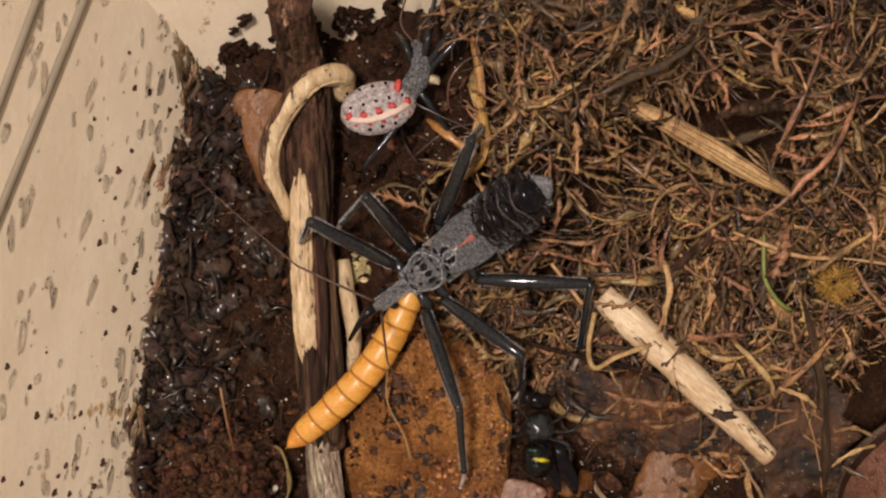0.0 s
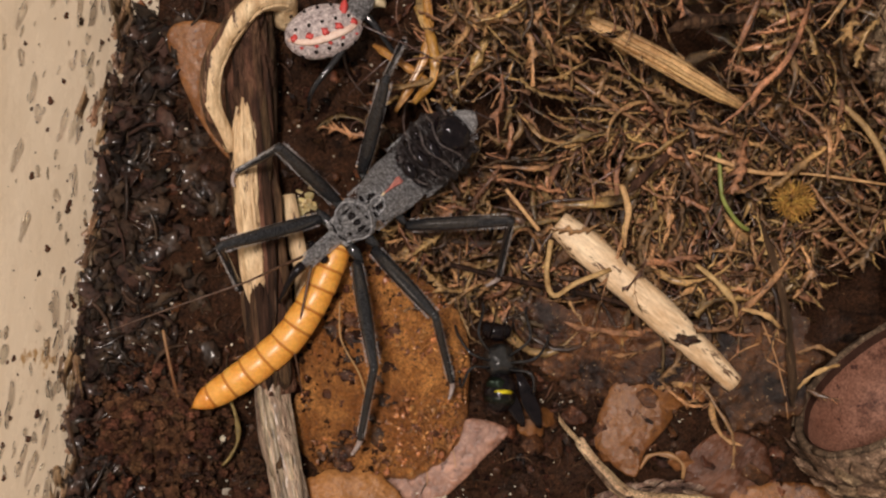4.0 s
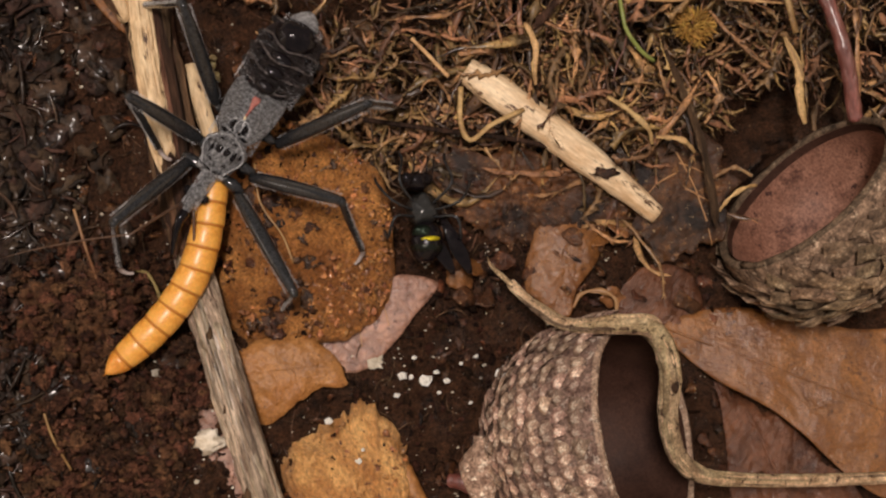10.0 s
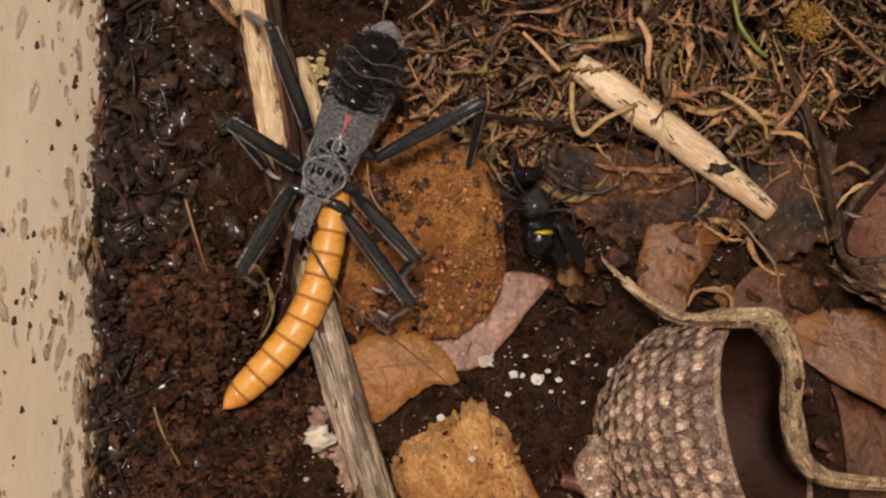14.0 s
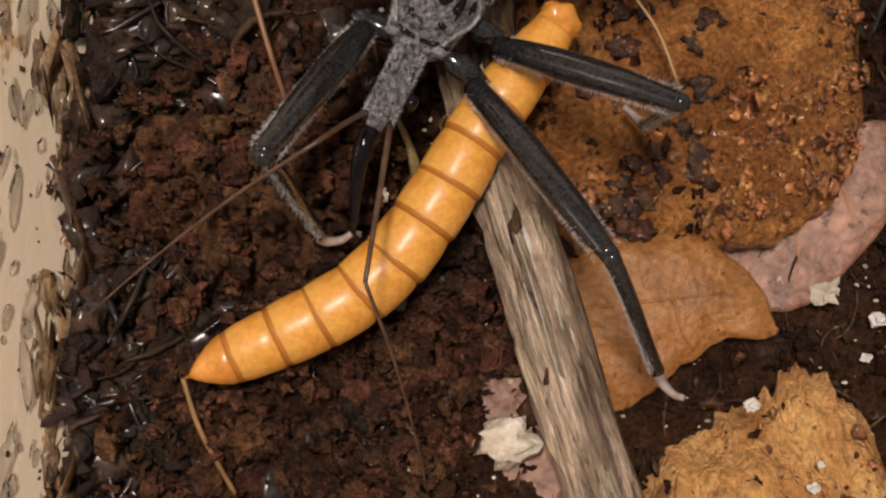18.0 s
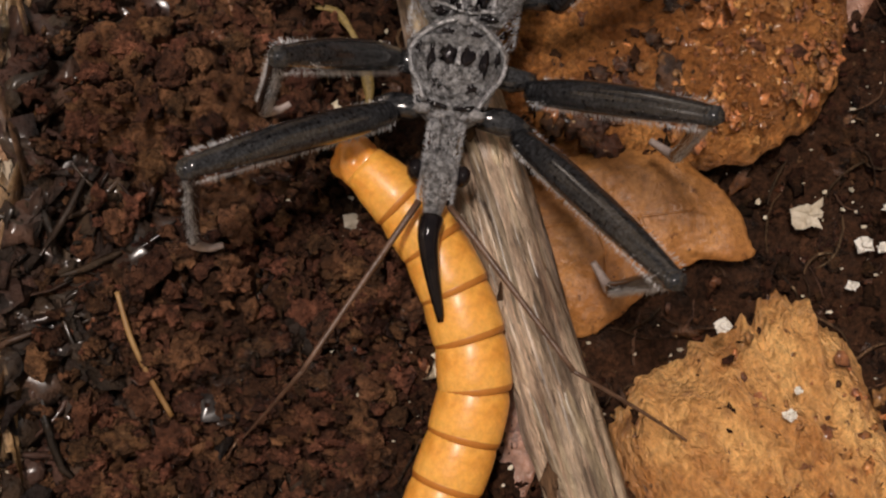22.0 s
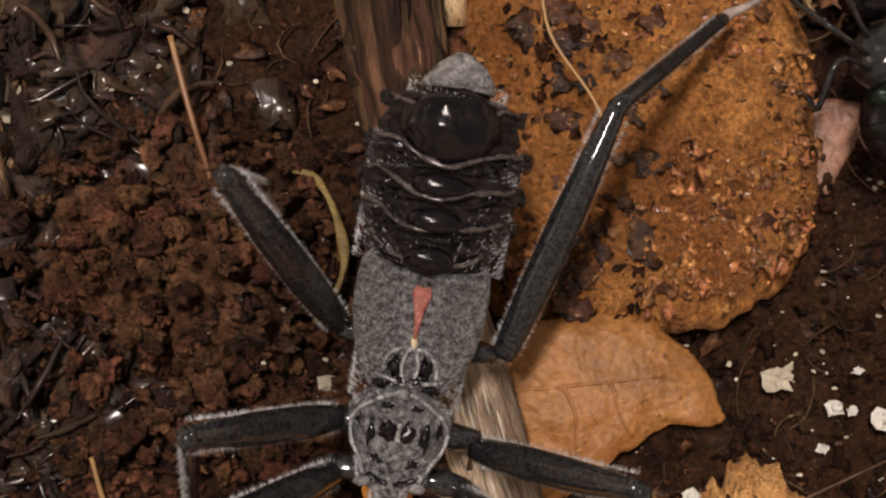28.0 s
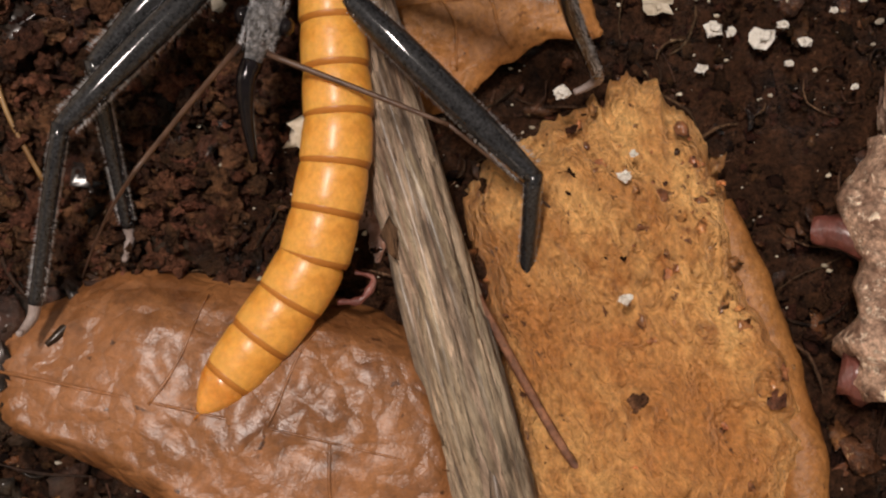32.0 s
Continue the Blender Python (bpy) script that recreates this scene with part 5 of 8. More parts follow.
def build_small():
    q = random.Random(31)
    for x, y, s in ((1.16, -0.86, 0.055), (0.94, -0.82, 0.04), (1.36, -0.87, 0.03), (1.05, -0.65, 0.022), (0.21, -1.23, 0.032), (1.50, -0.71, 0.018), (0.89, -1.0, 0.024), (1.65, -0.64, 0.018), (1.58, -1.08, 0.016), (0.15, 2.17, 0.05), (0.48, -1.59, 0.028), (0.49, -2.12, 0.03), (1.26, -0.79, 0.026), (1.02, -0.83, 0.022), (0.52, -1.49, 0.018), (1.94, -0.8, 0.09), (1.28, -0.98, 0.02)):
        z = ground_z(x, y) + 0.12
        if y < -1.2 and x < 0.6:
            z = 0.34
        ob = part("perlite_grain", blob(0, 0, 0, s, s * 0.8, s * 0.75, x * 9 + y, 0.5, 9, 7, 2.2), M["white"], None, "", False)
        ob.matrix_basis = pose(x * C, y * C, z * C)
        tagged(ob, "small bright white perlite grain", "perlite grain", group="perlite grains")
    big = part("pale_flake", blob(0, 0, 0, 0.13, 0.10, 0.06, 3.3, 0.45, 16, 10, 2.0), M["pale"])
    big.matrix_basis = pose(-0.84 * C, -1.4 * C, 0.12 * C)
    tagged(big, "pale white-grey crumpled flake by the twig", "flake")
    spots = [(1.75, -0.72), (-1.51, -0.46), (-1.41, -0.29), (-1.74, -1.1), (-1.67, -1.54), (-1.28, -1.52), (-1.07, -2.02), (-1.99, -0.40), (-2.30, -0.82), (-1.17, -1.53), (-1.31, -0.77), (-2.1, -1.54), (-1.4, -1.3), (-2.4, -1.3), (-1.0, 0.2), (-1.55, 0.05), (-1.2, -2.0), (-1.5, -1.75), (1.6, 0.35), (-2.3, 1.2), (-2.2, 2.2), (-1.6, -1.9), (-0.95, -1.75), (-2.3, -2.0)]
    for i, (x, y) in enumerate(spots):
        s = q.uniform(0.022, 0.055)
        ob = part("pale_flake", blob(0, 0, 0, s, s * q.uniform(0.5, 1.0), s * 0.45, i * 2.1, 0.5, 7, 5), M["pale"], None, "", False)
        ob.matrix_basis = pose(x * C, y * C, (ground_z(x, y) + 0.035) * C, q.uniform(-20, 20), q.uniform(-20, 20), q.uniform(0, 180))
        tagged(ob, "tiny pale flake on dark soil", "flake", group="pale flakes")
    torn = part("pale_flake", blob(0, 0, 0, 0.062, 0.05, 0.012, 6.1, 0.7, 14, 6, 2.2), M["pale"], None, "", False)
    torn.matrix_basis = pose(0.69 * C, -0.69 * C, (ground_z(0.69, -0.69) + 0.13) * C, 14, -10, 30)
    tagged(torn, "thin angular cream flake lying on dark soil", "flake", group="pale flakes")
    for i in range(16):
        x, y = -0.86 + q.gauss(0, 0.07), 2.0 + q.gauss(0, 0.10)
        s = q.uniform(0.025, 0.06)
        ob = part("gold_flake", blob(0, 0, 0, s, s * 0.8, s * 0.35, i * 1.7, 0.6, 7, 5), M["mica"], None, "", False)
        ob.matrix_basis = pose(x * C, y * C, (ground_z(x, y) + 0.06) * C, q.uniform(-40, 40), q.uniform(-40, 40), 0)
        tagged(ob, "glinting gold vermiculite flake", "flake", group="gold flakes")
    for kind, mat, r, z, lab, line in (
            ("plant_strap", "amber", 0.050, 0.55, "curled amber strap of dry plant by the small nymph", ((-0.02, 3.92), (0.14, 3.64), (0.21, 3.27), (0.05, 3.01))),
            ("plant_strap", "amber", 0.040, 0.52, "long amber strap of dry plant by the small nymph", ((-0.06, 4.39), (0.09, 3.92), (0.10, 3.43), (-0.11, 2.91))),
            ("plant_strap", "amber", 0.034, 0.45, "short amber strap of dry plant by the small nymph", ((-0.38, 3.53), (-0.11, 3.37), (0.15, 3.21), (0.06, 3.03))),
            ("plant_strap", "straw", 0.030, 0.55, "upright tan moss stem behind the reed", ((2.07, 2.45), (2.14, 2.20), (2.12, 2.0), (2.15, 1.86))),
            ("plant_strap", "straw", 0.026, 0.52, "yellowish tan curved moss strap", ((2.85, 1.77), (3.03, 1.63), (3.21, 1.46), (3.28, 1.32))),
            ("plant_strap", "straw", 0.022, 0.48, "short tan moss strap by the veined leaf", ((3.33, 1.40), (3.55, 1.35), (3.72, 1.26))),
            ("plant_strap", "straw", 0.020, 0.42, "curled tan moss strap by the acorn cup", ((3.94, 1.04), (4.09, 1.11), (4.31, 1.05))),
            ("plant_strap", "straw", 0.020, 0.42, "pale bowed moss strap by the acorn cup", ((3.96, 0.70), (4.04, 0.82), (4.20, 0.92), (4.35, 0.96))),
            ("plant_strap", "straw", 0.040, 0.66, "broad tan moss blade leaning on the acorn cup", ((4.60, 2.37), (4.69, 2.04), (4.69, 1.79), (4.77, 1.52))),
            ("root", "bark", 0.050, 0.95, "long dark root lying on the moss", ((2.30, 3.85), (2.51, 3.96), (3.19, 4.10), (3.82, 4.28))),
            ("root", "straw", 0.018, 0.66, "long reddish brown root across the moss", ((2.66, 2.83), (3.02, 2.74), (3.35, 2.68), (3.86, 2.72), (4.61, 2.70))),
            ("root", "bark", 0.045, 0.62, "dark knobbly twig end in the moss", ((2.61, 2.91), (2.36, 2.65), (2.12, 2.37))),
            ("root", "bark", 0.042, 0.48, "thin dark red woody stem by the veined leaf", ((3.46, 2.25), (3.68, 1.70), (3.80, 1.25), (3.86, 0.83), (3.90, 0.53))),
            ("root", "hair", 0.022, 0.20, "curled tan root loop on the litter", ((2.56, -0.20), (2.64, -0.07), (2.81, -0.04), (2.95, -0.12), (2.97, -0.26))),
            ("root", "olive", 0.020, 0.13, "dull olive hooked root on the soil", ((-1.50, 0.16), (-1.40, 0.12), (-1.31, -0.03), (-1.26, -0.25), (-1.31, -0.42), (-1.38, -0.52))),
            ("root", "red_stem", 0.016, 0.26, "tiny shrivelled reddish root", ((-0.73, -2.15), (-0.63, -2.14), (-0.58, -2.05), (-0.66, -2.02)))):
        n = len(line) - 1
        arch = 0.10 if kind == "plant_strap" else 0.03
        run = [(x, y, z + arch * math.sin(math.pi * k / n) + (0.05 * nz(x, y, z, 3.0) if r > 0.02 else 0)) for k, (x, y) in enumerate(line)]
        root = empty(kind, *run[0])
        run = [tuple(Vector(p) - Vector(run[0])) for p in run]
        girth = lambda u: r * (0.45 + 0.6 * math.sin(math.pi * min(1, 0.08 + 0.9 * u))) * (1 + 0.7 * nz(u * 8, r * 90, z))
        part("strand", tube(run, girth, 30, 9, flat=0.5 if kind == "plant_strap" else 0.85, wob=0.35, seed=z * 7), M[mat], root)
        if r > 0.02:
            fibres_along(root, run, girth, 7, M[mat], int(r * 1000 + z * 100), flat=0.6, thick=(0.16, 0.36), span=(0.15, 0.6), twist=0.9)
        tagged(root, lab, "plant strand" if kind == "plant_strap" else "root")
    for pts, r, lab in (([(-2.04, 0.68, 0.35), (-1.93, 0.32, 0.3), (-1.80, -0.05, 0.2)], 0.014, "straight pale straw fibre"),
                        ([(-2.28, -1.12, 0.22), (-2.2, -1.35, 0.18), (-2.05, -1.62, 0.1)], 0.012, "straight tan straw fibre"),
                        ([(-0.17, -2.05, 0.28), (-0.09, -2.2, 0.28), (0.19, -2.68, 0.26), (0.37, -2.94, 0.24), (0.6, -3.35, 0.2)], 0.02, "reddish brown pine-like needle beside the twig"),
                        ([(-0.45, 1.1, 0.42), (-0.4, 0.75, 0.4), (-0.2, 0.45, 0.38), (-0.1, 0.2, 0.36)], 0.008, "thin curved tan hair on the leaf"),
                        ([(1.0, 2.3, 0.45), (1.15, 2.15, 0.45), (1.35, 1.95, 0.42)], 0.02, "short pale straw splinter"),
                        ([(3.9, 3.5, 0.75), (4.3, 3.2, 0.8), (4.55, 2.8, 0.8), (4.7, 2.4, 0.7)], 0.035, "tan straw blade on the moss"),
                        ([(1.49, 1.88, 0.30), (1.47, 1.54, 0.36), (1.55, 1.35, 0.42), (1.74, 1.49, 0.48), (2.06, 1.65, 0.44)], 0.028, "curled tan moss stem over the reed"),
                        ([(0.55, 1.55, 0.3), (1.3, 1.45, 0.36), (2.2, 1.35, 0.32), (3.0, 1.1, 0.3)], 0.025, "long dark brown root on the litter")):
        ob = part("straw", tube(pts, r, 18, 6, flat=0.6, wob=0.15), M["bark"] if "dark" in lab else M["rootskin"] if "needle" in lab else M["straw"] if "moss" in lab or "splinter" in lab else M["hair"])
        tagged(ob, lab, "fibre")
    blade = empty("straw", 2.2, 3.7, 0.9)
    line = [(-0.78, 0.20, 0.03), (-0.5, 0.10, 0.06), (0.07, -0.13, 0.08), (0.53, -0.32, 0.04), (0.92, -0.46, -0.05)]
    part("stalk", tube(line, lambda u: 0.02 + 0.05 * math.sin(math.pi * u), 24, 8, flat=0.5, wob=0.4), M["straw"], blade)
    fibres_along(blade, line, lambda u: 0.03 + 0.06 * math.sin(math.pi * u), 22, M["straw"], 31, flat=0.6, thick=(0.10, 0.3), span=(0.3, 0.9), twist=0.6)
    tagged(blade, "broad frayed pale straw blade on the moss", "straw")
    husk = empty("seed_husk", 1.62, -2.0, 0.16)
    part("scale", tube([(0.12, 0.55, 0.12), (0.0, 0.2, 0.16), (0.0, -0.12, 0.14), (0.05, -0.5, 0.1)], lambda u: 0.17 + 0.05 * math.sin(u * 9), 26, 14, wob=0.5, seed=2.0), M["cup_scale_pink"], husk, "crumpled pinkish grey husk")
    part("stub", tube([(-0.05, 0.15, 0.12), (-0.2, 0.2, 0.1), (-0.3, 0.22, 0.06)], lambda u: 0.09 - 0.03 * u, 10, 9, wob=0.3), M["red_stem"], husk, "dull red stub")
    part("scale", tube([(0.15, -0.32, 0.1), (-0.05, -0.42, 0.1), (-0.2, -0.4, 0.06)], lambda u: 0.12 - 0.03 * u, 12, 9, flat=0.6, wob=0.7, seed=5.0), M["red_stem"], husk)
    tagged(husk, "crumpled pinkish brown seed husk with a red stub", "husk")
    g = part("green_shoot", tube([(2.98, 2.85, 0.55), (3.0, 2.6, 0.6), (3.05, 2.4, 0.58), (3.22, 2.22, 0.5), (3.36, 2.16, 0.42)], 0.022, 22, 6, wob=0.3), M["green"])
    tagged(g, "thin pale green wriggly moss shoot", "shoot")
    v = []
    for i in range(420):
        a, d = q.uniform(0, 6.28), 0.13 * math.sqrt(q.random())
        v.append(strand(3.72 + d * math.cos(a), 2.47 + 0.8 * d * math.sin(a), 0.52 + q.uniform(0, 0.08), q.uniform(0.04, 0.16), a + q.gauss(0, 0.7), q.uniform(-1.2, 1.2), q.uniform(-0.2, 1.2), q.uniform(0.003, 0.009), i * 0.77, n=5, sides=3))
    tagged(part("moss_tuft", join(*v), M["tuft"]), "golden yellow fuzzy moss tuft", "moss tuft")


def build_wall_dirt():
    q = random.Random(8)
    glass = bpy.data.materials.new("water_drop")
    glass.use_nodes = True
    b = glass.node_tree.nodes["Principled BSDF"]
    b.inputs["Base Color"].default_value = (0.97, 0.96, 0.94, 1)
    b.inputs["Roughness"].default_value, b.inputs["IOR"].default_value = 0.03, 1.33
    b.inputs["Transmission Weight"].default_value = 1.0
    kinds = []
    for k in range(4):
        kinds.append(mesh_from("water_drop", *blob(0, 0, 0, 0.06, 0.10 + 0.06 * k, 0.035, k * 3.1, 0.3, 14, 10, 1.4), glass))
    lean = math.degrees(math.atan(WLEAN))
    for i in range(420):
        y, h = q.uniform(-3.0, 4.2), q.uniform(0.08, 2.0) if i < 280 else q.uniform(0.02, 0.45)
        ob = new("water_drop", q.choice(kinds))
        ob.parent = wall_w
        ob.matrix_basis = pose((WEST - h * WLEAN + 0.012) * C, y * C, h * C, 0, 90 - lean, q.uniform(-12, 12)) @ Matrix.Scale(0.12 + 0.45 * q.random() ** 2, 4)
    specks = mesh_from("dirt_speck", *blob(0, 0, 0, 0.03, 0.045, 0.012, 1.0, 0.6, 7, 5), M["leaf_dark"])
    for i in range(150):
        y, h = q.uniform(-3.0, 4.2), abs(q.gauss(0, 0.6)) + 0.02
        ob = new("dirt_speck", specks)
        ob.parent = wall_w
        ob.matrix_basis = pose((WEST - h * WLEAN + 0.004) * C, y * C, h * C, 0, 90 - lean, q.uniform(-30, 30)) @ Matrix.Scale(0.12 + 0.8 * q.random() ** 2, 4)
    smear = [mesh_from("dirt_smear", *blob(0, 0, 0, 0.05, 0.16 + 0.05 * k, 0.006, 5.0 + k, 0.8, 14, 6, 2.6), M["smear"]) for k in range(3)]
    for i in range(110):
        y, h = q.uniform(-3.0, 4.2), abs(q.gauss(0, 0.12)) + 0.01
        ob = new("dirt_smear", q.choice(smear))
        ob.parent = wall_w
        ob.matrix_basis = pose((WEST - h * WLEAN + 0.004) * C, y * C, h * C, 0, 90 - lean, q.uniform(-20, 20)) @ Matrix.Scale(0.3 + 1.0 * q.random(), 4)
    big = mesh_from("dirt_clot", *blob(0, 0, 0, 0.07, 0.06, 0.03, 2.0, 0.9, 9, 6, 2.4), M["soil"])
    for i in range(60):
        x, h = q.uniform(-2.5, 0.4), abs(q.gauss(0, 0.12)) + 0.02
        ob = new("dirt_clot", big)
        ob.parent = wall_n
        ob.matrix_basis = pose(x * C, (north_foot(x) + h * NLEAN - 0.01) * C, h * C, 45, 0, q.uniform(-180, 180)) @ Matrix.Scale(q.uniform(0.3, 1.25), 4)
    for y0, h0, y1, h1 in ((4.4, 1.46, 2.6, 1.82), (4.4, 1.08, 1.6, 1.73)):
        pts = [(WEST - (h0 + (h1 - h0) * t) * WLEAN + 0.01, y0 + (y1 - y0) * t, h0 + (h1 - h0) * t) for t in (0, 0.33, 0.66, 1)]
        part("ridge", tube(pts, 0.045, 12, 6), M["ridge"], wall_w, "dull grey moulded ridge")


def build_scraps():
    """Torn bits of dead leaf in the litter between reed, fly and cups."""
    q = random.Random(52)
    for i in range(30):
        x, y = q.uniform(1.25, 3.75), q.uniform(-0.25, 1.25)
        if i > 27:
            x, y = q.uniform(0.9, 2.0), q.uniform(-0.5, 0.3)
        if (x - 1.07) ** 2 + (y - 0.5) ** 2 < 0.2 or reed_gap(x, y) < 0.2:
            continue
        r, k = q.uniform(0.06, 0.17), q.randrange(5, 8)
        ring = [(x + r * q.uniform(0.5, 1.25) * math.cos(6.283 * j / k), y + r * q.uniform(0.4, 1.1) * math.sin(6.283 * j / k)) for j in range(k)]
        leaf("leaf_scrap", "small torn brown leaf scrap in the litter", (x, y, ground_z(x, y) + q.uniform(0.12, 0.26)), ring, M[q.choice(("leaf_orange", "leaf_dark", "leaf_dark", "leaf_brown"))],
             bend=(q.uniform(-1.5, 0.5), q.uniform(-1.0, 0.5)), tilt=(q.uniform(-0.9, 0.9), q.uniform(-0.9, 0.9)), jag=0.16, bumps=0.05, seed=60 + i * 1.7, rings=8, sectors=44, category="leaf scrap")


build_moss()
build_scraps()
build_scatter()
build_clods()
build_small()
build_wall_dirt()


# ---- insects ----
M["cuticle"] = material("grey_haired_black_cuticle", (0.015, 0.015, 0.017), (0.56, 0.56, 0.58), 0.26, 0.4, 1.0, gloss=0.6, bump_size=0.34, bump_dist=1.5, grain=0.6, coat=1.0, coat_rough=0.12, wet=True)
M["pad"] = material("grey_furred_pad", (0.035, 0.035, 0.037), (0.48, 0.48, 0.50), 0.12, 0.42, 1.0, gloss=0.6, bump_size=0.22, bump_dist=1.1, grain=0.7, coat=1.0, coat_rough=0.15, wet=True)
M["leg_black"] = material("glossy_black_leg", (0.003, 0.003, 0.004), (0.026, 0.027, 0.030), 0.14, 0.5, 0.08, gloss=0.1, coat=1.0, coat_rough=0.09, bump_size=0.10, grain=0.6)
M["glossy_black"] = material("glossy_black_plate", (0.0025, 0.002, 0.003), (0.010, 0.007, 0.008), 0.8, 0.16, 0.35, gloss=0.1, coat=0.36, coat_rough=0.05, bump_size=0.7, bump_dist=0.12, wet=True)
M["abdomen"] = material("brown_black_abdomen", (0.004, 0.003, 0.0035), (0.055, 0.040, 0.040), 0.3, 0.4, 1.0, spots=(0.13, 0.035, 0.03), spot_size=2.2, spot_amount=0.36, gloss=0.3, bump_size=0.25, bump_dist=1.1, grain=0.6, coat=0.5, coat_rough=0.10, wet=True)
M["grey_tip"] = material("grey_tail_tip", (0.06, 0.06, 0.065), (0.40, 0.39, 0.39), 0.4, 0.5, 0.6, grain=0.6, spots=(0.02, 0.02, 0.022), spot_size=0.8, spot_amount=0.42, edge=0.05)
M["ridge_grey"] = material("pale_downy_ridge", (0.14, 0.14, 0.15), (0.60, 0.60, 0.62), 0.15, 0.5, 0.8, bump_size=0.1, grain=0.7, coat=0.6, coat_rough=0.15)
M["ridge_brown"] = material("brown_downy_ridge", (0.022, 0.017, 0.017), (0.17, 0.135, 0.13), 0.2, 0.4, 0.9, bump_size=0.12, grain=0.7, coat=0.8, coat_rough=0.15)
M["fuzz"] = material("grey_hair", (0.36, 0.36, 0.38), (0.72, 0.72, 0.74), 1.0, 0.6, 0.1)
M["red_mark"] = material("red_stripe", (0.24, 0.05, 0.045), (0.50, 0.20, 0.16), 0.5, 0.5, 0.6, grain=0.5, bump_size=0.15)
M["bright_red"] = material("bright_red_patch", (0.42, 0.03, 0.03), (0.62, 0.08, 0.07), 0.5, 0.35, 0.3)
M["pale_cream"] = material("pale_cream_flank", (0.62, 0.42, 0.34), (0.82, 0.66, 0.56), 0.8, 0.4, 0.3)
M["cream"] = material("cream_mark", (0.50, 0.40, 0.24), (0.7, 0.58, 0.38), 0.8, 0.5, 0.3)
M["tarsus"] = material("pale_pinkish_foot", (0.20, 0.16, 0.15), (0.45, 0.37, 0.34), 0.6, 0.5, 0.3)
M["antenna"] = material("brown_antenna", (0.04, 0.02, 0.013), (0.15, 0.085, 0.055), 1.5, 0.4, 0.2)
M["worm"] = material("amber_larva", (0.68, 0.285, 0.040), (0.88, 0.455, 0.095), 2.2, 0.42, 0.2, gloss=0.35, coat=0.45, coat_rough=0.28, trans=0.25, grain=0.12, stain=(0.70, 0.33, 0.065), stain_size=4.0)
M["worm_tail"] = material("orange_larva_end", (0.62, 0.22, 0.028), (0.80, 0.36, 0.07), 1.6, 0.35, 0.2, gloss=0.4, coat=0.6, coat_rough=0.15, trans=0.2, grain=0.15)
M["worm_band"] = material("brown_larva_band", (0.33, 0.11, 0.015), (0.50, 0.19, 0.03), 1.5, 0.35, 0.1, gloss=0.5)
M["fly_black"] = material("dull_black_fly", (0.004, 0.004, 0.004), (0.02, 0.02, 0.019), 0.6, 0.4, 0.6, gloss=0.3, coat=0.7, coat_rough=0.15, grain=0.5)
M["green_metal"] = material("dark_olive_fly", (0.004, 0.005, 0.004), (0.014, 0.017, 0.011), 1.2, 0.25, 0.15, metal=0.5, rough_low=0.1)
M["teal"] = material("olive_sheen", (0.006, 0.012, 0.009), (0.022, 0.034, 0.022), 1.0, 0.34, 0.1, metal=0.8)
M["gold"] = material("gold_green_sheen", (0.28, 0.27, 0.01), (0.70, 0.58, 0.03), 0.8, 0.5, 0.1, metal=0.95)
M["bronze"] = material("bronze_sheen", (0.07, 0.045, 0.008), (0.20, 0.12, 0.02), 0.8, 0.35, 0.15, metal=0.9)
M["pink"] = material("pale_pink_abdomen", (0.34, 0.27, 0.27), (0.80, 0.71, 0.69), 0.5, 0.35, 0.9, spots=(0.10, 0.07, 0.075), spot_size=0.6, spot_amount=0.44, bump_size=0.2, grain=0.4, rough_low=0.12)


def loft(sections, sides=16, wob=0.0, seed=0.0, square=1.0):
    """A body from cross sections (y, half width, half height, z, x) along y."""
    v, f = [], []
    for i, (y, w, h, z, x) in enumerate(sections):
        for j in range(sides):
            a = 2 * math.pi * j / sides
            c, s = math.cos(a), math.sin(a)
            k = 1 + wob * nz(c * 2 + seed, s * 2, y * 9)
            v.append((x + w * k * math.copysign(abs(c) ** square, c), y, z + h * k * math.copysign(abs(s) ** square, s)))
    for i in range(len(sections) - 1):
        for j in range(sides):
            a, b = i * sides + j, i * sides + (j + 1) % sides
            f.append((a, b, b + sides, a + sides))
    f.append(tuple(range(sides - 1, -1, -1)))
    f.append(tuple(range((len(sections) - 1) * sides, len(sections) * sides)))
    return v, f


def hairs(length, radius, count, hair, seed):
    q = random.Random(seed)
    v, f = [], []
    for i in range(count):
        y, a = q.uniform(0.03, 0.97) * length, q.choice((0.0, 3.14, 3.4, -0.26)) + q.gauss(0, 0.30)
        r = radius * 0.85
        d = Vector((math.cos(a), q.uniform(0.1, 0.6), math.sin(a))).normalized()
        p = Vector((math.cos(a) * r, y, math.sin(a) * r))
        s = d.cross(Vector((0, 1, 0))).normalized() * 0.0009
        t = d.cross(s).normalized() * 0.0011
        k = len(v)
        v += [p + s, p - s * 0.5 + t, p - s * 0.5 - t, p + d * hair * q.uniform(0.5, 1.2)]
        f += [(k, k + 1, k + 3), (k + 1, k + 2, k + 3), (k + 2, k, k + 3)]
    return v, f


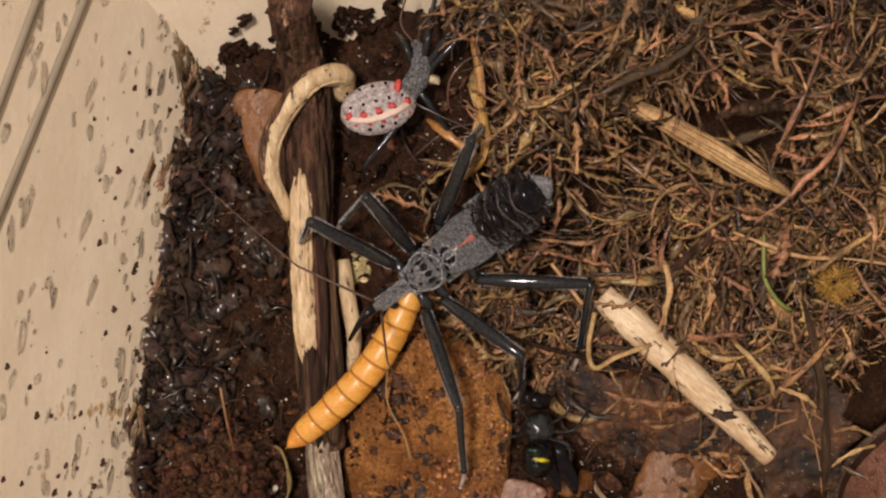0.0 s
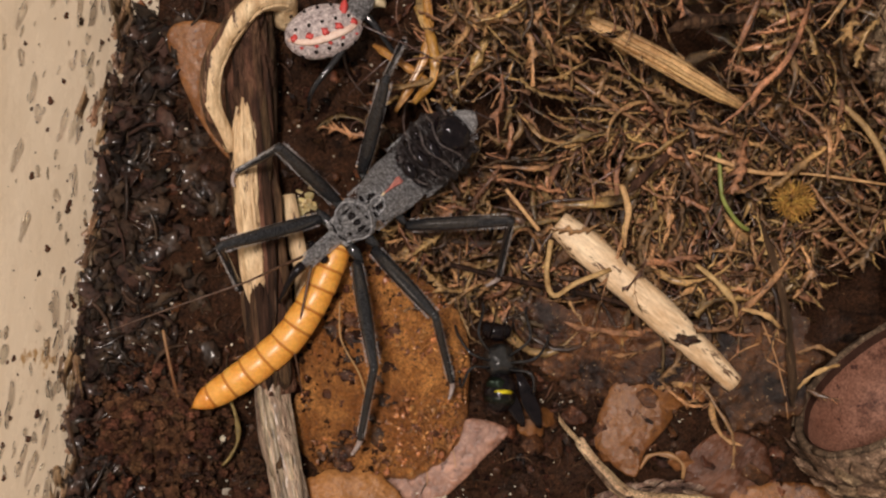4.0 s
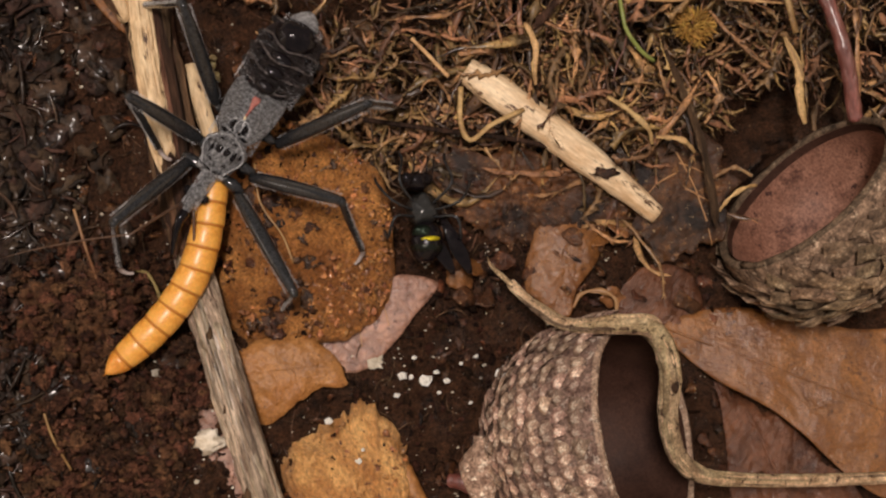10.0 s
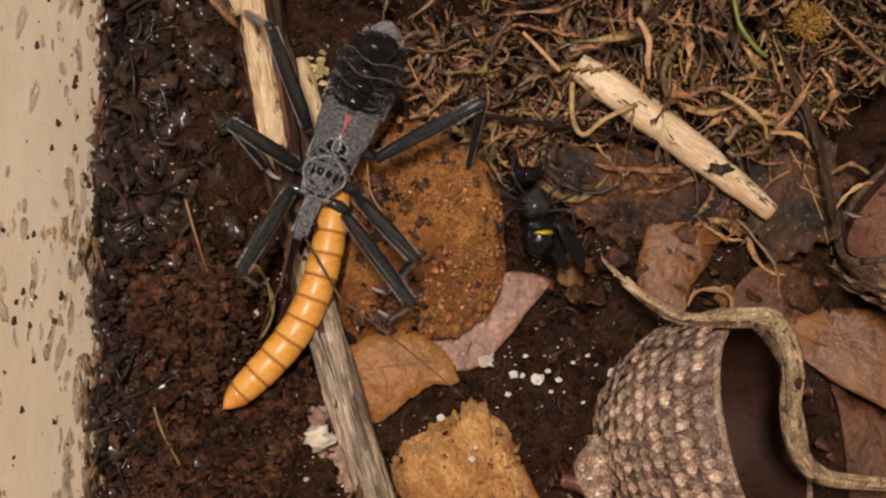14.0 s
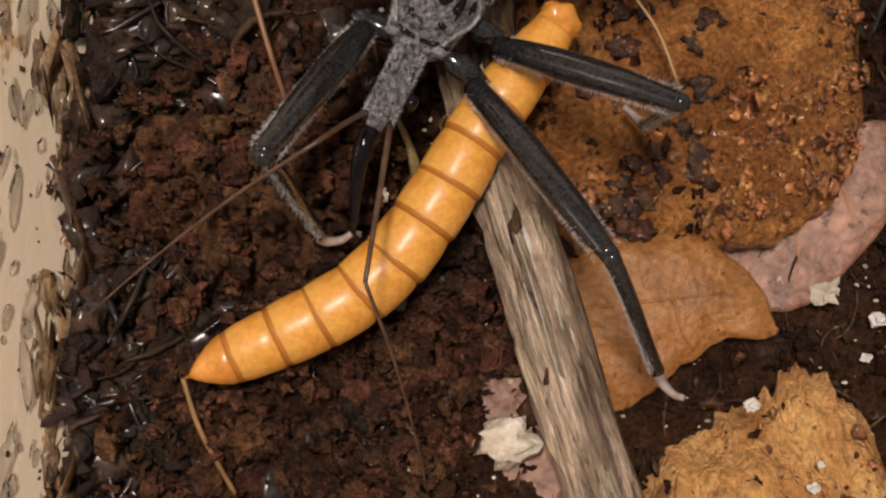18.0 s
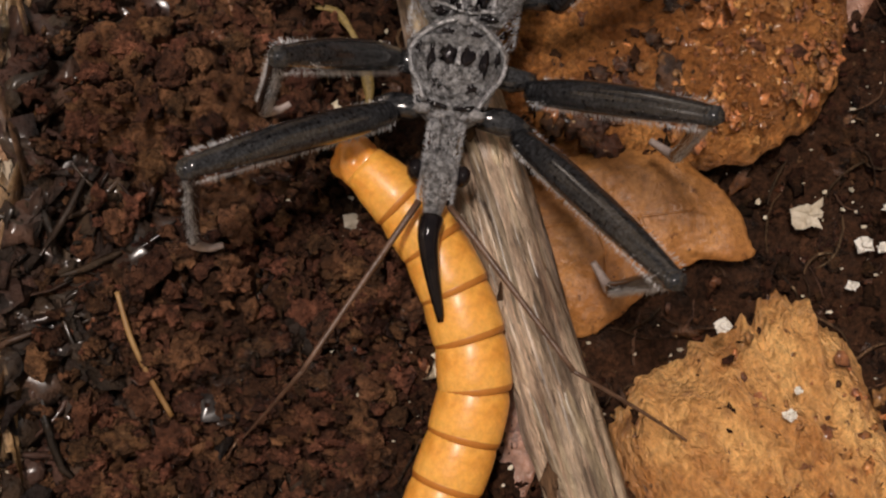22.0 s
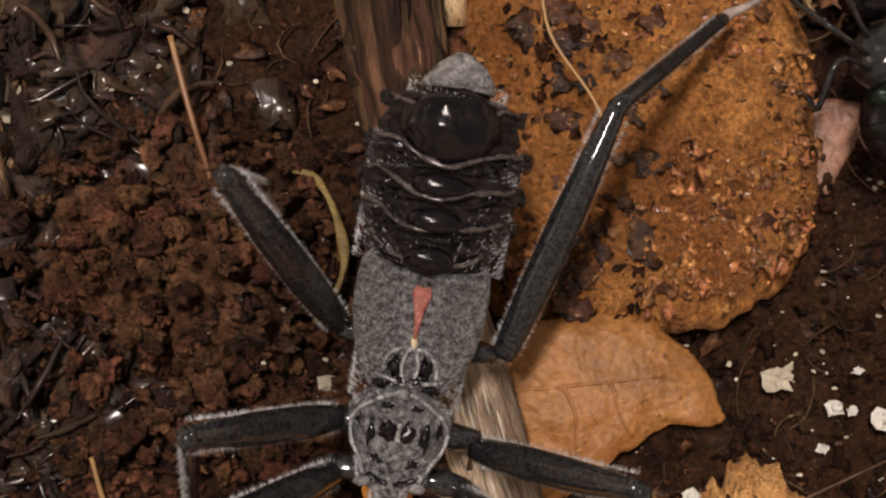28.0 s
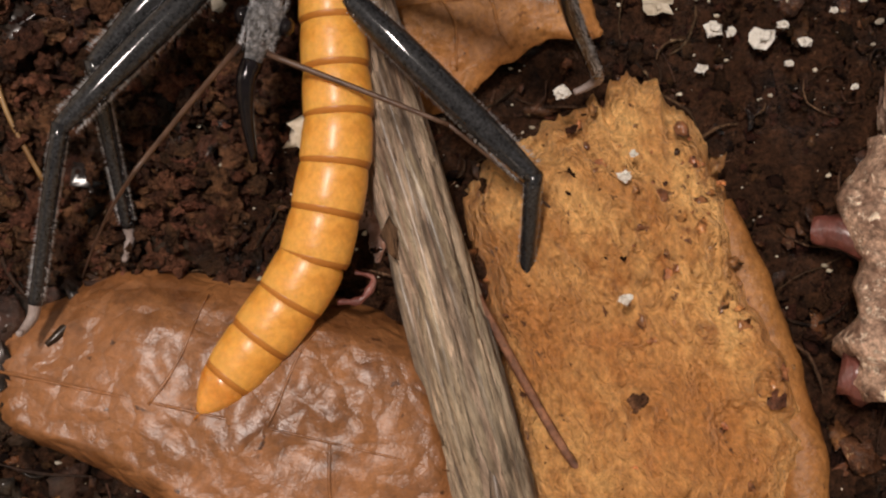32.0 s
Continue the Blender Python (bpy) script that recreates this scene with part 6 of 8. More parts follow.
def leg_pair(bug, name, l1, l2, seed, thick=1.0):
    """A thigh with its shin and foot; both point along their own y."""
    fm = part("femur", tube([(0, 0, 0), (0, l1 * 0.3, 0.022), (0, l1 * 0.7, 0.022), (0, l1, 0)], lambda u: thick * (0.040 + 0.026 * math.sin(math.pi * min(1, u * 0.9 + 0.12))), 30, 16, flat=0.85, wob=0.03, seed=seed), M["leg_black"], bug)
    part("hairs", hairs(l1, 0.066 * thick, 1000, 0.023, seed), M["fuzz"], fm)
    tb = part("tibia", tube([(0, -0.02, 0), (0, l2 * 0.3, 0.01), (0, l2 * 0.75, 0.0), (0, l2 * 0.9, 0)], lambda u: thick * (0.040 - 0.010 * u + 0.012 * max(0, u - 0.6)), 12, 8, groove=0.08), M["leg_black"], fm)
    v, f = hairs(l2 * 0.9, 0.036 * thick, 1000, 0.020, seed + 1)
    foot = tube([(0, l2 * 0.86, 0), (0, l2 * 0.96, 0.0), (0.01, l2 * 1.0, 0.02), (0.02, l2 * 1.03, 0.07), (0.02, l2 * 1.02, 0.12)], lambda u: 0.030 - 0.016 * u, 10, 6)
    k = len(tb.data.vertices)
    tb.data.materials.append(M["tarsus"])
    me = mesh_from("tibia", list([tuple(q.co / C) for q in tb.data.vertices]) + list(foot[0]) + list(v),
                   [tuple(p.vertices) for p in tb.data.polygons] + [tuple(i + k for i in q) for q in foot[1]] + [tuple(i + k + len(foot[0]) for i in q) for q in f], M["leg_black"])
    me.materials.append(M["tarsus"])
    me.materials.append(M["fuzz"])
    a, b = len(tb.data.polygons), len(foot[1])
    for i, p in enumerate(me.polygons):
        p.material_index = 0 if i < a else 1 if i < a + b else 2
    tb.data = me
    return fm, tb


def build_bug():
    bug = empty("assassin_bug", 0, 0, 0)
    part("head", loft([(0.02, 0.072, 0.07, 0.0, 0), (-0.04, 0.058, 0.058, 0.0, 0), (-0.09, 0.048, 0.050, 0.0, 0), (-0.13, 0.049, 0.052, 0.002, 0), (-0.165, 0.066, 0.066, 0.006, 0), (-0.20, 0.078, 0.074, 0.009, 0), (-0.235, 0.074, 0.070, 0.008, 0), (-0.28, 0.053, 0.052, 0.002, 0), (-0.33, 0.042, 0.042, -0.005, 0), (-0.38, 0.032, 0.032, -0.012, 0), (-0.42, 0.02, 0.02, -0.02, 0)], 20, 0.08), M["cuticle"], bug)
    for s in (-1, 1):
        part("eye", blob(s * 0.088, -0.21, 0.0, 0.032, 0.042, 0.045, 2.0, 0.05, 10, 8), M["glossy_black"], bug, "bulging glossy black eye")
    part("beak", tube([(0, -0.38, 0.0), (0, -0.46, 0.01), (0.035, -0.58, -0.03), (0.10, -0.735, -0.12)], lambda u: 0.046 - 0.030 * u ** 1.4, 16, 10), M["glossy_black"], bug, "curved black piercing beak")
    part("pronotum", loft([(-0.02, 0.085, 0.065, 0.0, 0), (0.0, 0.108, 0.085, 0.0, 0), (0.03, 0.100, 0.088, 0.0, 0), (0.07, 0.122, 0.10, 0.0, 0), (0.12, 0.155, 0.12, 0.0, 0), (0.22, 0.19, 0.13, 0.0, 0), (0.27, 0.188, 0.13, 0.0, 0), (0.32, 0.15, 0.125, 0.0, 0), (0.37, 0.08, 0.10, 0, 0)], 24, 0.09, 1.0, 0.95), M["cuticle"], bug)
    top = lambda x, y: 0.004 + 0.13 * math.sqrt(max(0.05, 1 - (x / 0.195) ** 2)) * (0.62 + 0.38 * min(1, max(y, 0) / 0.16))
    for s in (-1, 1):
        part("collar_spine", blob(s * 0.10, 0.005, 0.07, 0.036, 0.022, 0.022, s + 3, 0.25, 7, 5), M["grey_tip"], bug)
        part("collar_pit", tube([(s * 0.012, 0.012, 0.098), (s * 0.05, 0.02, 0.09), (s * 0.085, 0.035, 0.07)], 0.010, 10, 6), M["glossy_black"], bug)
        for k, line in enumerate((((0.02, 0.345), (0.09, 0.31), (0.155, 0.262), (0.18, 0.215)), ((0.18, 0.215), (0.165, 0.15), (0.13, 0.09), (0.10, 0.03)), ((0.004, 0.235), (0.002, 0.20), (0.006, 0.165)))):
            part("ridge", tube([(s * x, y, top(x, y) + 0.004) for x, y in line], 0.0085 if k < 2 else 0.006, 16, 6, wob=0.6, seed=k + s), M["ridge_grey"], bug, "pale downy ridge")
        for k, line in enumerate((((0.0, 0.50), (0.045, 0.50), (0.09, 0.46), (0.10, 0.40)), ((0.01, 0.37), (0.06, 0.385), (0.12, 0.40), (0.165, 0.44)), ((0.012, 0.38), (0.03, 0.43), (0.02, 0.48), (0.0, 0.52)), ((0.17, 0.42), (0.19, 0.50), (0.20, 0.58)))):
            part("ridge", tube([(s * x, y, 0.128 - 1.2 * x * x) for x, y in line], 0.0075, 14, 6, wob=0.6, seed=k + s * 2), M["ridge_grey"], bug, "pale downy ridge")
        part("pit", blob(s * 0.034, 0.205, 0.127, 0.027, 0.034, 0.010, s + 8, 0.5, 14, 7, 2.0), M["glossy_black"], bug, "glossy black hollow")
        part("pit", blob(s * 0.097, 0.195, 0.113, 0.014, 0.044, 0.010, s + 9, 0.5, 14, 7, 2.0), M["glossy_black"], bug, "glossy black hollow")
        for x, y, z, a, b in ((0.062, 0.095, 0.100, 0.022, 0.014), (0.142, 0.225, 0.088, 0.014, 0.022), (0.055, 0.435, 0.126, 0.020, 0.030), (0.125, 0.46, 0.110, 0.018, 0.026), (0.030, 0.385, 0.126, 0.018, 0.014), (0.095, 0.365, 0.112, 0.028, 0.014), (0.05, 0.29, 0.122, 0.022, 0.012)):
            part("pit", blob(s * x, y, z, a, b, 0.010, s * 2 + x * 90, 0.7, 14, 7, 2.2), M["glossy_black"], bug, "glossy black hollow")
        part("wing_pad", loft([(0.35, 0.035, 0.03, 0.07, s * 0.10), (0.42, 0.075, 0.050, 0.072, s * 0.115), (0.52, 0.092, 0.056, 0.078, s * 0.130), (0.62, 0.100, 0.053, 0.085, s * 0.140), (0.72, 0.098, 0.045, 0.09, s * 0.148), (0.80, 0.075, 0.03, 0.095, s * 0.16), (0.85, 0.03, 0.012, 0.095, s * 0.17)], 20, 0.08, s), M["pad"], bug, "grey furry wing pad")
    part("thorax", loft([(0.30, 0.12, 0.11, -0.01, 0), (0.36, 0.135, 0.12, -0.01, 0), (0.42, 0.165, 0.128, -0.01, 0), (0.56, 0.19, 0.125, 0.0, 0), (0.72, 0.20, 0.12, 0.02, 0), (0.80, 0.20, 0.11, 0.03, 0)], 20, 0.08, 4.0), M["cuticle"], bug)
    part("red_mark", loft([(0.54, 0.008, 0.012, 0.128, 0), (0.60, 0.012, 0.012, 0.134, 0), (0.65, 0.022, 0.010, 0.140, 0), (0.705, 0.034, 0.010, 0.142, 0), (0.73, 0.026, 0.005, 0.142, 0)], 12, 0.35), M["red_mark"], bug, "dull red stripe")
    part("cream_mark", blob(0, 0.53, 0.128, 0.014, 0.03, 0.010, 3.0, 0.3, 8, 5), M["cream"], bug)
    part("cream_mark", blob(0.0, 0.335, 0.128, 0.03, 0.024, 0.012, 5.0, 0.5, 8, 5), M["grey_tip"], bug)
    prof = [(0.78, 0.20, 0.12), (0.90, 0.245, 0.14), (1.02, 0.268, 0.15), (1.14, 0.270, 0.155), (1.26, 0.250, 0.15), (1.40, 0.19, 0.13), (1.50, 0.115, 0.09)]
    lift = lambda y: 0.02 + 0.22 * ((y - 0.78) / 0.8) ** 1.3 if y > 0.78 else 0.02
    for i in range(5):
        (y0, w0, h0), (y1, w1, h1) = prof[i], prof[i + 1]
        ym = (y0 + y1) / 2
        part("abdomen_segment", loft([(y0 - 0.01, w0 * 0.92, h0 * 0.92, lift(y0), 0), (y0 + 0.02, w0 + 0.012, h0 + 0.008, lift(y0), 0), (ym, (w0 + w1) / 2 + 0.015, (h0 + h1) / 2 + 0.012, lift(ym), 0), (y1 - 0.012, w1 + 0.016, h1 + 0.014, lift(y1), 0), (y1 + 0.012, w1 * 0.92, h1 * 0.9, lift(y1), 0)], 24, 0.07, i * 2.0), M["abdomen"], bug)
        wr = (w0 + w1) / 2 + 0.012
        part("seam", tube([(wr * math.cos(a), y1 - 0.008 - 0.085 * math.sin(a) ** 3 + 0.012 * math.sin(a * 5 + i), lift(y1) + (h1 + 0.017) * math.sin(a)) for a in [0.15 + 2.84 * k / 12 for k in range(13)]], 0.0085, 44, 6, wob=1.6, seed=i * 3.0), M["ridge_brown"], bug, "brown wavy ridge")
        part("groove", tube([((wr + 0.004) * math.cos(a), ym - 0.055 * math.sin(a) ** 3 + 0.010 * math.sin(a * 7 + i), lift(ym) + ((h0 + h1) / 2 + 0.014) * math.sin(a)) for a in [0.3 + 2.54 * k / 12 for k in range(13)]], 0.0055, 36, 5, wob=1.6, seed=i * 5.0), M["abdomen"], bug)
        for s in (-1, 1):
            part("wart", blob(s * wr * 0.62, ym, lift(ym) + h1 * 0.82, 0.036, 0.026, 0.014, i + s, 0.8, 11, 7, 2.2), M["glossy_black"], bug)
            part("side_spine", blob(s * (wr + 0.008), y1 - 0.03, lift(y1), 0.026, 0.03, 0.02, i * 3 + s, 0.5, 7, 5), M["abdomen"], bug)
    for y, w in ((0.83, 0.055), (0.965, 0.062), (1.09, 0.066)):
        part("back_plate", blob(0, y, lift(y) + 0.165, w * 1.6, 0.048, 0.040, y, 0.06, 24, 14), M["glossy_black"], bug, "shiny black oval plate")
    part("back_plate", blob(0, 1.31, lift(1.31) + 0.11, 0.178, 0.145, 0.095, 1.0, 0.06, 40, 22, 2.4), M["glossy_black"], bug, "large shiny black plate")
    part("tail", loft([(1.43, 0.135, 0.07, lift(1.42) + 0.06, 0), (1.47, 0.125, 0.07, lift(1.48) + 0.05, 0), (1.52, 0.085, 0.05, lift(1.52) + 0.04, 0), (1.56, 0.03, 0.03, lift(1.55) + 0.02, 0)], 18, 0.3), M["grey_tip"], bug, "grey powdery tail tip")
    q = random.Random(77)
    v, f = [], []
    for i in range(6500):
        y = q.uniform(-0.34, 1.45)
        w = 0.062 if y < 0 else 0.12 + 0.2 * y if y < 0.3 else 0.20 if y < 0.8 else 0.27 if y < 1.25 else 0.17
        zt = 0.075 if y < -0.02 else 0.125 if y < 0.8 else 0.155 + lift(y)
        a = q.choice((0.0, 3.14)) + q.gauss(0, 0.45) if q.random() < 0.6 else q.uniform(-0.2, 3.34)
        p = Vector((w * math.cos(a), y, (lift(y) if y > 0.8 else 0) + (zt - (lift(y) if y > 0.8 else 0)) * math.sin(a)))
        d = Vector((math.cos(a) * 0.8, q.uniform(0.2, 0.9), math.sin(a))).normalized()
        side = d.cross(Vector((0, 0.3, 1))).normalized() * 0.0010
        k = len(v)
        v += [p + side, p - side, p + d.cross(side), p + d * q.uniform(0.010, 0.024)]
        f += [(k, k + 1, k + 3), (k + 1, k + 2, k + 3), (k + 2, k, k + 3)]
    part("hairs", (v, f), M["fuzz"], bug)
    for ob in bug.children:
        ob.data.transform(Matrix.Scale(1.07, 4))
    limbs = {}
    for n, (nm, l1, l2) in enumerate((("LF", 1.0, 0.85), ("LM", 0.9, 0.85), ("LH", 1.05, 1.0), ("RF", 1.08, 0.85), ("RM", 0.95, 0.85), ("RH", 1.08, 1.0))):
        limbs[nm] = leg_pair(bug, nm, l1, l2, n * 5)
        x, y = (0.20 if nm[0] == "R" else -0.16), {"F": 0.03, "M": 0.22, "H": 0.56}[nm[1]]
        part("coxa", blob(x, y, -0.05, 0.15, 0.055, 0.05, n * 1.0, 0.15, 9, 6), M["leg_black"], bug)
    for nm in ("LA", "RA"):
        fl = part("antenna", tube([(0, 0, 0), (0, 0.4, 0.012), (0, 0.8, 0)], lambda u: 0.014 - 0.004 * u, 10, 6), M["antenna"], bug, "long thin brown antenna")
        tip = part("antenna_tip", tube([(0, 0, 0), (0, 0.45, 0.02), (0.01, 0.95, 0.01), (0.02, 1.35, -0.02)], lambda u: 0.009 - 0.005 * u, 12, 5), M["antenna"], fl)
        limbs[nm] = (fl, tip)
    tagged(bug, "black assassin bug nymph with grey hair, long legs and shiny plates", "assassin bug")
    return bug, limbs


def build_worm():
    worm = empty("mealworm", 0, 0, 0)
    segs = []
    d = 0.205
    girth = [0.104, 0.128, 0.138, 0.144, 0.148, 0.150, 0.150, 0.149, 0.146, 0.138, 0.118]
    for i in range(11):
        r, r2 = girth[i], girth[min(i + 1, 10)]
        if i < 10:
            body = loft([(-0.016, r * 0.90, r * 0.86, 0, 0), (0.004, r * 0.955, r * 0.92, 0, 0), (0.030, r * 0.995, r * 0.965, 0, 0), (d * 0.35, (r * 0.65 + r2 * 0.35) * 1.018, (r * 0.65 + r2 * 0.35) * 0.985, 0, 0), (d * 0.7, (r + r2 * 2) / 3 * 1.025, (r + r2 * 2) / 3 * 0.99, 0, 0), (d - 0.020, r2 * 1.02, r2 * 0.985, 0, 0), (d, r2 * 0.965, r2 * 0.935, 0, 0)], 28)
        else:
            body = loft([(-0.012, r * 0.98, r * 0.93, 0, 0), (0.04, r * 0.94, r * 0.88, 0, 0), (0.09, r * 0.76, r * 0.70, 0, 0), (0.14, r * 0.50, r * 0.46, 0.01, 0), (0.175, r * 0.27, r * 0.27, 0.018, 0), (0.195, r * 0.10, r * 0.10, 0.025, 0)], 24)
        s = part("segment" if i < 10 else "tail_cone", body, M["worm"] if i < 10 else M["worm_tail"], worm)
        if i < 10:
            part("band", loft([(d - 0.024, r2 * 1.012, r2 * 0.979, 0, 0), (d - 0.014, r2 * 1.011, r2 * 0.979, 0, 0), (d + 0.010, r2 * 0.968, r2 * 0.939, 0, 0)], 28), M["worm_band"], s, "darker brown band")
        else:
            part("tail_hook", tube([(0, 0.18, 0.02), (0, 0.205, 0.035), (0, 0.22, 0.06)], lambda u: 0.012 - 0.010 * u, 6, 6), M["worm_band"], s, "tiny brown tail hook")
        segs.append(s)
    part("head", blob(0, -0.045, -0.02, 0.104, 0.100, 0.084, 4.0, 0.17, 28, 18, 1.5), M["worm_tail"], segs[0], "orange larval head")
    tagged(worm, "glossy amber mealworm with brown bands, held by the bug", "mealworm")
    return worm, segs


def build_fly():
    fly = empty("fly", 1.09, 0.62, 0.38, 0)
    part("thorax", blob(0, 0.08, 0, 0.145, 0.16, 0.12, 1.0, 0.12, 18, 12), M["fly_black"], fly)
    part("abdomen", blob(0.03, -0.22, 0.02, 0.160, 0.20, 0.137, 2.0, 0.03, 18, 12), M["glossy_black"], fly, "glossy dark abdomen")
    part("olive_sheen", blob(-0.02, -0.14, 0.11, 0.10, 0.06, 0.045, 3.0, 0.15, 16, 10), M["teal"], fly, "dark olive shining patch")
    part("gold_glint", blob(0.05, -0.21, 0.138, 0.085, 0.03, 0.026, 2.0, 0.2, 16, 10), M["gold"], fly, "gold-green shining patch")
    part("bronze_patch", blob(0.07, -0.255, 0.118, 0.07, 0.045, 0.024, 6.0, 0.25, 16, 10), M["bronze"], fly, "brownish gold patch")
    part("tail_band", loft([(-0.33, 0.125, 0.112, 0.022, 0.03), (-0.31, 0.142, 0.125, 0.022, 0.03), (-0.27, 0.160, 0.138, 0.022, 0.03), (-0.26, 0.158, 0.136, 0.022, 0.03)], 22), M["green_metal"], fly)
    part("head", blob(-0.06, 0.34, 0.0, 0.13, 0.09, 0.1, 3.0, 0.08, 12, 8), M["glossy_black"], fly)
    for s in (-1, 1):
        part("eye", blob(-0.06 + s * 0.09, 0.36, 0.02, 0.06, 0.07, 0.07, 4.0, 0.05, 10, 7), M["glossy_black"], fly)
        part("wing", loft([(0.0, 0.03, 0.008, 0.06, 0.09 + s * 0.09), (-0.15, 0.07, 0.010, 0.06, 0.16 + s * 0.09), (-0.32, 0.085, 0.012, 0.03, 0.25 + s * 0.09), (-0.46, 0.05, 0.010, 0.0, 0.33 + s * 0.08), (-0.52, 0.02, 0.006, -0.02, 0.36 + s * 0.08)], 12, 0.4), M["glossy_black"], fly, "crumpled dark wing")
        for k, (x1, y1, x2, y2) in enumerate(((0.24, 0.3, 0.2, 0.52), (0.30, 0.12, 0.42, 0.28), (0.28, -0.02, 0.34, -0.2))):
            part("leg", tube([(s * 0.08, 0.12 - 0.06 * k, 0.06), (s * x1, y1, 0.22), (s * x2, y2, 0.10), (s * x2 * 1.05, y2 + 0.08, 0.02)], 0.015, 12, 5), M["leg_black"], fly)
    for x in (-0.12, 0.0, 0.06):
        part("bristle", tube([(x, 0.30, 0.1), (x + 0.01, 0.42, 0.2), (x + 0.03, 0.55, 0.16)], 0.008, 8, 5), M["glossy_black"], fly)
    tagged(fly, "dead black fly with a metallic green abdomen in the litter", "fly")


def build_nymph():
    n = empty("assassin_bug", -0.52, 3.88, 0.62)
    ca, sa = math.cos(0.385), math.sin(0.385)

    def on(u, v, up=0.0):
        """A point on the swollen back: u along it, v across."""
        return (-0.33 + u * ca - v * sa, -0.32 + u * sa + v * ca, 0.04 + up + 0.17 * math.sqrt(max(0.02, 1 - (u / 0.37) ** 2 - (v / 0.25) ** 2)))
    bv, bf = blob(0, 0, 0, 0.37, 0.25, 0.17, 1.3, 0.03, 30, 18)
    part("abdomen", ([(-0.33 + x * ca - y * sa, -0.32 + x * sa + y * ca, 0.04 + z) for x, y, z in bv], bf), M["pink"], n, "swollen pale pinkish grey abdomen")
    part("cream_band", tube([on(-0.34, -0.005), on(-0.22, -0.075), on(-0.08, -0.10), on(0.1, -0.09), on(0.24, -0.06), on(0.33, -0.02)], lambda u: 0.036 * math.sin(math.pi * (0.12 + 0.76 * u)) + 0.006, 22, 8, flat=0.55), M["pale_cream"], n, "cream band along the flank")
    for k, (u, v) in enumerate(((-0.28, -0.02), (-0.14, -0.045), (0.0, -0.05), (0.135, -0.03), (0.28, -0.02))):
        part("red_patch", blob(*on(u, v, 0.005), 0.036, 0.034, 0.016, k * 1.7, 0.5, 10, 6), M["bright_red"], n, "red patch")
        part("red_patch", blob(*on(u * 0.92 + 0.02, v - 0.10, 0.0), 0.02, 0.018, 0.012, k * 2.7, 0.5, 9, 6), M["bright_red"], n)
        for w in (0.05, 0.20, -0.19):
            uu = -0.25 + 0.125 * k
            if abs(uu) < 0.3 * math.sqrt(max(0, 1 - (w / 0.25) ** 2)) + 0.09:
                part("wart", blob(*on(uu, w, 0.008), 0.017, 0.017, 0.022, k + w, 0.3, 8, 6), M["glossy_black"], n)
    part("waist_mark", blob(*on(0.23, 0.12, 0.0), 0.035, 0.085, 0.03, 6.0, 0.3, 12, 7), M["bright_red"], n, "red patch")
    part("thorax", tube([(-0.12, -0.20, 0.02), (-0.02, -0.05, 0.05), (0.02, 0.08, 0.06), (0.0, 0.2, 0.05)], lambda u: 0.12 - 0.03 * u, 14, 12, wob=0.15), M["cuticle"], n)
    part("head", tube([(0.0, 0.18, 0.05), (-0.02, 0.27, 0.05), (-0.06, 0.36, 0.03)], lambda u: 0.075 - 0.03 * u, 8, 10, wob=0.15), M["cuticle"], n)
    for s in (-1, 1):
        part("eye", blob(-0.02 + s * 0.07, 0.27, 0.06, 0.028, 0.03, 0.03, 1.0, 0.1, 8, 6), M["glossy_black"], n)
    for pts in (((0.02, 0.12, 0), (0.06, 0.4, 0.15), (0.06, 0.67, 0.0), (0.08, 0.95, -0.2)), ((0.05, 0.1, 0.0), (0.2, 0.35, 0.15), (0.34, 0.57, 0.15), (0.30, 0.29, -0.15)),
                ((0.06, 0.04, 0.0), (0.25, 0.3, 0.1), (0.48, 0.52, 0.1), (0.87, 0.33, -0.1)), ((0.0, -0.1, 0.0), (-0.15, -0.5, 0.05), (-0.37, -0.86, 0.0), (-0.40, -1.01, -0.35)),
                ((0.02, -0.1, 0.0), (0.15, -0.22, 0.0), (0.27, -0.35, -0.05), (0.53, -0.59, -0.2)), ((-0.04, 0.1, 0.02), (-0.12, 0.25, 0.1), (-0.2, 0.36, 0.05), (-0.27, 0.44, -0.1))):
        part("leg", tube(pts, lambda u: 0.042 - 0.022 * u, 18, 7), M["leg_black"], n)
    for s in (-1, 1):
        part("antenna", tube([(-0.05 + s * 0.03, 0.34, 0.06), (-0.12 + s * 0.1, 0.5, 0.12), (0.0 + s * 0.2, 0.8, 0.05)], 0.010, 10, 5), M["antenna"], n)
    part("shed_scrap", blob(0.13, 0.02, -0.02, 0.10, 0.05, 0.04, 7.0, 0.4, 8, 6), M["cream"], n)
    tagged(n, "smaller assassin bug nymph with a pink and red abdomen", "assassin bug")


bug, limbs = build_bug()
worm, segments = build_worm()
build_fly()
build_nymph()


# ---- how things move ----
def limb(base, x, y, z):
    """A pose at base (centimetres) whose y points along the given way, its z as upright as can be."""
    d = Vector((x, y, z)).normalized()
    up = Vector((0, 0, 1)) - d * d.z
    up.normalize()
    return Matrix.Translation(Vector(base) * C) @ Matrix((d.cross(up), d, up)).transposed().to_4x4()


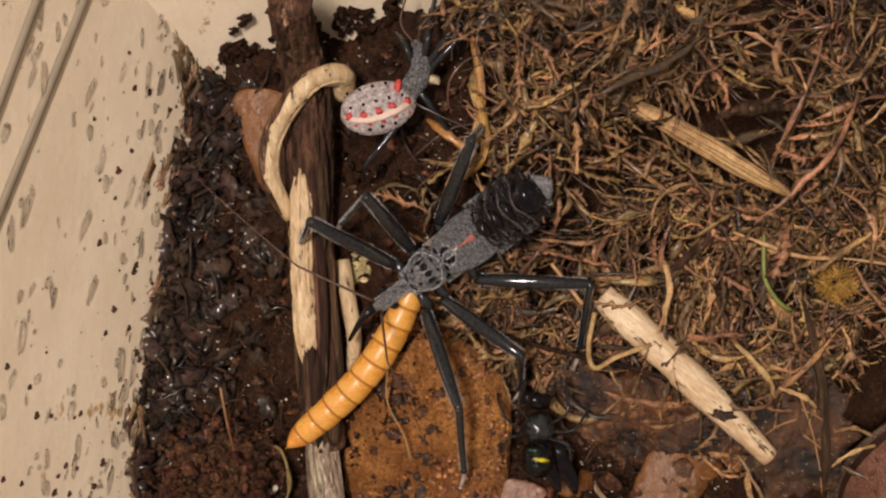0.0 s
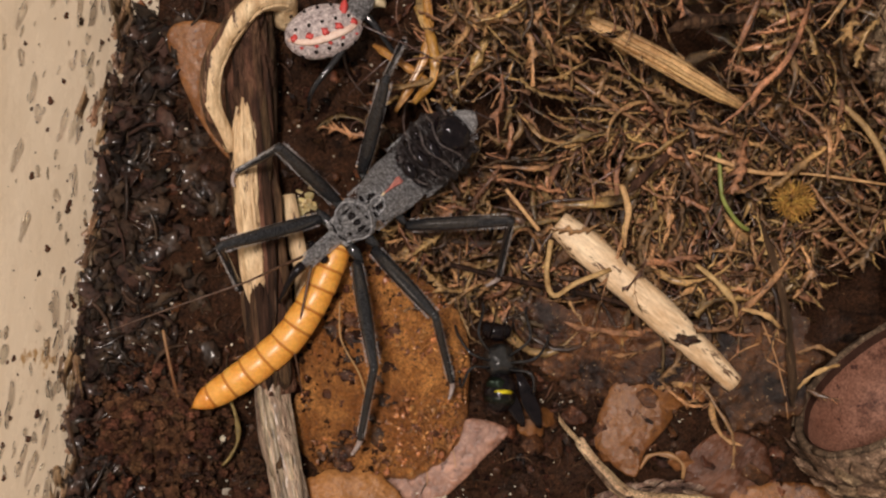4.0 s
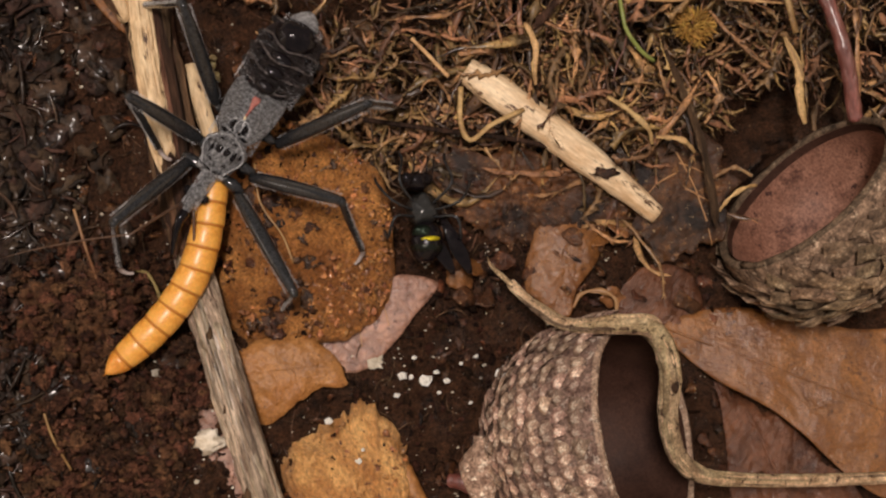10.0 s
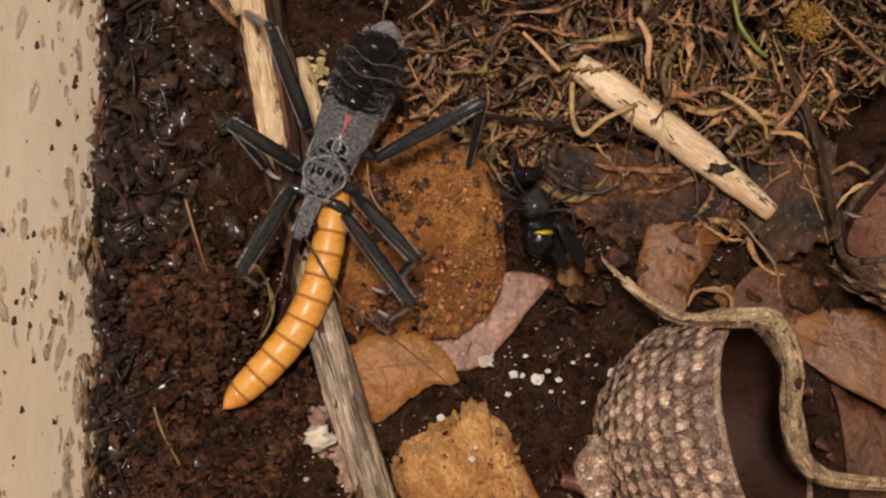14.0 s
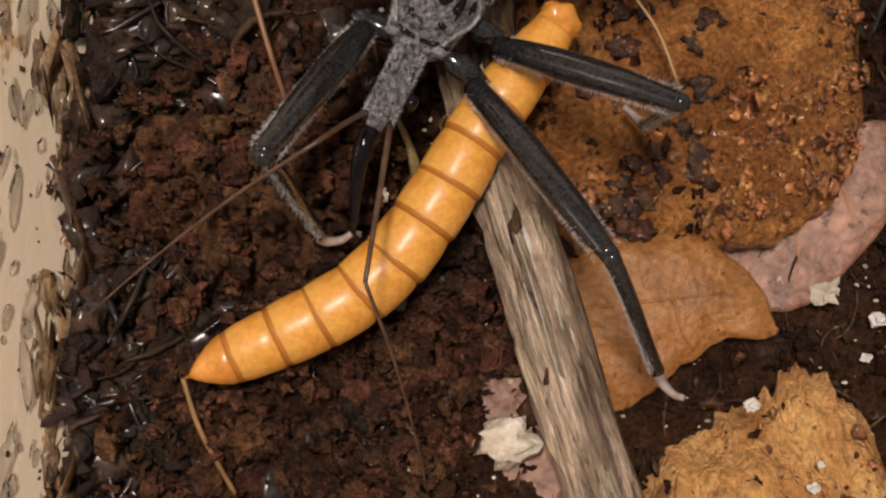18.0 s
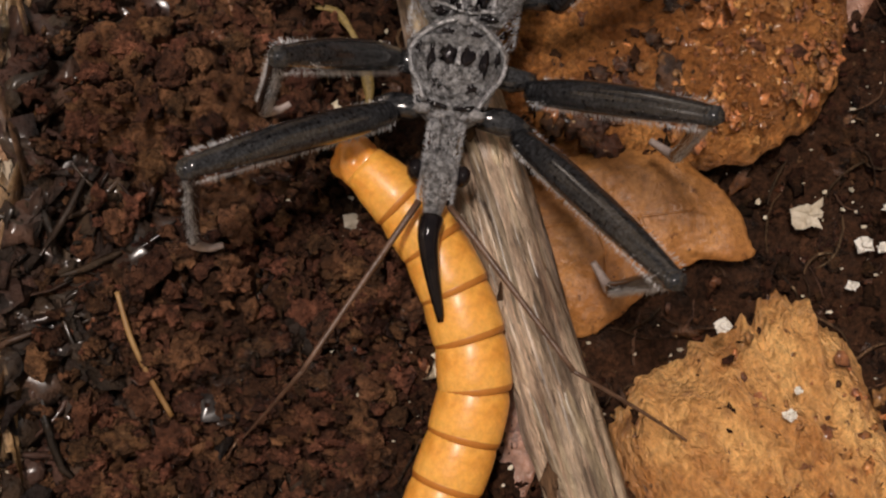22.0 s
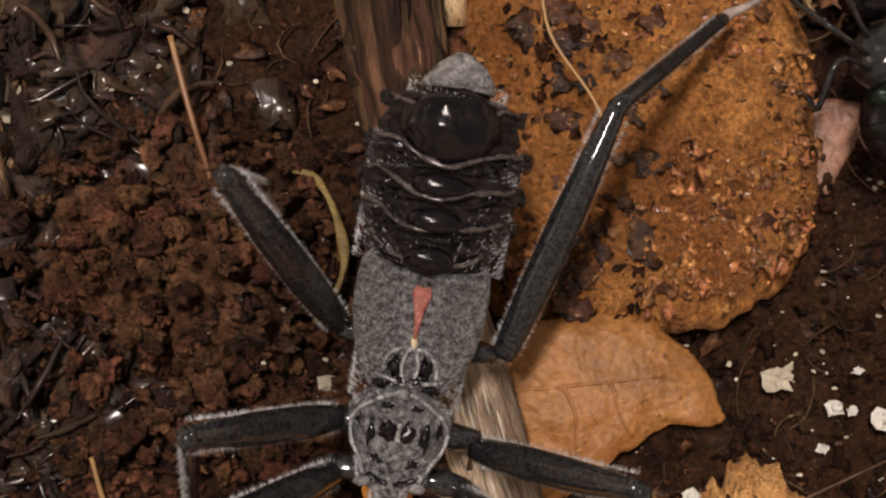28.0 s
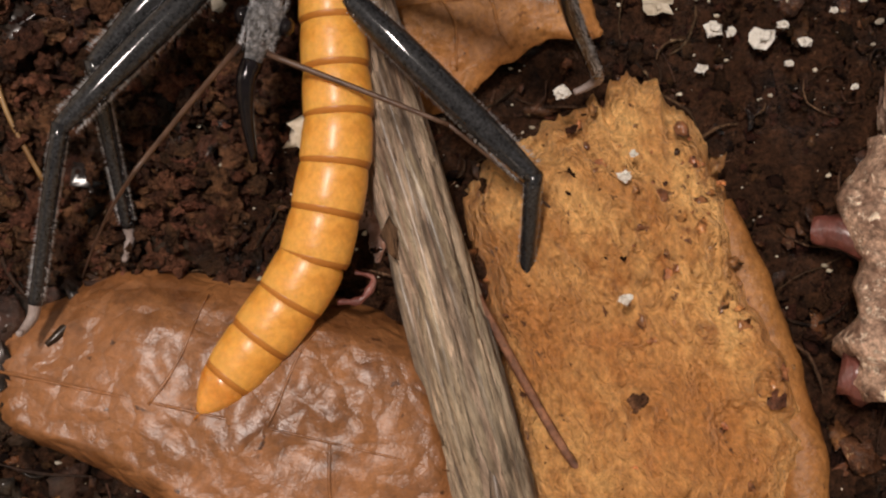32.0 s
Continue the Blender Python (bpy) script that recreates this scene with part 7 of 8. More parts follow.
# seconds, whether the tail is what is held in place, then five places from the front to the tail on the plan
SPINES = [
    (0, True, -0.33, 1.78, -0.46, 1.37, -0.68, 0.95, -0.97, 0.58, -1.33, 0.17),
    (1, True, -0.49, 1.66, -0.57, 1.30, -0.80, 0.86, -1.14, 0.46, -1.57, 0.05),
    (2, True, -0.53, 1.60, -0.65, 1.20, -0.90, 0.76, -1.25, 0.36, -1.66, 0.07),
    (5, True, -0.54, 1.35, -0.68, 0.94, -0.90, 0.52, -1.29, 0.15, -1.71, -0.19),
    (6, True, -0.62, 1.17, -0.66, 0.82, -0.86, 0.34, -1.22, -0.06, -1.70, -0.43),
    (7, True, -0.64, 1.13, -0.69, 0.78, -0.89, 0.30, -1.22, -0.11, -1.68, -0.48),
    (8, True, -0.70, 1.01, -0.75, 0.64, -0.95, 0.20, -1.27, -0.18, -1.73, -0.57),
    (9, True, -0.73, 0.88, -0.80, 0.50, -0.89, 0.09, -1.13, -0.32, -1.56, -0.80),
    (10, True, -0.82, 0.85, -0.88, 0.47, -1.00, 0.07, -1.27, -0.33, -1.76, -0.79),
    (11, True, -0.84, 0.76, -0.90, 0.38, -1.04, -0.05, -1.34, -0.48, -1.79, -0.89),
    (12, True, -0.83, 0.70, -0.90, 0.34, -1.09, -0.17, -1.38, -0.54, -1.85, -0.93),
    (13, True, -0.79, 0.59, -0.86, 0.20, -1.01, -0.25, -1.28, -0.65, -1.71, -1.10),
    (16, True, -0.71, 0.46, -0.83, 0.03, -1.02, -0.37, -1.28, -0.69, -1.86, -1.14),
    (17, True, -0.77, 0.43, -0.97, -0.04, -1.21, -0.45, -1.59, -0.79, -2.13, -1.12),
    (18, True, -0.76, 0.31, -1.00, -0.02, -1.23, -0.41, -1.55, -0.77, -2.26, -1.12),
    (19, False, -0.91, 0.09, -0.94, -0.20, -1.06, -0.62, -1.26, -0.97, -1.89, -1.38),
    (20, False, -0.82, -0.15, -0.82, -0.46, -0.89, -0.82, -1.01, -1.15, -1.29, -1.45),
    (21, False, -1.15, -0.56, -0.94, -0.68, -0.88, -1.03, -0.86, -1.30, -0.98, -1.66),
    (22, False, -1.27, -0.63, -1.04, -0.86, -0.88, -1.17, -0.81, -1.51, -0.92, -1.89),
    (23, False, -1.24, -0.76, -1.07, -0.87, -0.95, -1.17, -0.92, -1.49, -1.00, -1.81),
    (24, False, -1.29, -0.71, -1.11, -0.92, -1.04, -1.20, -1.05, -1.55, -1.11, -1.78),
    (25, False, -1.21, -1.05, -1.12, -1.21, -1.09, -1.41, -1.10, -1.64, -1.19, -1.87),
    (28, False, -1.04, -1.31, -1.01, -1.53, -1.03, -1.75, -1.13, -2.04, -1.30, -2.27),
    (29, False, -0.78, -1.36, -0.71, -1.63, -0.70, -1.86, -0.74, -2.16, -0.92, -2.58),
    (30, False, -0.79, -1.33, -0.75, -1.63, -0.76, -2.02, -0.78, -2.32, -1.22, -2.93),
    (31, True, -0.87, -1.23, -0.83, -1.60, -0.84, -1.94, -0.95, -2.28, -1.36, -2.93),
    (32, True, -0.77, -1.09, -0.74, -1.42, -0.78, -1.77, -0.88, -2.08, -1.30, -2.65),
]


def spine(row, n=11, step=0.205):
    """Points at even steps along the larva's curve, from the front."""
    t, from_tail, *xy = row
    pts = [Vector((xy[2 * k], xy[2 * k + 1], z)) for k, z in enumerate((0.46, 0.44, 0.40, 0.34, 0.26))]
    path = smooth_path(pts, 200)
    if from_tail:
        path.reverse()
    path += [path[-1] + (path[-1] - path[-8]) * (k / 7) for k in range(1, 400)]
    out, need, run = [path[0]], step, 0.0
    for p, q in zip(path, path[1:]):
        run += (q - p).length
        if run >= need:
            out.append(q)
            need += step
        if len(out) > n:
            break
    for p in out:
        p.z = max(p.z, 0.2)
    return out[::-1] if from_tail else out


def worm_motion():
    lines = [(r[0], spine(r)) for r in SPINES]
    walk(worm, [(t, pose(p[0].x * C, p[0].y * C, p[0].z * C)) for t, p in lines])
    for k, s in enumerate(segments):
        walk(s, [(t, limb(p[k] - p[0], *(p[k + 1] - p[k]))) for t, p in lines])


def motions():
    worm_motion()
    lying, pushed = pose(0.55 * C, -0.30 * C, 0.02 * C), pose(0.50 * C, 0.12 * C, -0.06 * C, 0, 0, 10)
    walk(pink_leaf, [(0, lying), (21.2, lying), (21.9, pushed), (32, pushed)])
    walk(bug, [
        (0, pose(-0.00349, 0.01932, 0.00620, 0, 0, -46.3)),
        (1, pose(-0.00525, 0.01854, 0.00620, 0, 0, -45.3)),
        (2, pose(-0.00541, 0.01773, 0.00620, 0, 0, -42.9)),
        (5, pose(-0.00544, 0.01542, 0.00620, 0, 0, -42.8)),
        (6, pose(-0.00692, 0.01356, 0.00620, 0, 0, -35.9)),
        (7, pose(-0.00733, 0.01343, 0.00620, 0, 0, -34.0)),
        (8, pose(-0.00790, 0.01131, 0.00620, 0, 0, -31.1)),
        (9, pose(-0.00786, 0.00987, 0.00620, 0, 0, -31.9)),
        (10, pose(-0.00852, 0.00966, 0.00620, 0, 0, -32.2)),
        (11, pose(-0.00925, 0.00885, 0.00620, 0, 0, -30.7)),
        (12, pose(-0.00974, 0.00831, 0.00620, 0, 0, -29.8)),
        (13, pose(-0.00923, 0.00731, 0.00620, 0, 0, -23.9)),
        (16, pose(-0.00988, 0.00521, 0.00620, 0, 0, -22.0)),
        (17, pose(-0.01133, 0.00372, 0.00620, 0, 0, -22.7)),
        (18, pose(-0.01320, 0.00270, 0.00620, 0, 0, -25.5)),
        (19, pose(-0.01126, 0.00153, 0.00620, 0, 0, -18.5)),
        (20, pose(-0.01009, -0.00118, 0.00620, 0, 0, -11.4)),
        (21, pose(-0.00963, -0.00308, 0.00620, 0, 0, -10.4)),
        (22, pose(-0.00953, -0.00454, 0.00620, 0, 0, -8.4)),
        (23, pose(-0.01027, -0.00579, 0.00620, 0, 0, -14.9)),
        (24, pose(-0.01124, -0.00712, 0.00620, 0, 0, -12.6)),
        (25, pose(-0.01204, -0.00924, 0.00620, 0, 0, -10.0)),
        (28, pose(-0.01050, -0.01215, 0.00620, 10, 0, -8.1)),
        (29, pose(-0.00937, -0.01283, 0.00620, 14, 0, -5.8)),
        (30, pose(-0.00929, -0.01291, 0.00620, 16, 0, -13.9)),
        (31, pose(-0.01055, -0.01078, 0.00620, 10, 0, -15.0)),
        (32, pose(-0.00995, -0.00812, 0.00620, 6, 0, -15.0)),
    ])
    walk(limbs['LF'][0], [(0, limb((-0.22, 0, -0.05), -0.79, -0.38, 0.48)), (1, limb((-0.22, 0, -0.05), -0.75, -0.59, 0.31)), (2, limb((-0.22, 0, -0.05), -0.27, -0.93, 0.24)), (5, limb((-0.22, 0, -0.05), -0.41, -0.81, 0.42)), (6, limb((-0.22, 0, -0.05), -0.21, -0.86, 0.47)), (7, limb((-0.22, 0, -0.05), -0.06, -0.89, 0.45)), (8, limb((-0.22, 0, -0.05), -0.54, -0.62, 0.57)), (9, limb((-0.22, 0, -0.05), -0.55, -0.70, 0.47)), (10, limb((-0.22, 0, -0.05), -0.20, -0.86, 0.48)), (11, limb((-0.22, 0, -0.05), -0.16, -0.80, 0.58)), (12, limb((-0.22, 0, -0.05), -0.12, -0.83, 0.55)), (13, limb((-0.22, 0, -0.05), -0.12, -0.91, 0.40)), (16, limb((-0.22, 0, -0.05), -0.02, -0.84, 0.54)), (17, limb((-0.22, 0, -0.05), -0.16, -0.80, 0.58)), (18, limb((-0.22, 0, -0.05), -0.09, -0.79, 0.60)), (19, limb((-0.22, 0, -0.05), -0.22, -0.74, 0.63)), (20, limb((-0.22, 0, -0.05), -0.47, -0.58, 0.66)), (21, limb((-0.22, 0, -0.05), -0.48, -0.51, 0.72)), (22, limb((-0.22, 0, -0.05), -0.68, -0.48, 0.56)), (23, limb((-0.22, 0, -0.05), -0.29, -0.88, 0.37)), (24, limb((-0.22, 0, -0.05), -0.23, -0.85, 0.47)), (25, limb((-0.22, 0, -0.05), -0.25, -0.70, 0.66)), (28, limb((-0.22, 0, -0.05), -0.43, -0.17, 0.89)), (29, limb((-0.22, 0, -0.05), -0.63, -0.18, 0.75)), (30, limb((-0.22, 0, -0.05), -0.56, -0.25, 0.79)), (31, limb((-0.22, 0, -0.05), -0.45, -0.64, 0.62)), (32, limb((-0.22, 0, -0.05), -0.45, -0.89, 0.10))])
    walk(limbs['LF'][1], [(0, limb((0, 1.00, 0), -0.36, -0.41, -0.84)), (1, limb((0, 1.00, 0), -0.59, 0.06, -0.80)), (2, limb((0, 1.00, 0), -0.41, -0.20, -0.89)), (5, limb((0, 1.00, 0), -0.52, -0.36, -0.77)), (6, limb((0, 1.00, 0), -0.27, -0.18, -0.94)), (7, limb((0, 1.00, 0), -0.09, -0.39, -0.92)), (8, limb((0, 1.00, 0), -0.36, -0.84, -0.41)), (9, limb((0, 1.00, 0), -0.41, -0.72, -0.56)), (10, limb((0, 1.00, 0), -0.29, -0.23, -0.93)), (11, limb((0, 1.00, 0), -0.25, -0.31, -0.92)), (12, limb((0, 1.00, 0), -0.38, -0.46, -0.81)), (13, limb((0, 1.00, 0), -0.25, -0.45, -0.86)), (16, limb((0, 1.00, 0), -0.13, -0.57, -0.81)), (17, limb((0, 1.00, 0), -0.36, -0.59, -0.72)), (18, limb((0, 1.00, 0), -0.40, -0.50, -0.77)), (19, limb((0, 1.00, 0), -0.17, -0.58, -0.80)), (20, limb((0, 1.00, 0), -0.08, -0.75, -0.66)), (21, limb((0, 1.00, 0), -0.01, -0.80, -0.60)), (22, limb((0, 1.00, 0), -0.11, -0.44, -0.89)), (23, limb((0, 1.00, 0), -0.14, 0.21, -0.97)), (24, limb((0, 1.00, 0), -0.04, -0.13, -0.99)), (25, limb((0, 1.00, 0), -0.02, -0.33, -0.94)), (28, limb((0, 1.00, 0), -0.43, -0.63, -0.65)), (29, limb((0, 1.00, 0), -0.76, -0.16, -0.63)), (30, limb((0, 1.00, 0), -0.83, -0.10, -0.55)), (31, limb((0, 1.00, 0), -0.59, 0.19, -0.78)), (32, limb((0, 1.00, 0), -0.49, 0.79, -0.38))])
    walk(limbs['LM'][0], [(0, limb((-0.24, 0.22, -0.05), -0.71, -0.04, 0.70)), (1, limb((-0.24, 0.22, -0.05), -0.68, -0.18, 0.71)), (2, limb((-0.24, 0.22, -0.05), -0.68, -0.09, 0.73)), (5, limb((-0.24, 0.22, -0.05), -0.74, -0.14, 0.66)), (6, limb((-0.24, 0.22, -0.05), -0.67, 0.02, 0.75)), (7, limb((-0.24, 0.22, -0.05), -0.63, -0.01, 0.78)), (8, limb((-0.24, 0.22, -0.05), -0.68, -0.29, 0.68)), (9, limb((-0.24, 0.22, -0.05), -0.73, -0.13, 0.67)), (10, limb((-0.24, 0.22, -0.05), -0.71, -0.13, 0.69)), (11, limb((-0.24, 0.22, -0.05), -0.68, -0.03, 0.73)), (12, limb((-0.24, 0.22, -0.05), -0.64, -0.04, 0.77)), (13, limb((-0.24, 0.22, -0.05), -0.69, 0.09, 0.71)), (16, limb((-0.24, 0.22, -0.05), -0.63, -0.35, 0.69)), (17, limb((-0.24, 0.22, -0.05), -0.51, -0.22, 0.83)), (20, limb((-0.24, 0.22, -0.05), -0.44, 0.11, 0.89)), (21, limb((-0.24, 0.22, -0.05), -0.56, -0.26, 0.79)), (22, limb((-0.24, 0.22, -0.05), -0.44, -0.33, 0.84)), (23, limb((-0.24, 0.22, -0.05), -0.34, -0.31, 0.89)), (24, limb((-0.24, 0.22, -0.05), -0.30, -0.17, 0.94)), (25, limb((-0.24, 0.22, -0.05), -0.30, -0.00, 0.95)), (28, limb((-0.24, 0.22, -0.05), -0.54, -0.09, 0.84)), (29, limb((-0.24, 0.22, -0.05), -0.30, -0.40, 0.87)), (30, limb((-0.24, 0.22, -0.05), -0.22, -0.44, 0.87)), (31, limb((-0.24, 0.22, -0.05), -0.10, -0.80, 0.59)), (32, limb((-0.24, 0.22, -0.05), -0.44, -0.90, 0.03))])
    walk(limbs['LM'][1], [(0, limb((0, 0.90, 0), -0.47, -0.63, -0.62)), (1, limb((0, 0.90, 0), -0.62, -0.43, -0.66)), (2, limb((0, 0.90, 0), -0.62, -0.47, -0.63)), (5, limb((0, 0.90, 0), -0.29, -0.37, -0.88)), (6, limb((0, 0.90, 0), -0.15, -0.57, -0.81)), (7, limb((0, 0.90, 0), -0.07, -0.57, -0.82)), (8, limb((0, 0.90, 0), -0.27, -0.72, -0.64)), (9, limb((0, 0.90, 0), -0.29, -0.88, -0.38)), (10, limb((0, 0.90, 0), -0.26, -0.91, -0.32)), (11, limb((0, 0.90, 0), -0.18, -0.96, -0.23)), (12, limb((0, 0.90, 0), -0.13, -0.97, -0.19)), (13, limb((0, 0.90, 0), -0.11, -0.96, -0.27)), (16, limb((0, 0.90, 0), -0.26, -0.95, -0.17)), (17, limb((0, 0.90, 0), -0.11, -0.99, 0.02)), (20, limb((0, 0.90, 0), 0.18, -0.93, -0.31)), (21, limb((0, 0.90, 0), -0.20, -0.95, -0.23)), (22, limb((0, 0.90, 0), 0.08, -0.78, -0.62)), (23, limb((0, 0.90, 0), 0.08, -0.82, -0.56)), (24, limb((0, 0.90, 0), 0.10, -0.90, -0.41)), (25, limb((0, 0.90, 0), 0.14, -0.90, -0.42)), (28, limb((0, 0.90, 0), -0.47, -0.68, -0.56)), (29, limb((0, 0.90, 0), -0.36, -0.46, -0.81)), (30, limb((0, 0.90, 0), -0.33, -0.38, -0.87)), (31, limb((0, 0.90, 0), -0.05, -0.17, -0.98)), (32, limb((0, 0.90, 0), -0.62, 0.55, -0.55))])
    walk(limbs['LH'][0], [(0, limb((-0.3, 0.58, -0.05), -0.41, 0.67, 0.62)), (1, limb((-0.3, 0.58, -0.05), -0.33, 0.74, 0.58)), (2, limb((-0.3, 0.58, -0.05), -0.28, 0.71, 0.65)), (5, limb((-0.3, 0.58, -0.05), -0.49, 0.50, 0.71)), (6, limb((-0.3, 0.58, -0.05), -0.59, 0.44, 0.68)), (7, limb((-0.3, 0.58, -0.05), -0.63, 0.35, 0.69)), (8, limb((-0.3, 0.58, -0.05), -0.62, 0.45, 0.64)), (9, limb((-0.3, 0.58, -0.05), -0.67, 0.44, 0.60)), (10, limb((-0.3, 0.58, -0.05), -0.60, 0.41, 0.68)), (11, limb((-0.3, 0.58, -0.05), -0.61, 0.45, 0.66)), (12, limb((-0.3, 0.58, -0.05), -0.60, 0.46, 0.66)), (13, limb((-0.3, 0.58, -0.05), -0.58, 0.48, 0.65)), (24, limb((-0.3, 0.58, -0.05), -0.18, 0.09, 0.98)), (25, limb((-0.3, 0.58, -0.05), -0.44, 0.56, 0.70)), (28, limb((-0.3, 0.58, -0.05), -0.42, 0.44, 0.80)), (29, limb((-0.3, 0.58, -0.05), -0.33, 0.41, 0.85)), (32, limb((-0.3, 0.58, -0.05), 0.49, -0.20, 0.85))])
    walk(limbs['LH'][1], [(0, limb((0, 1.05, 0), 0.05, -0.34, -0.94)), (1, limb((0, 1.05, 0), 0.08, -0.18, -0.98)), (2, limb((0, 1.05, 0), 0.07, -0.16, -0.99)), (5, limb((0, 1.05, 0), 0.11, -0.16, -0.98)), (6, limb((0, 1.05, 0), -0.36, -0.36, -0.86)), (7, limb((0, 1.05, 0), -0.26, -0.35, -0.90)), (8, limb((0, 1.05, 0), -0.33, -0.42, -0.85)), (9, limb((0, 1.05, 0), -0.33, -0.35, -0.88)), (10, limb((0, 1.05, 0), -0.24, -0.36, -0.90)), (11, limb((0, 1.05, 0), -0.17, -0.27, -0.95)), (12, limb((0, 1.05, 0), -0.12, -0.31, -0.94)), (13, limb((0, 1.05, 0), -0.04, -0.22, -0.97)), (24, limb((0, 1.05, 0), 0.41, -0.82, -0.41)), (25, limb((0, 1.05, 0), 0.54, -0.48, -0.69)), (28, limb((0, 1.05, 0), 0.05, -0.80, -0.60)), (29, limb((0, 1.05, 0), -0.01, -0.87, -0.50)), (32, limb((0, 1.05, 0), -0.28, -0.82, -0.50))])
    walk(limbs['RF'][0], [(0, limb((0.3, -0.02, -0.05), 0.84, -0.25, 0.47)), (1, limb((0.3, -0.02, -0.05), 0.97, -0.19, 0.15)), (2, limb((0.3, -0.02, -0.05), 0.74, -0.22, 0.64)), (5, limb((0.3, -0.02, -0.05), 0.78, -0.55, 0.31)), (6, limb((0.3, -0.02, -0.05), 0.80, -0.54, 0.25)), (7, limb((0.3, -0.02, -0.05), 0.81, -0.57, 0.12)), (8, limb((0.3, -0.02, -0.05), 0.75, -0.53, 0.41)), (9, limb((0.3, -0.02, -0.05), 0.80, -0.48, 0.36)), (10, limb((0.3, -0.02, -0.05), 0.82, -0.48, 0.30)), (11, limb((0.3, -0.02, -0.05), 0.84, -0.42, 0.35)), (12, limb((0.3, -0.02, -0.05), 0.84, -0.44, 0.33)), (13, limb((0.3, -0.02, -0.05), 0.78, -0.50, 0.38)), (16, limb((0.3, -0.02, -0.05), 0.69, -0.57, 0.45)), (17, limb((0.3, -0.02, -0.05), 0.59, -0.59, 0.55)), (18, limb((0.3, -0.02, -0.05), 0.70, -0.48, 0.52)), (19, limb((0.3, -0.02, -0.05), 0.58, -0.61, 0.54)), (20, limb((0.3, -0.02, -0.05), 0.49, -0.57, 0.66)), (21, limb((0.3, -0.02, -0.05), 0.52, -0.55, 0.65)), (22, limb((0.3, -0.02, -0.05), 0.51, -0.55, 0.66)), (23, limb((0.3, -0.02, -0.05), 0.66, -0.42, 0.62)), (24, limb((0.3, -0.02, -0.05), 0.75, -0.38, 0.54)), (25, limb((0.3, -0.02, -0.05), 0.51, -0.35, 0.78)), (28, limb((0.3, -0.02, -0.05), 0.28, -0.01, 0.96)), (29, limb((0.3, -0.02, -0.05), 0.67, -0.17, 0.73)), (30, limb((0.3, -0.02, -0.05), 0.73, -0.07, 0.67)), (31, limb((0.3, -0.02, -0.05), 0.89, -0.31, 0.34)), (32, limb((0.3, -0.02, -0.05), 0.88, -0.47, -0.03))])
    walk(limbs['RF'][1], [(0, limb((0, 1.08, 0), 0.22, 0.47, -0.86)), (1, limb((0, 1.08, 0), 0.24, 0.65, -0.72)), (2, limb((0, 1.08, 0), 0.37, 0.65, -0.66)), (5, limb((0, 1.08, 0), 0.24, 0.42, -0.87)), (6, limb((0, 1.08, 0), 0.29, 0.13, -0.95)), (7, limb((0, 1.08, 0), 0.30, 0.28, -0.91)), (8, limb((0, 1.08, 0), 0.17, -0.14, -0.98)), (9, limb((0, 1.08, 0), 0.19, -0.29, -0.94)), (10, limb((0, 1.08, 0), 0.09, -0.25, -0.96)), (11, limb((0, 1.08, 0), 0.09, -0.31, -0.95)), (12, limb((0, 1.08, 0), 0.03, -0.29, -0.96)), (13, limb((0, 1.08, 0), 0.05, -0.42, -0.91)), (16, limb((0, 1.08, 0), 0.07, 0.06, -1.00)), (17, limb((0, 1.08, 0), -0.09, 0.24, -0.97)), (18, limb((0, 1.08, 0), -0.09, 0.20, -0.98)), (19, limb((0, 1.08, 0), -0.06, -0.19, -0.98)), (20, limb((0, 1.08, 0), 0.08, -0.51, -0.85)), (21, limb((0, 1.08, 0), 0.07, -0.68, -0.73)), (22, limb((0, 1.08, 0), 0.03, -0.76, -0.65)), (23, limb((0, 1.08, 0), -0.05, -0.81, -0.59)), (24, limb((0, 1.08, 0), -0.11, -0.58, -0.80)), (25, limb((0, 1.08, 0), -0.00, -0.63, -0.78)), (28, limb((0, 1.08, 0), 0.39, -0.79, -0.48)), (29, limb((0, 1.08, 0), 0.59, -0.41, -0.69)), (30, limb((0, 1.08, 0), 0.60, -0.43, -0.68)), (31, limb((0, 1.08, 0), 0.44, 0.00, -0.90)), (32, limb((0, 1.08, 0), 0.62, 0.56, -0.56))])
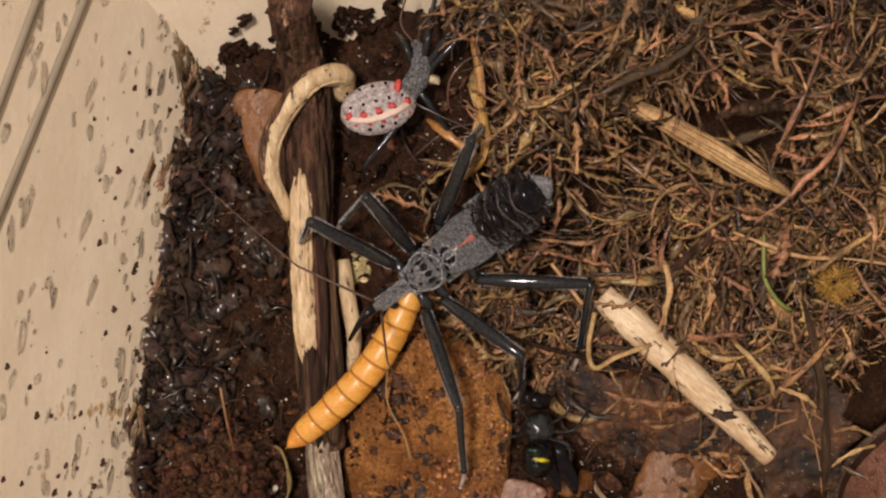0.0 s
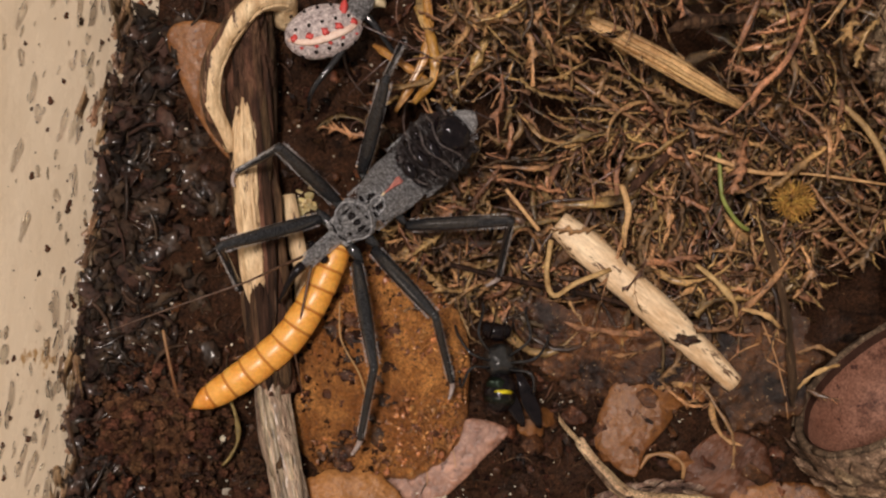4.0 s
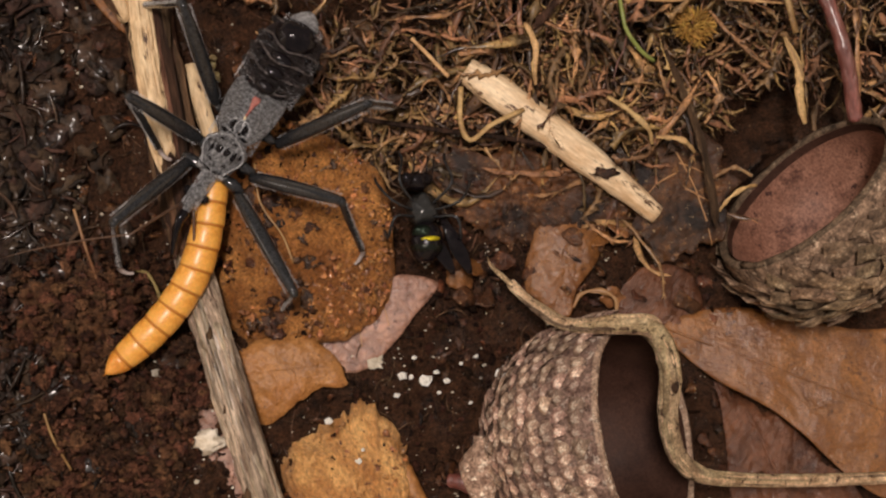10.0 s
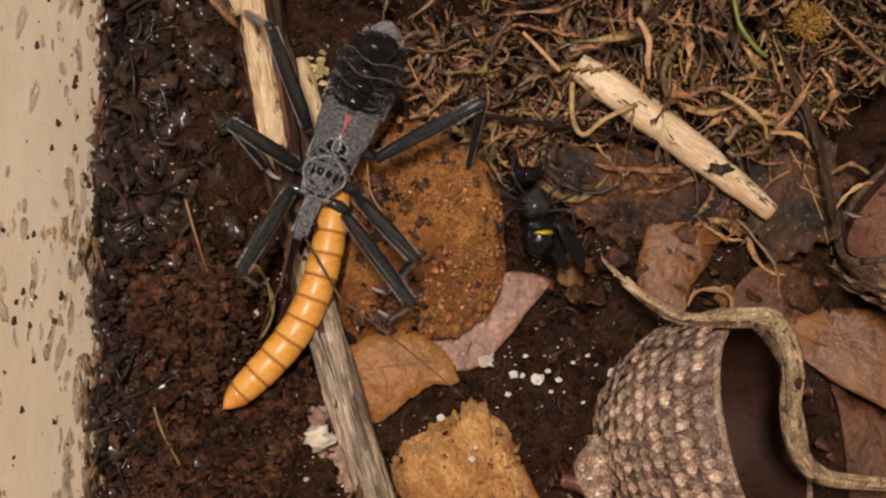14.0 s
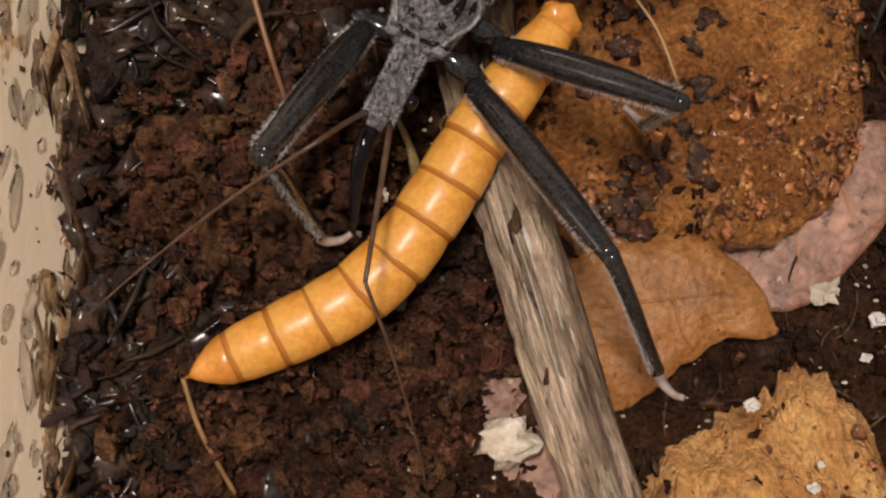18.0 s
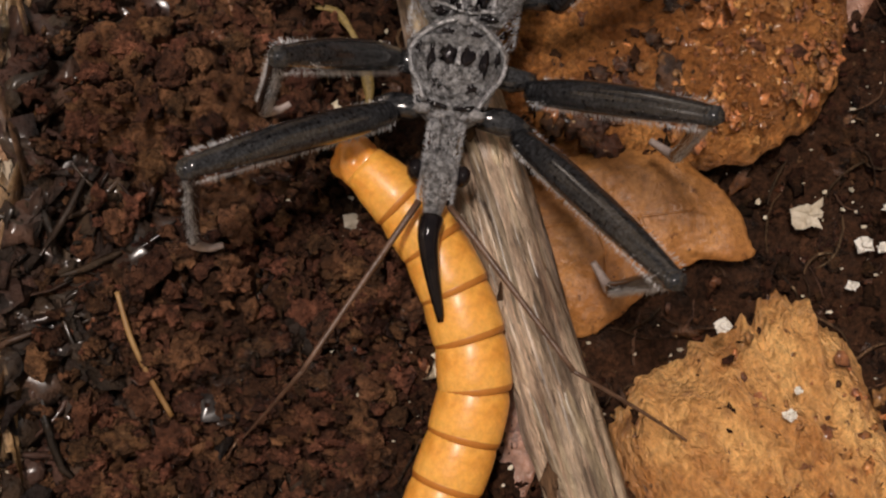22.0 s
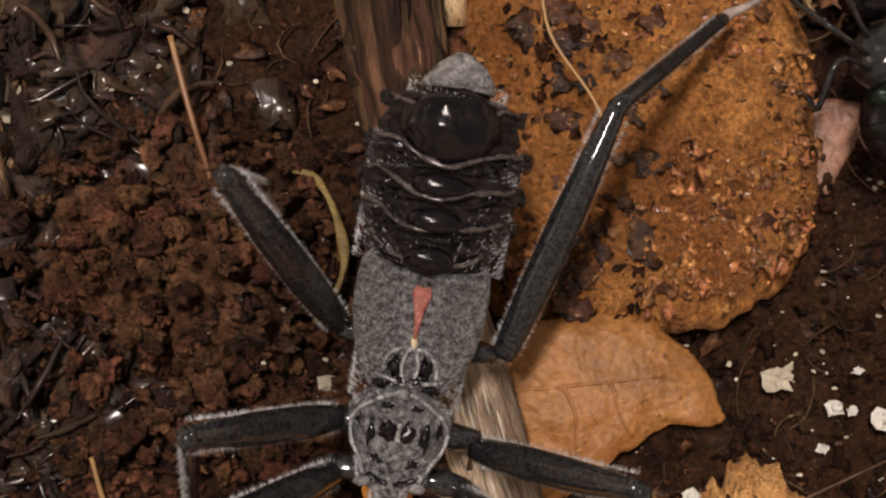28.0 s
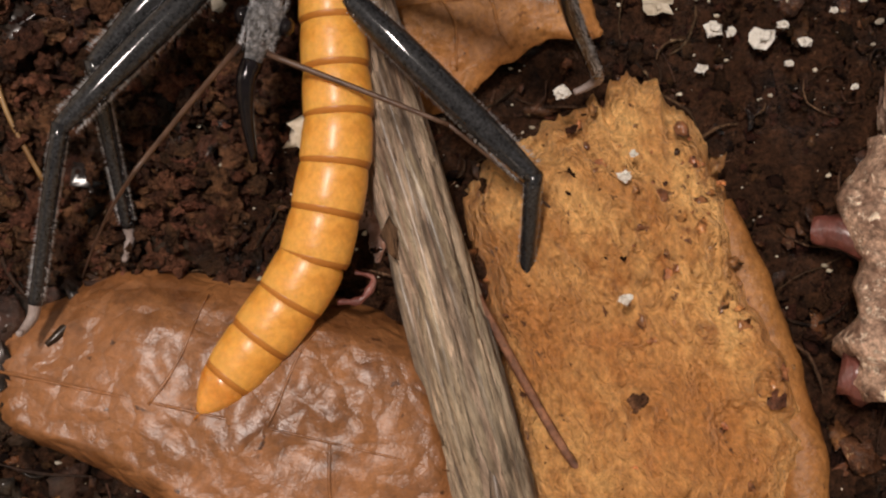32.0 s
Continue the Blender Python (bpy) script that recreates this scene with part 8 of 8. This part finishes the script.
    walk(limbs['RM'][0], [(0, limb((0.32, 0.18, -0.05), 0.89, 0.30, 0.33)), (1, limb((0.32, 0.18, -0.05), 0.86, 0.03, 0.51)), (2, limb((0.32, 0.18, -0.05), 0.93, -0.03, 0.38)), (5, limb((0.32, 0.18, -0.05), 0.84, -0.02, 0.55)), (6, limb((0.32, 0.18, -0.05), 0.95, -0.01, 0.32)), (7, limb((0.32, 0.18, -0.05), 1.00, -0.01, 0.02)), (8, limb((0.32, 0.18, -0.05), 0.88, 0.04, 0.47)), (9, limb((0.32, 0.18, -0.05), 0.80, 0.16, 0.58)), (10, limb((0.32, 0.18, -0.05), 0.83, 0.17, 0.53)), (11, limb((0.32, 0.18, -0.05), 0.92, 0.21, 0.33)), (12, limb((0.32, 0.18, -0.05), 0.83, 0.33, 0.46)), (13, limb((0.32, 0.18, -0.05), 0.80, -0.44, 0.42)), (16, limb((0.32, 0.18, -0.05), 0.54, -0.34, 0.77)), (17, limb((0.32, 0.18, -0.05), 0.61, -0.23, 0.76)), (18, limb((0.32, 0.18, -0.05), 0.77, -0.06, 0.64)), (19, limb((0.32, 0.18, -0.05), 0.48, -0.43, 0.77)), (20, limb((0.32, 0.18, -0.05), 0.47, -0.25, 0.85)), (21, limb((0.32, 0.18, -0.05), 0.49, -0.18, 0.85)), (22, limb((0.32, 0.18, -0.05), 0.62, -0.20, 0.76)), (23, limb((0.32, 0.18, -0.05), 0.73, -0.15, 0.67)), (24, limb((0.32, 0.18, -0.05), 0.69, -0.37, 0.63)), (25, limb((0.32, 0.18, -0.05), 0.68, -0.28, 0.68)), (28, limb((0.32, 0.18, -0.05), 0.54, 0.04, 0.84)), (29, limb((0.32, 0.18, -0.05), 0.57, 0.10, 0.82)), (30, limb((0.32, 0.18, -0.05), 0.63, 0.41, 0.66)), (31, limb((0.32, 0.18, -0.05), 0.85, 0.29, 0.44)), (32, limb((0.32, 0.18, -0.05), 0.88, -0.03, 0.47))])
    walk(limbs['RM'][1], [(0, limb((0, 0.95, 0), 0.38, 0.02, -0.93)), (1, limb((0, 0.95, 0), 0.51, 0.42, -0.75)), (2, limb((0, 0.95, 0), 0.38, 0.50, -0.78)), (5, limb((0, 0.95, 0), 0.29, 0.30, -0.91)), (6, limb((0, 0.95, 0), 0.31, 0.33, -0.89)), (7, limb((0, 0.95, 0), 0.34, 0.63, -0.70)), (8, limb((0, 0.95, 0), 0.31, 0.09, -0.95)), (9, limb((0, 0.95, 0), 0.38, -0.13, -0.92)), (10, limb((0, 0.95, 0), 0.31, -0.05, -0.95)), (11, limb((0, 0.95, 0), 0.23, 0.08, -0.97)), (12, limb((0, 0.95, 0), 0.01, 0.22, -0.98)), (13, limb((0, 0.95, 0), 0.18, -0.01, -0.98)), (16, limb((0, 0.95, 0), 0.10, -0.79, -0.60)), (17, limb((0, 0.95, 0), -0.02, -0.81, -0.59)), (18, limb((0, 0.95, 0), -0.12, -0.63, -0.77)), (19, limb((0, 0.95, 0), -0.11, -0.45, -0.89)), (20, limb((0, 0.95, 0), 0.03, -0.64, -0.77)), (21, limb((0, 0.95, 0), -0.01, -0.73, -0.68)), (22, limb((0, 0.95, 0), -0.07, -0.74, -0.67)), (23, limb((0, 0.95, 0), 0.11, -0.26, -0.96)), (24, limb((0, 0.95, 0), 0.00, -0.11, -0.99)), (25, limb((0, 0.95, 0), -0.01, -0.23, -0.97)), (28, limb((0, 0.95, 0), 0.37, -0.46, -0.81)), (29, limb((0, 0.95, 0), 0.65, 0.02, -0.76)), (30, limb((0, 0.95, 0), 0.40, 0.12, -0.91)), (31, limb((0, 0.95, 0), 0.33, -0.19, -0.93)), (32, limb((0, 0.95, 0), 0.17, -0.16, -0.97))])
    walk(limbs['RH'][0], [(0, limb((0.36, 0.56, -0.05), 0.62, 0.78, 0.11)), (1, limb((0.36, 0.56, -0.05), 0.73, 0.67, 0.09)), (2, limb((0.36, 0.56, -0.05), 0.76, 0.64, 0.11)), (5, limb((0.36, 0.56, -0.05), 0.44, 0.56, 0.71)), (6, limb((0.36, 0.56, -0.05), 0.49, 0.55, 0.67)), (7, limb((0.36, 0.56, -0.05), 0.54, 0.39, 0.75)), (8, limb((0.36, 0.56, -0.05), 0.52, 0.60, 0.60)), (9, limb((0.36, 0.56, -0.05), 0.44, 0.61, 0.66)), (10, limb((0.36, 0.56, -0.05), 0.46, 0.53, 0.72)), (11, limb((0.36, 0.56, -0.05), 0.65, 0.73, 0.21)), (12, limb((0.36, 0.56, -0.05), 0.57, 0.79, 0.23)), (13, limb((0.36, 0.56, -0.05), 0.60, 0.76, 0.25)), (16, limb((0.36, 0.56, -0.05), 0.48, 0.42, 0.77)), (17, limb((0.36, 0.56, -0.05), 0.46, 0.37, 0.80)), (24, limb((0.36, 0.56, -0.05), 0.29, 0.43, 0.85)), (25, limb((0.36, 0.56, -0.05), 0.40, 0.82, 0.41)), (28, limb((0.36, 0.56, -0.05), 0.24, 0.95, 0.17)), (29, limb((0.36, 0.56, -0.05), 0.14, 0.72, 0.68)), (32, limb((0.36, 0.56, -0.05), 0.22, -0.04, 0.97))])
    walk(limbs['RH'][1], [(0, limb((0, 1.08, 0), 0.78, -0.10, -0.62)), (1, limb((0, 1.08, 0), 0.78, 0.10, -0.62)), (2, limb((0, 1.08, 0), 0.83, 0.09, -0.55)), (5, limb((0, 1.08, 0), 0.24, -0.58, -0.78)), (6, limb((0, 1.08, 0), 0.22, -0.56, -0.80)), (7, limb((0, 1.08, 0), 0.14, -0.63, -0.77)), (8, limb((0, 1.08, 0), 0.21, -0.50, -0.84)), (9, limb((0, 1.08, 0), 0.14, -0.57, -0.81)), (10, limb((0, 1.08, 0), -0.07, -0.37, -0.93)), (11, limb((0, 1.08, 0), 0.36, -0.39, -0.85)), (12, limb((0, 1.08, 0), 0.48, -0.45, -0.75)), (13, limb((0, 1.08, 0), 0.48, -0.48, -0.73)), (16, limb((0, 1.08, 0), 0.21, -0.73, -0.65)), (17, limb((0, 1.08, 0), 0.07, -0.63, -0.78)), (24, limb((0, 1.08, 0), -0.15, -0.40, -0.91)), (25, limb((0, 1.08, 0), -0.02, 0.34, -0.94)), (28, limb((0, 1.08, 0), 0.35, 0.58, -0.74)), (29, limb((0, 1.08, 0), 0.28, -0.43, -0.86)), (32, limb((0, 1.08, 0), -0.01, -1.00, 0.05))])
    walk(limbs['LA'][0], [(0, limb((-0.06, -0.36, 0.05), -0.87, -0.48, 0.10)), (1, limb((-0.06, -0.36, 0.05), -0.46, -0.88, 0.13)), (2, limb((-0.06, -0.36, 0.05), -0.25, -0.96, 0.11)), (5, limb((-0.06, -0.36, 0.05), -0.02, -0.39, 0.92)), (6, limb((-0.06, -0.36, 0.05), 0.08, -0.34, 0.94)), (7, limb((-0.06, -0.36, 0.05), 0.05, -0.60, 0.79)), (8, limb((-0.06, -0.36, 0.05), -0.03, -0.43, 0.90)), (9, limb((-0.06, -0.36, 0.05), -0.00, -0.18, 0.98)), (10, limb((-0.06, -0.36, 0.05), -0.21, -0.66, 0.72)), (11, limb((-0.06, -0.36, 0.05), -0.05, -0.39, 0.92)), (12, limb((-0.06, -0.36, 0.05), -0.29, -0.76, 0.58)), (13, limb((-0.06, -0.36, 0.05), 0.21, -0.70, 0.68)), (16, limb((-0.06, -0.36, 0.05), -0.18, -0.61, 0.78)), (17, limb((-0.06, -0.36, 0.05), -0.17, -0.42, 0.89)), (18, limb((-0.06, -0.36, 0.05), -0.09, -0.42, 0.90)), (19, limb((-0.06, -0.36, 0.05), -0.51, -0.86, -0.02)), (20, limb((-0.06, -0.36, 0.05), -0.26, -0.67, 0.70)), (21, limb((-0.06, -0.36, 0.05), -0.38, -0.72, 0.59)), (22, limb((-0.06, -0.36, 0.05), -0.42, -0.91, -0.03)), (23, limb((-0.06, -0.36, 0.05), -0.50, -0.84, -0.21)), (24, limb((-0.06, -0.36, 0.05), -0.15, -0.55, 0.82)), (25, limb((-0.06, -0.36, 0.05), -0.28, -0.37, 0.89)), (29, limb((-0.06, -0.36, 0.05), -0.38, -0.42, 0.82)), (30, limb((-0.06, -0.36, 0.05), -0.08, -0.31, 0.95)), (31, limb((-0.06, -0.36, 0.05), -0.35, -0.92, -0.19)), (32, limb((-0.06, -0.36, 0.05), -0.18, -0.79, 0.59))])
    walk(limbs['LA'][1], [(0, limb((0, 0.80, 0), 0.24, 0.92, -0.31)), (1, limb((0, 0.80, 0), 0.16, 0.72, -0.67)), (2, limb((0, 0.80, 0), 0.09, 0.58, -0.81)), (5, limb((0, 0.80, 0), 0.45, 0.32, -0.83)), (6, limb((0, 0.80, 0), 0.40, -0.11, -0.91)), (7, limb((0, 0.80, 0), 0.21, -0.11, -0.97)), (8, limb((0, 0.80, 0), 0.09, -0.48, -0.87)), (9, limb((0, 0.80, 0), 0.26, -0.68, -0.68)), (10, limb((0, 0.80, 0), 0.48, 0.08, -0.88)), (11, limb((0, 0.80, 0), 0.22, -0.57, -0.79)), (12, limb((0, 0.80, 0), 0.31, 0.69, -0.65)), (13, limb((0, 0.80, 0), 0.06, -0.34, -0.94)), (16, limb((0, 0.80, 0), 0.17, -0.53, -0.83)), (17, limb((0, 0.80, 0), 0.18, -0.65, -0.74)), (18, limb((0, 0.80, 0), 0.29, -0.19, -0.94)), (19, limb((0, 0.80, 0), -0.08, 0.81, -0.59)), (20, limb((0, 0.80, 0), -0.10, -0.57, -0.81)), (21, limb((0, 0.80, 0), 0.07, -0.13, -0.99)), (22, limb((0, 0.80, 0), 0.11, 0.46, -0.88)), (23, limb((0, 0.80, 0), 0.20, 0.93, -0.31)), (24, limb((0, 0.80, 0), 0.29, -0.49, -0.82)), (25, limb((0, 0.80, 0), 0.19, -0.61, -0.77)), (29, limb((0, 0.80, 0), -0.10, -0.26, -0.96)), (30, limb((0, 0.80, 0), 0.08, -0.06, -1.00)), (31, limb((0, 0.80, 0), -0.15, 0.98, 0.13)), (32, limb((0, 0.80, 0), 0.20, -0.13, -0.97))])
    walk(limbs['RA'][0], [(0, limb((0.06, -0.36, 0.05), 0.49, -0.23, 0.84)), (1, limb((0.06, -0.36, 0.05), 0.49, -0.43, 0.76)), (2, limb((0.06, -0.36, 0.05), 0.59, -0.73, -0.34)), (5, limb((0.06, -0.36, 0.05), 0.59, -0.81, -0.02)), (6, limb((0.06, -0.36, 0.05), 0.34, -0.47, 0.81)), (7, limb((0.06, -0.36, 0.05), 0.68, -0.64, -0.35)), (8, limb((0.06, -0.36, 0.05), 0.58, -0.65, 0.50)), (9, limb((0.06, -0.36, 0.05), 0.45, -0.61, 0.66)), (10, limb((0.06, -0.36, 0.05), 0.48, -0.73, -0.49)), (11, limb((0.06, -0.36, 0.05), 0.55, -0.83, -0.08)), (12, limb((0.06, -0.36, 0.05), 0.63, -0.77, -0.09)), (13, limb((0.06, -0.36, 0.05), 0.56, -0.51, 0.66)), (16, limb((0.06, -0.36, 0.05), 0.63, -0.78, -0.08)), (17, limb((0.06, -0.36, 0.05), 0.29, -0.90, -0.32)), (18, limb((0.06, -0.36, 0.05), 0.24, -0.85, 0.47)), (19, limb((0.06, -0.36, 0.05), 0.24, -0.35, 0.90)), (20, limb((0.06, -0.36, 0.05), 0.80, -0.54, -0.26)), (21, limb((0.06, -0.36, 0.05), 0.61, -0.79, 0.09)), (22, limb((0.06, -0.36, 0.05), 0.71, -0.70, 0.04)), (23, limb((0.06, -0.36, 0.05), 0.77, -0.45, -0.46)), (24, limb((0.06, -0.36, 0.05), 0.47, -0.63, 0.62)), (25, limb((0.06, -0.36, 0.05), 0.37, -0.21, 0.90)), (29, limb((0.06, -0.36, 0.05), 0.97, 0.06, -0.23)), (30, limb((0.06, -0.36, 0.05), 0.55, -0.25, 0.80)), (31, limb((0.06, -0.36, 0.05), 0.58, -0.43, 0.69)), (32, limb((0.06, -0.36, 0.05), 1.00, -0.09, -0.03))])
    walk(limbs['RA'][1], [(0, limb((0, 0.80, 0), -0.13, -0.16, -0.98)), (1, limb((0, 0.80, 0), -0.39, 0.22, -0.89)), (2, limb((0, 0.80, 0), -0.62, 0.79, -0.02)), (5, limb((0, 0.80, 0), -0.16, 0.71, -0.68)), (6, limb((0, 0.80, 0), -0.03, -0.54, -0.84)), (7, limb((0, 0.80, 0), -0.37, 0.85, -0.37)), (8, limb((0, 0.80, 0), -0.44, 0.24, -0.86)), (9, limb((0, 0.80, 0), -0.37, -0.11, -0.92)), (10, limb((0, 0.80, 0), -0.61, 0.78, 0.10)), (11, limb((0, 0.80, 0), -0.61, 0.72, -0.34)), (12, limb((0, 0.80, 0), -0.46, 0.88, 0.12)), (13, limb((0, 0.80, 0), -0.55, 0.69, -0.47)), (16, limb((0, 0.80, 0), -0.41, 0.64, -0.65)), (17, limb((0, 0.80, 0), -0.50, 0.86, -0.08)), (18, limb((0, 0.80, 0), -0.38, 0.18, -0.91)), (19, limb((0, 0.80, 0), -0.57, -0.50, -0.65)), (20, limb((0, 0.80, 0), -0.41, 0.89, -0.19)), (21, limb((0, 0.80, 0), -0.34, 0.34, -0.87)), (22, limb((0, 0.80, 0), -0.38, 0.64, -0.67)), (23, limb((0, 0.80, 0), -0.24, 0.96, 0.14)), (24, limb((0, 0.80, 0), -0.11, -0.53, -0.84)), (25, limb((0, 0.80, 0), -0.08, -0.75, -0.66)), (29, limb((0, 0.80, 0), 0.03, 1.00, 0.06)), (30, limb((0, 0.80, 0), 0.22, 0.20, -0.95)), (31, limb((0, 0.80, 0), 0.12, -0.56, -0.82)), (32, limb((0, 0.80, 0), 0.20, 0.83, -0.53))])


motions()
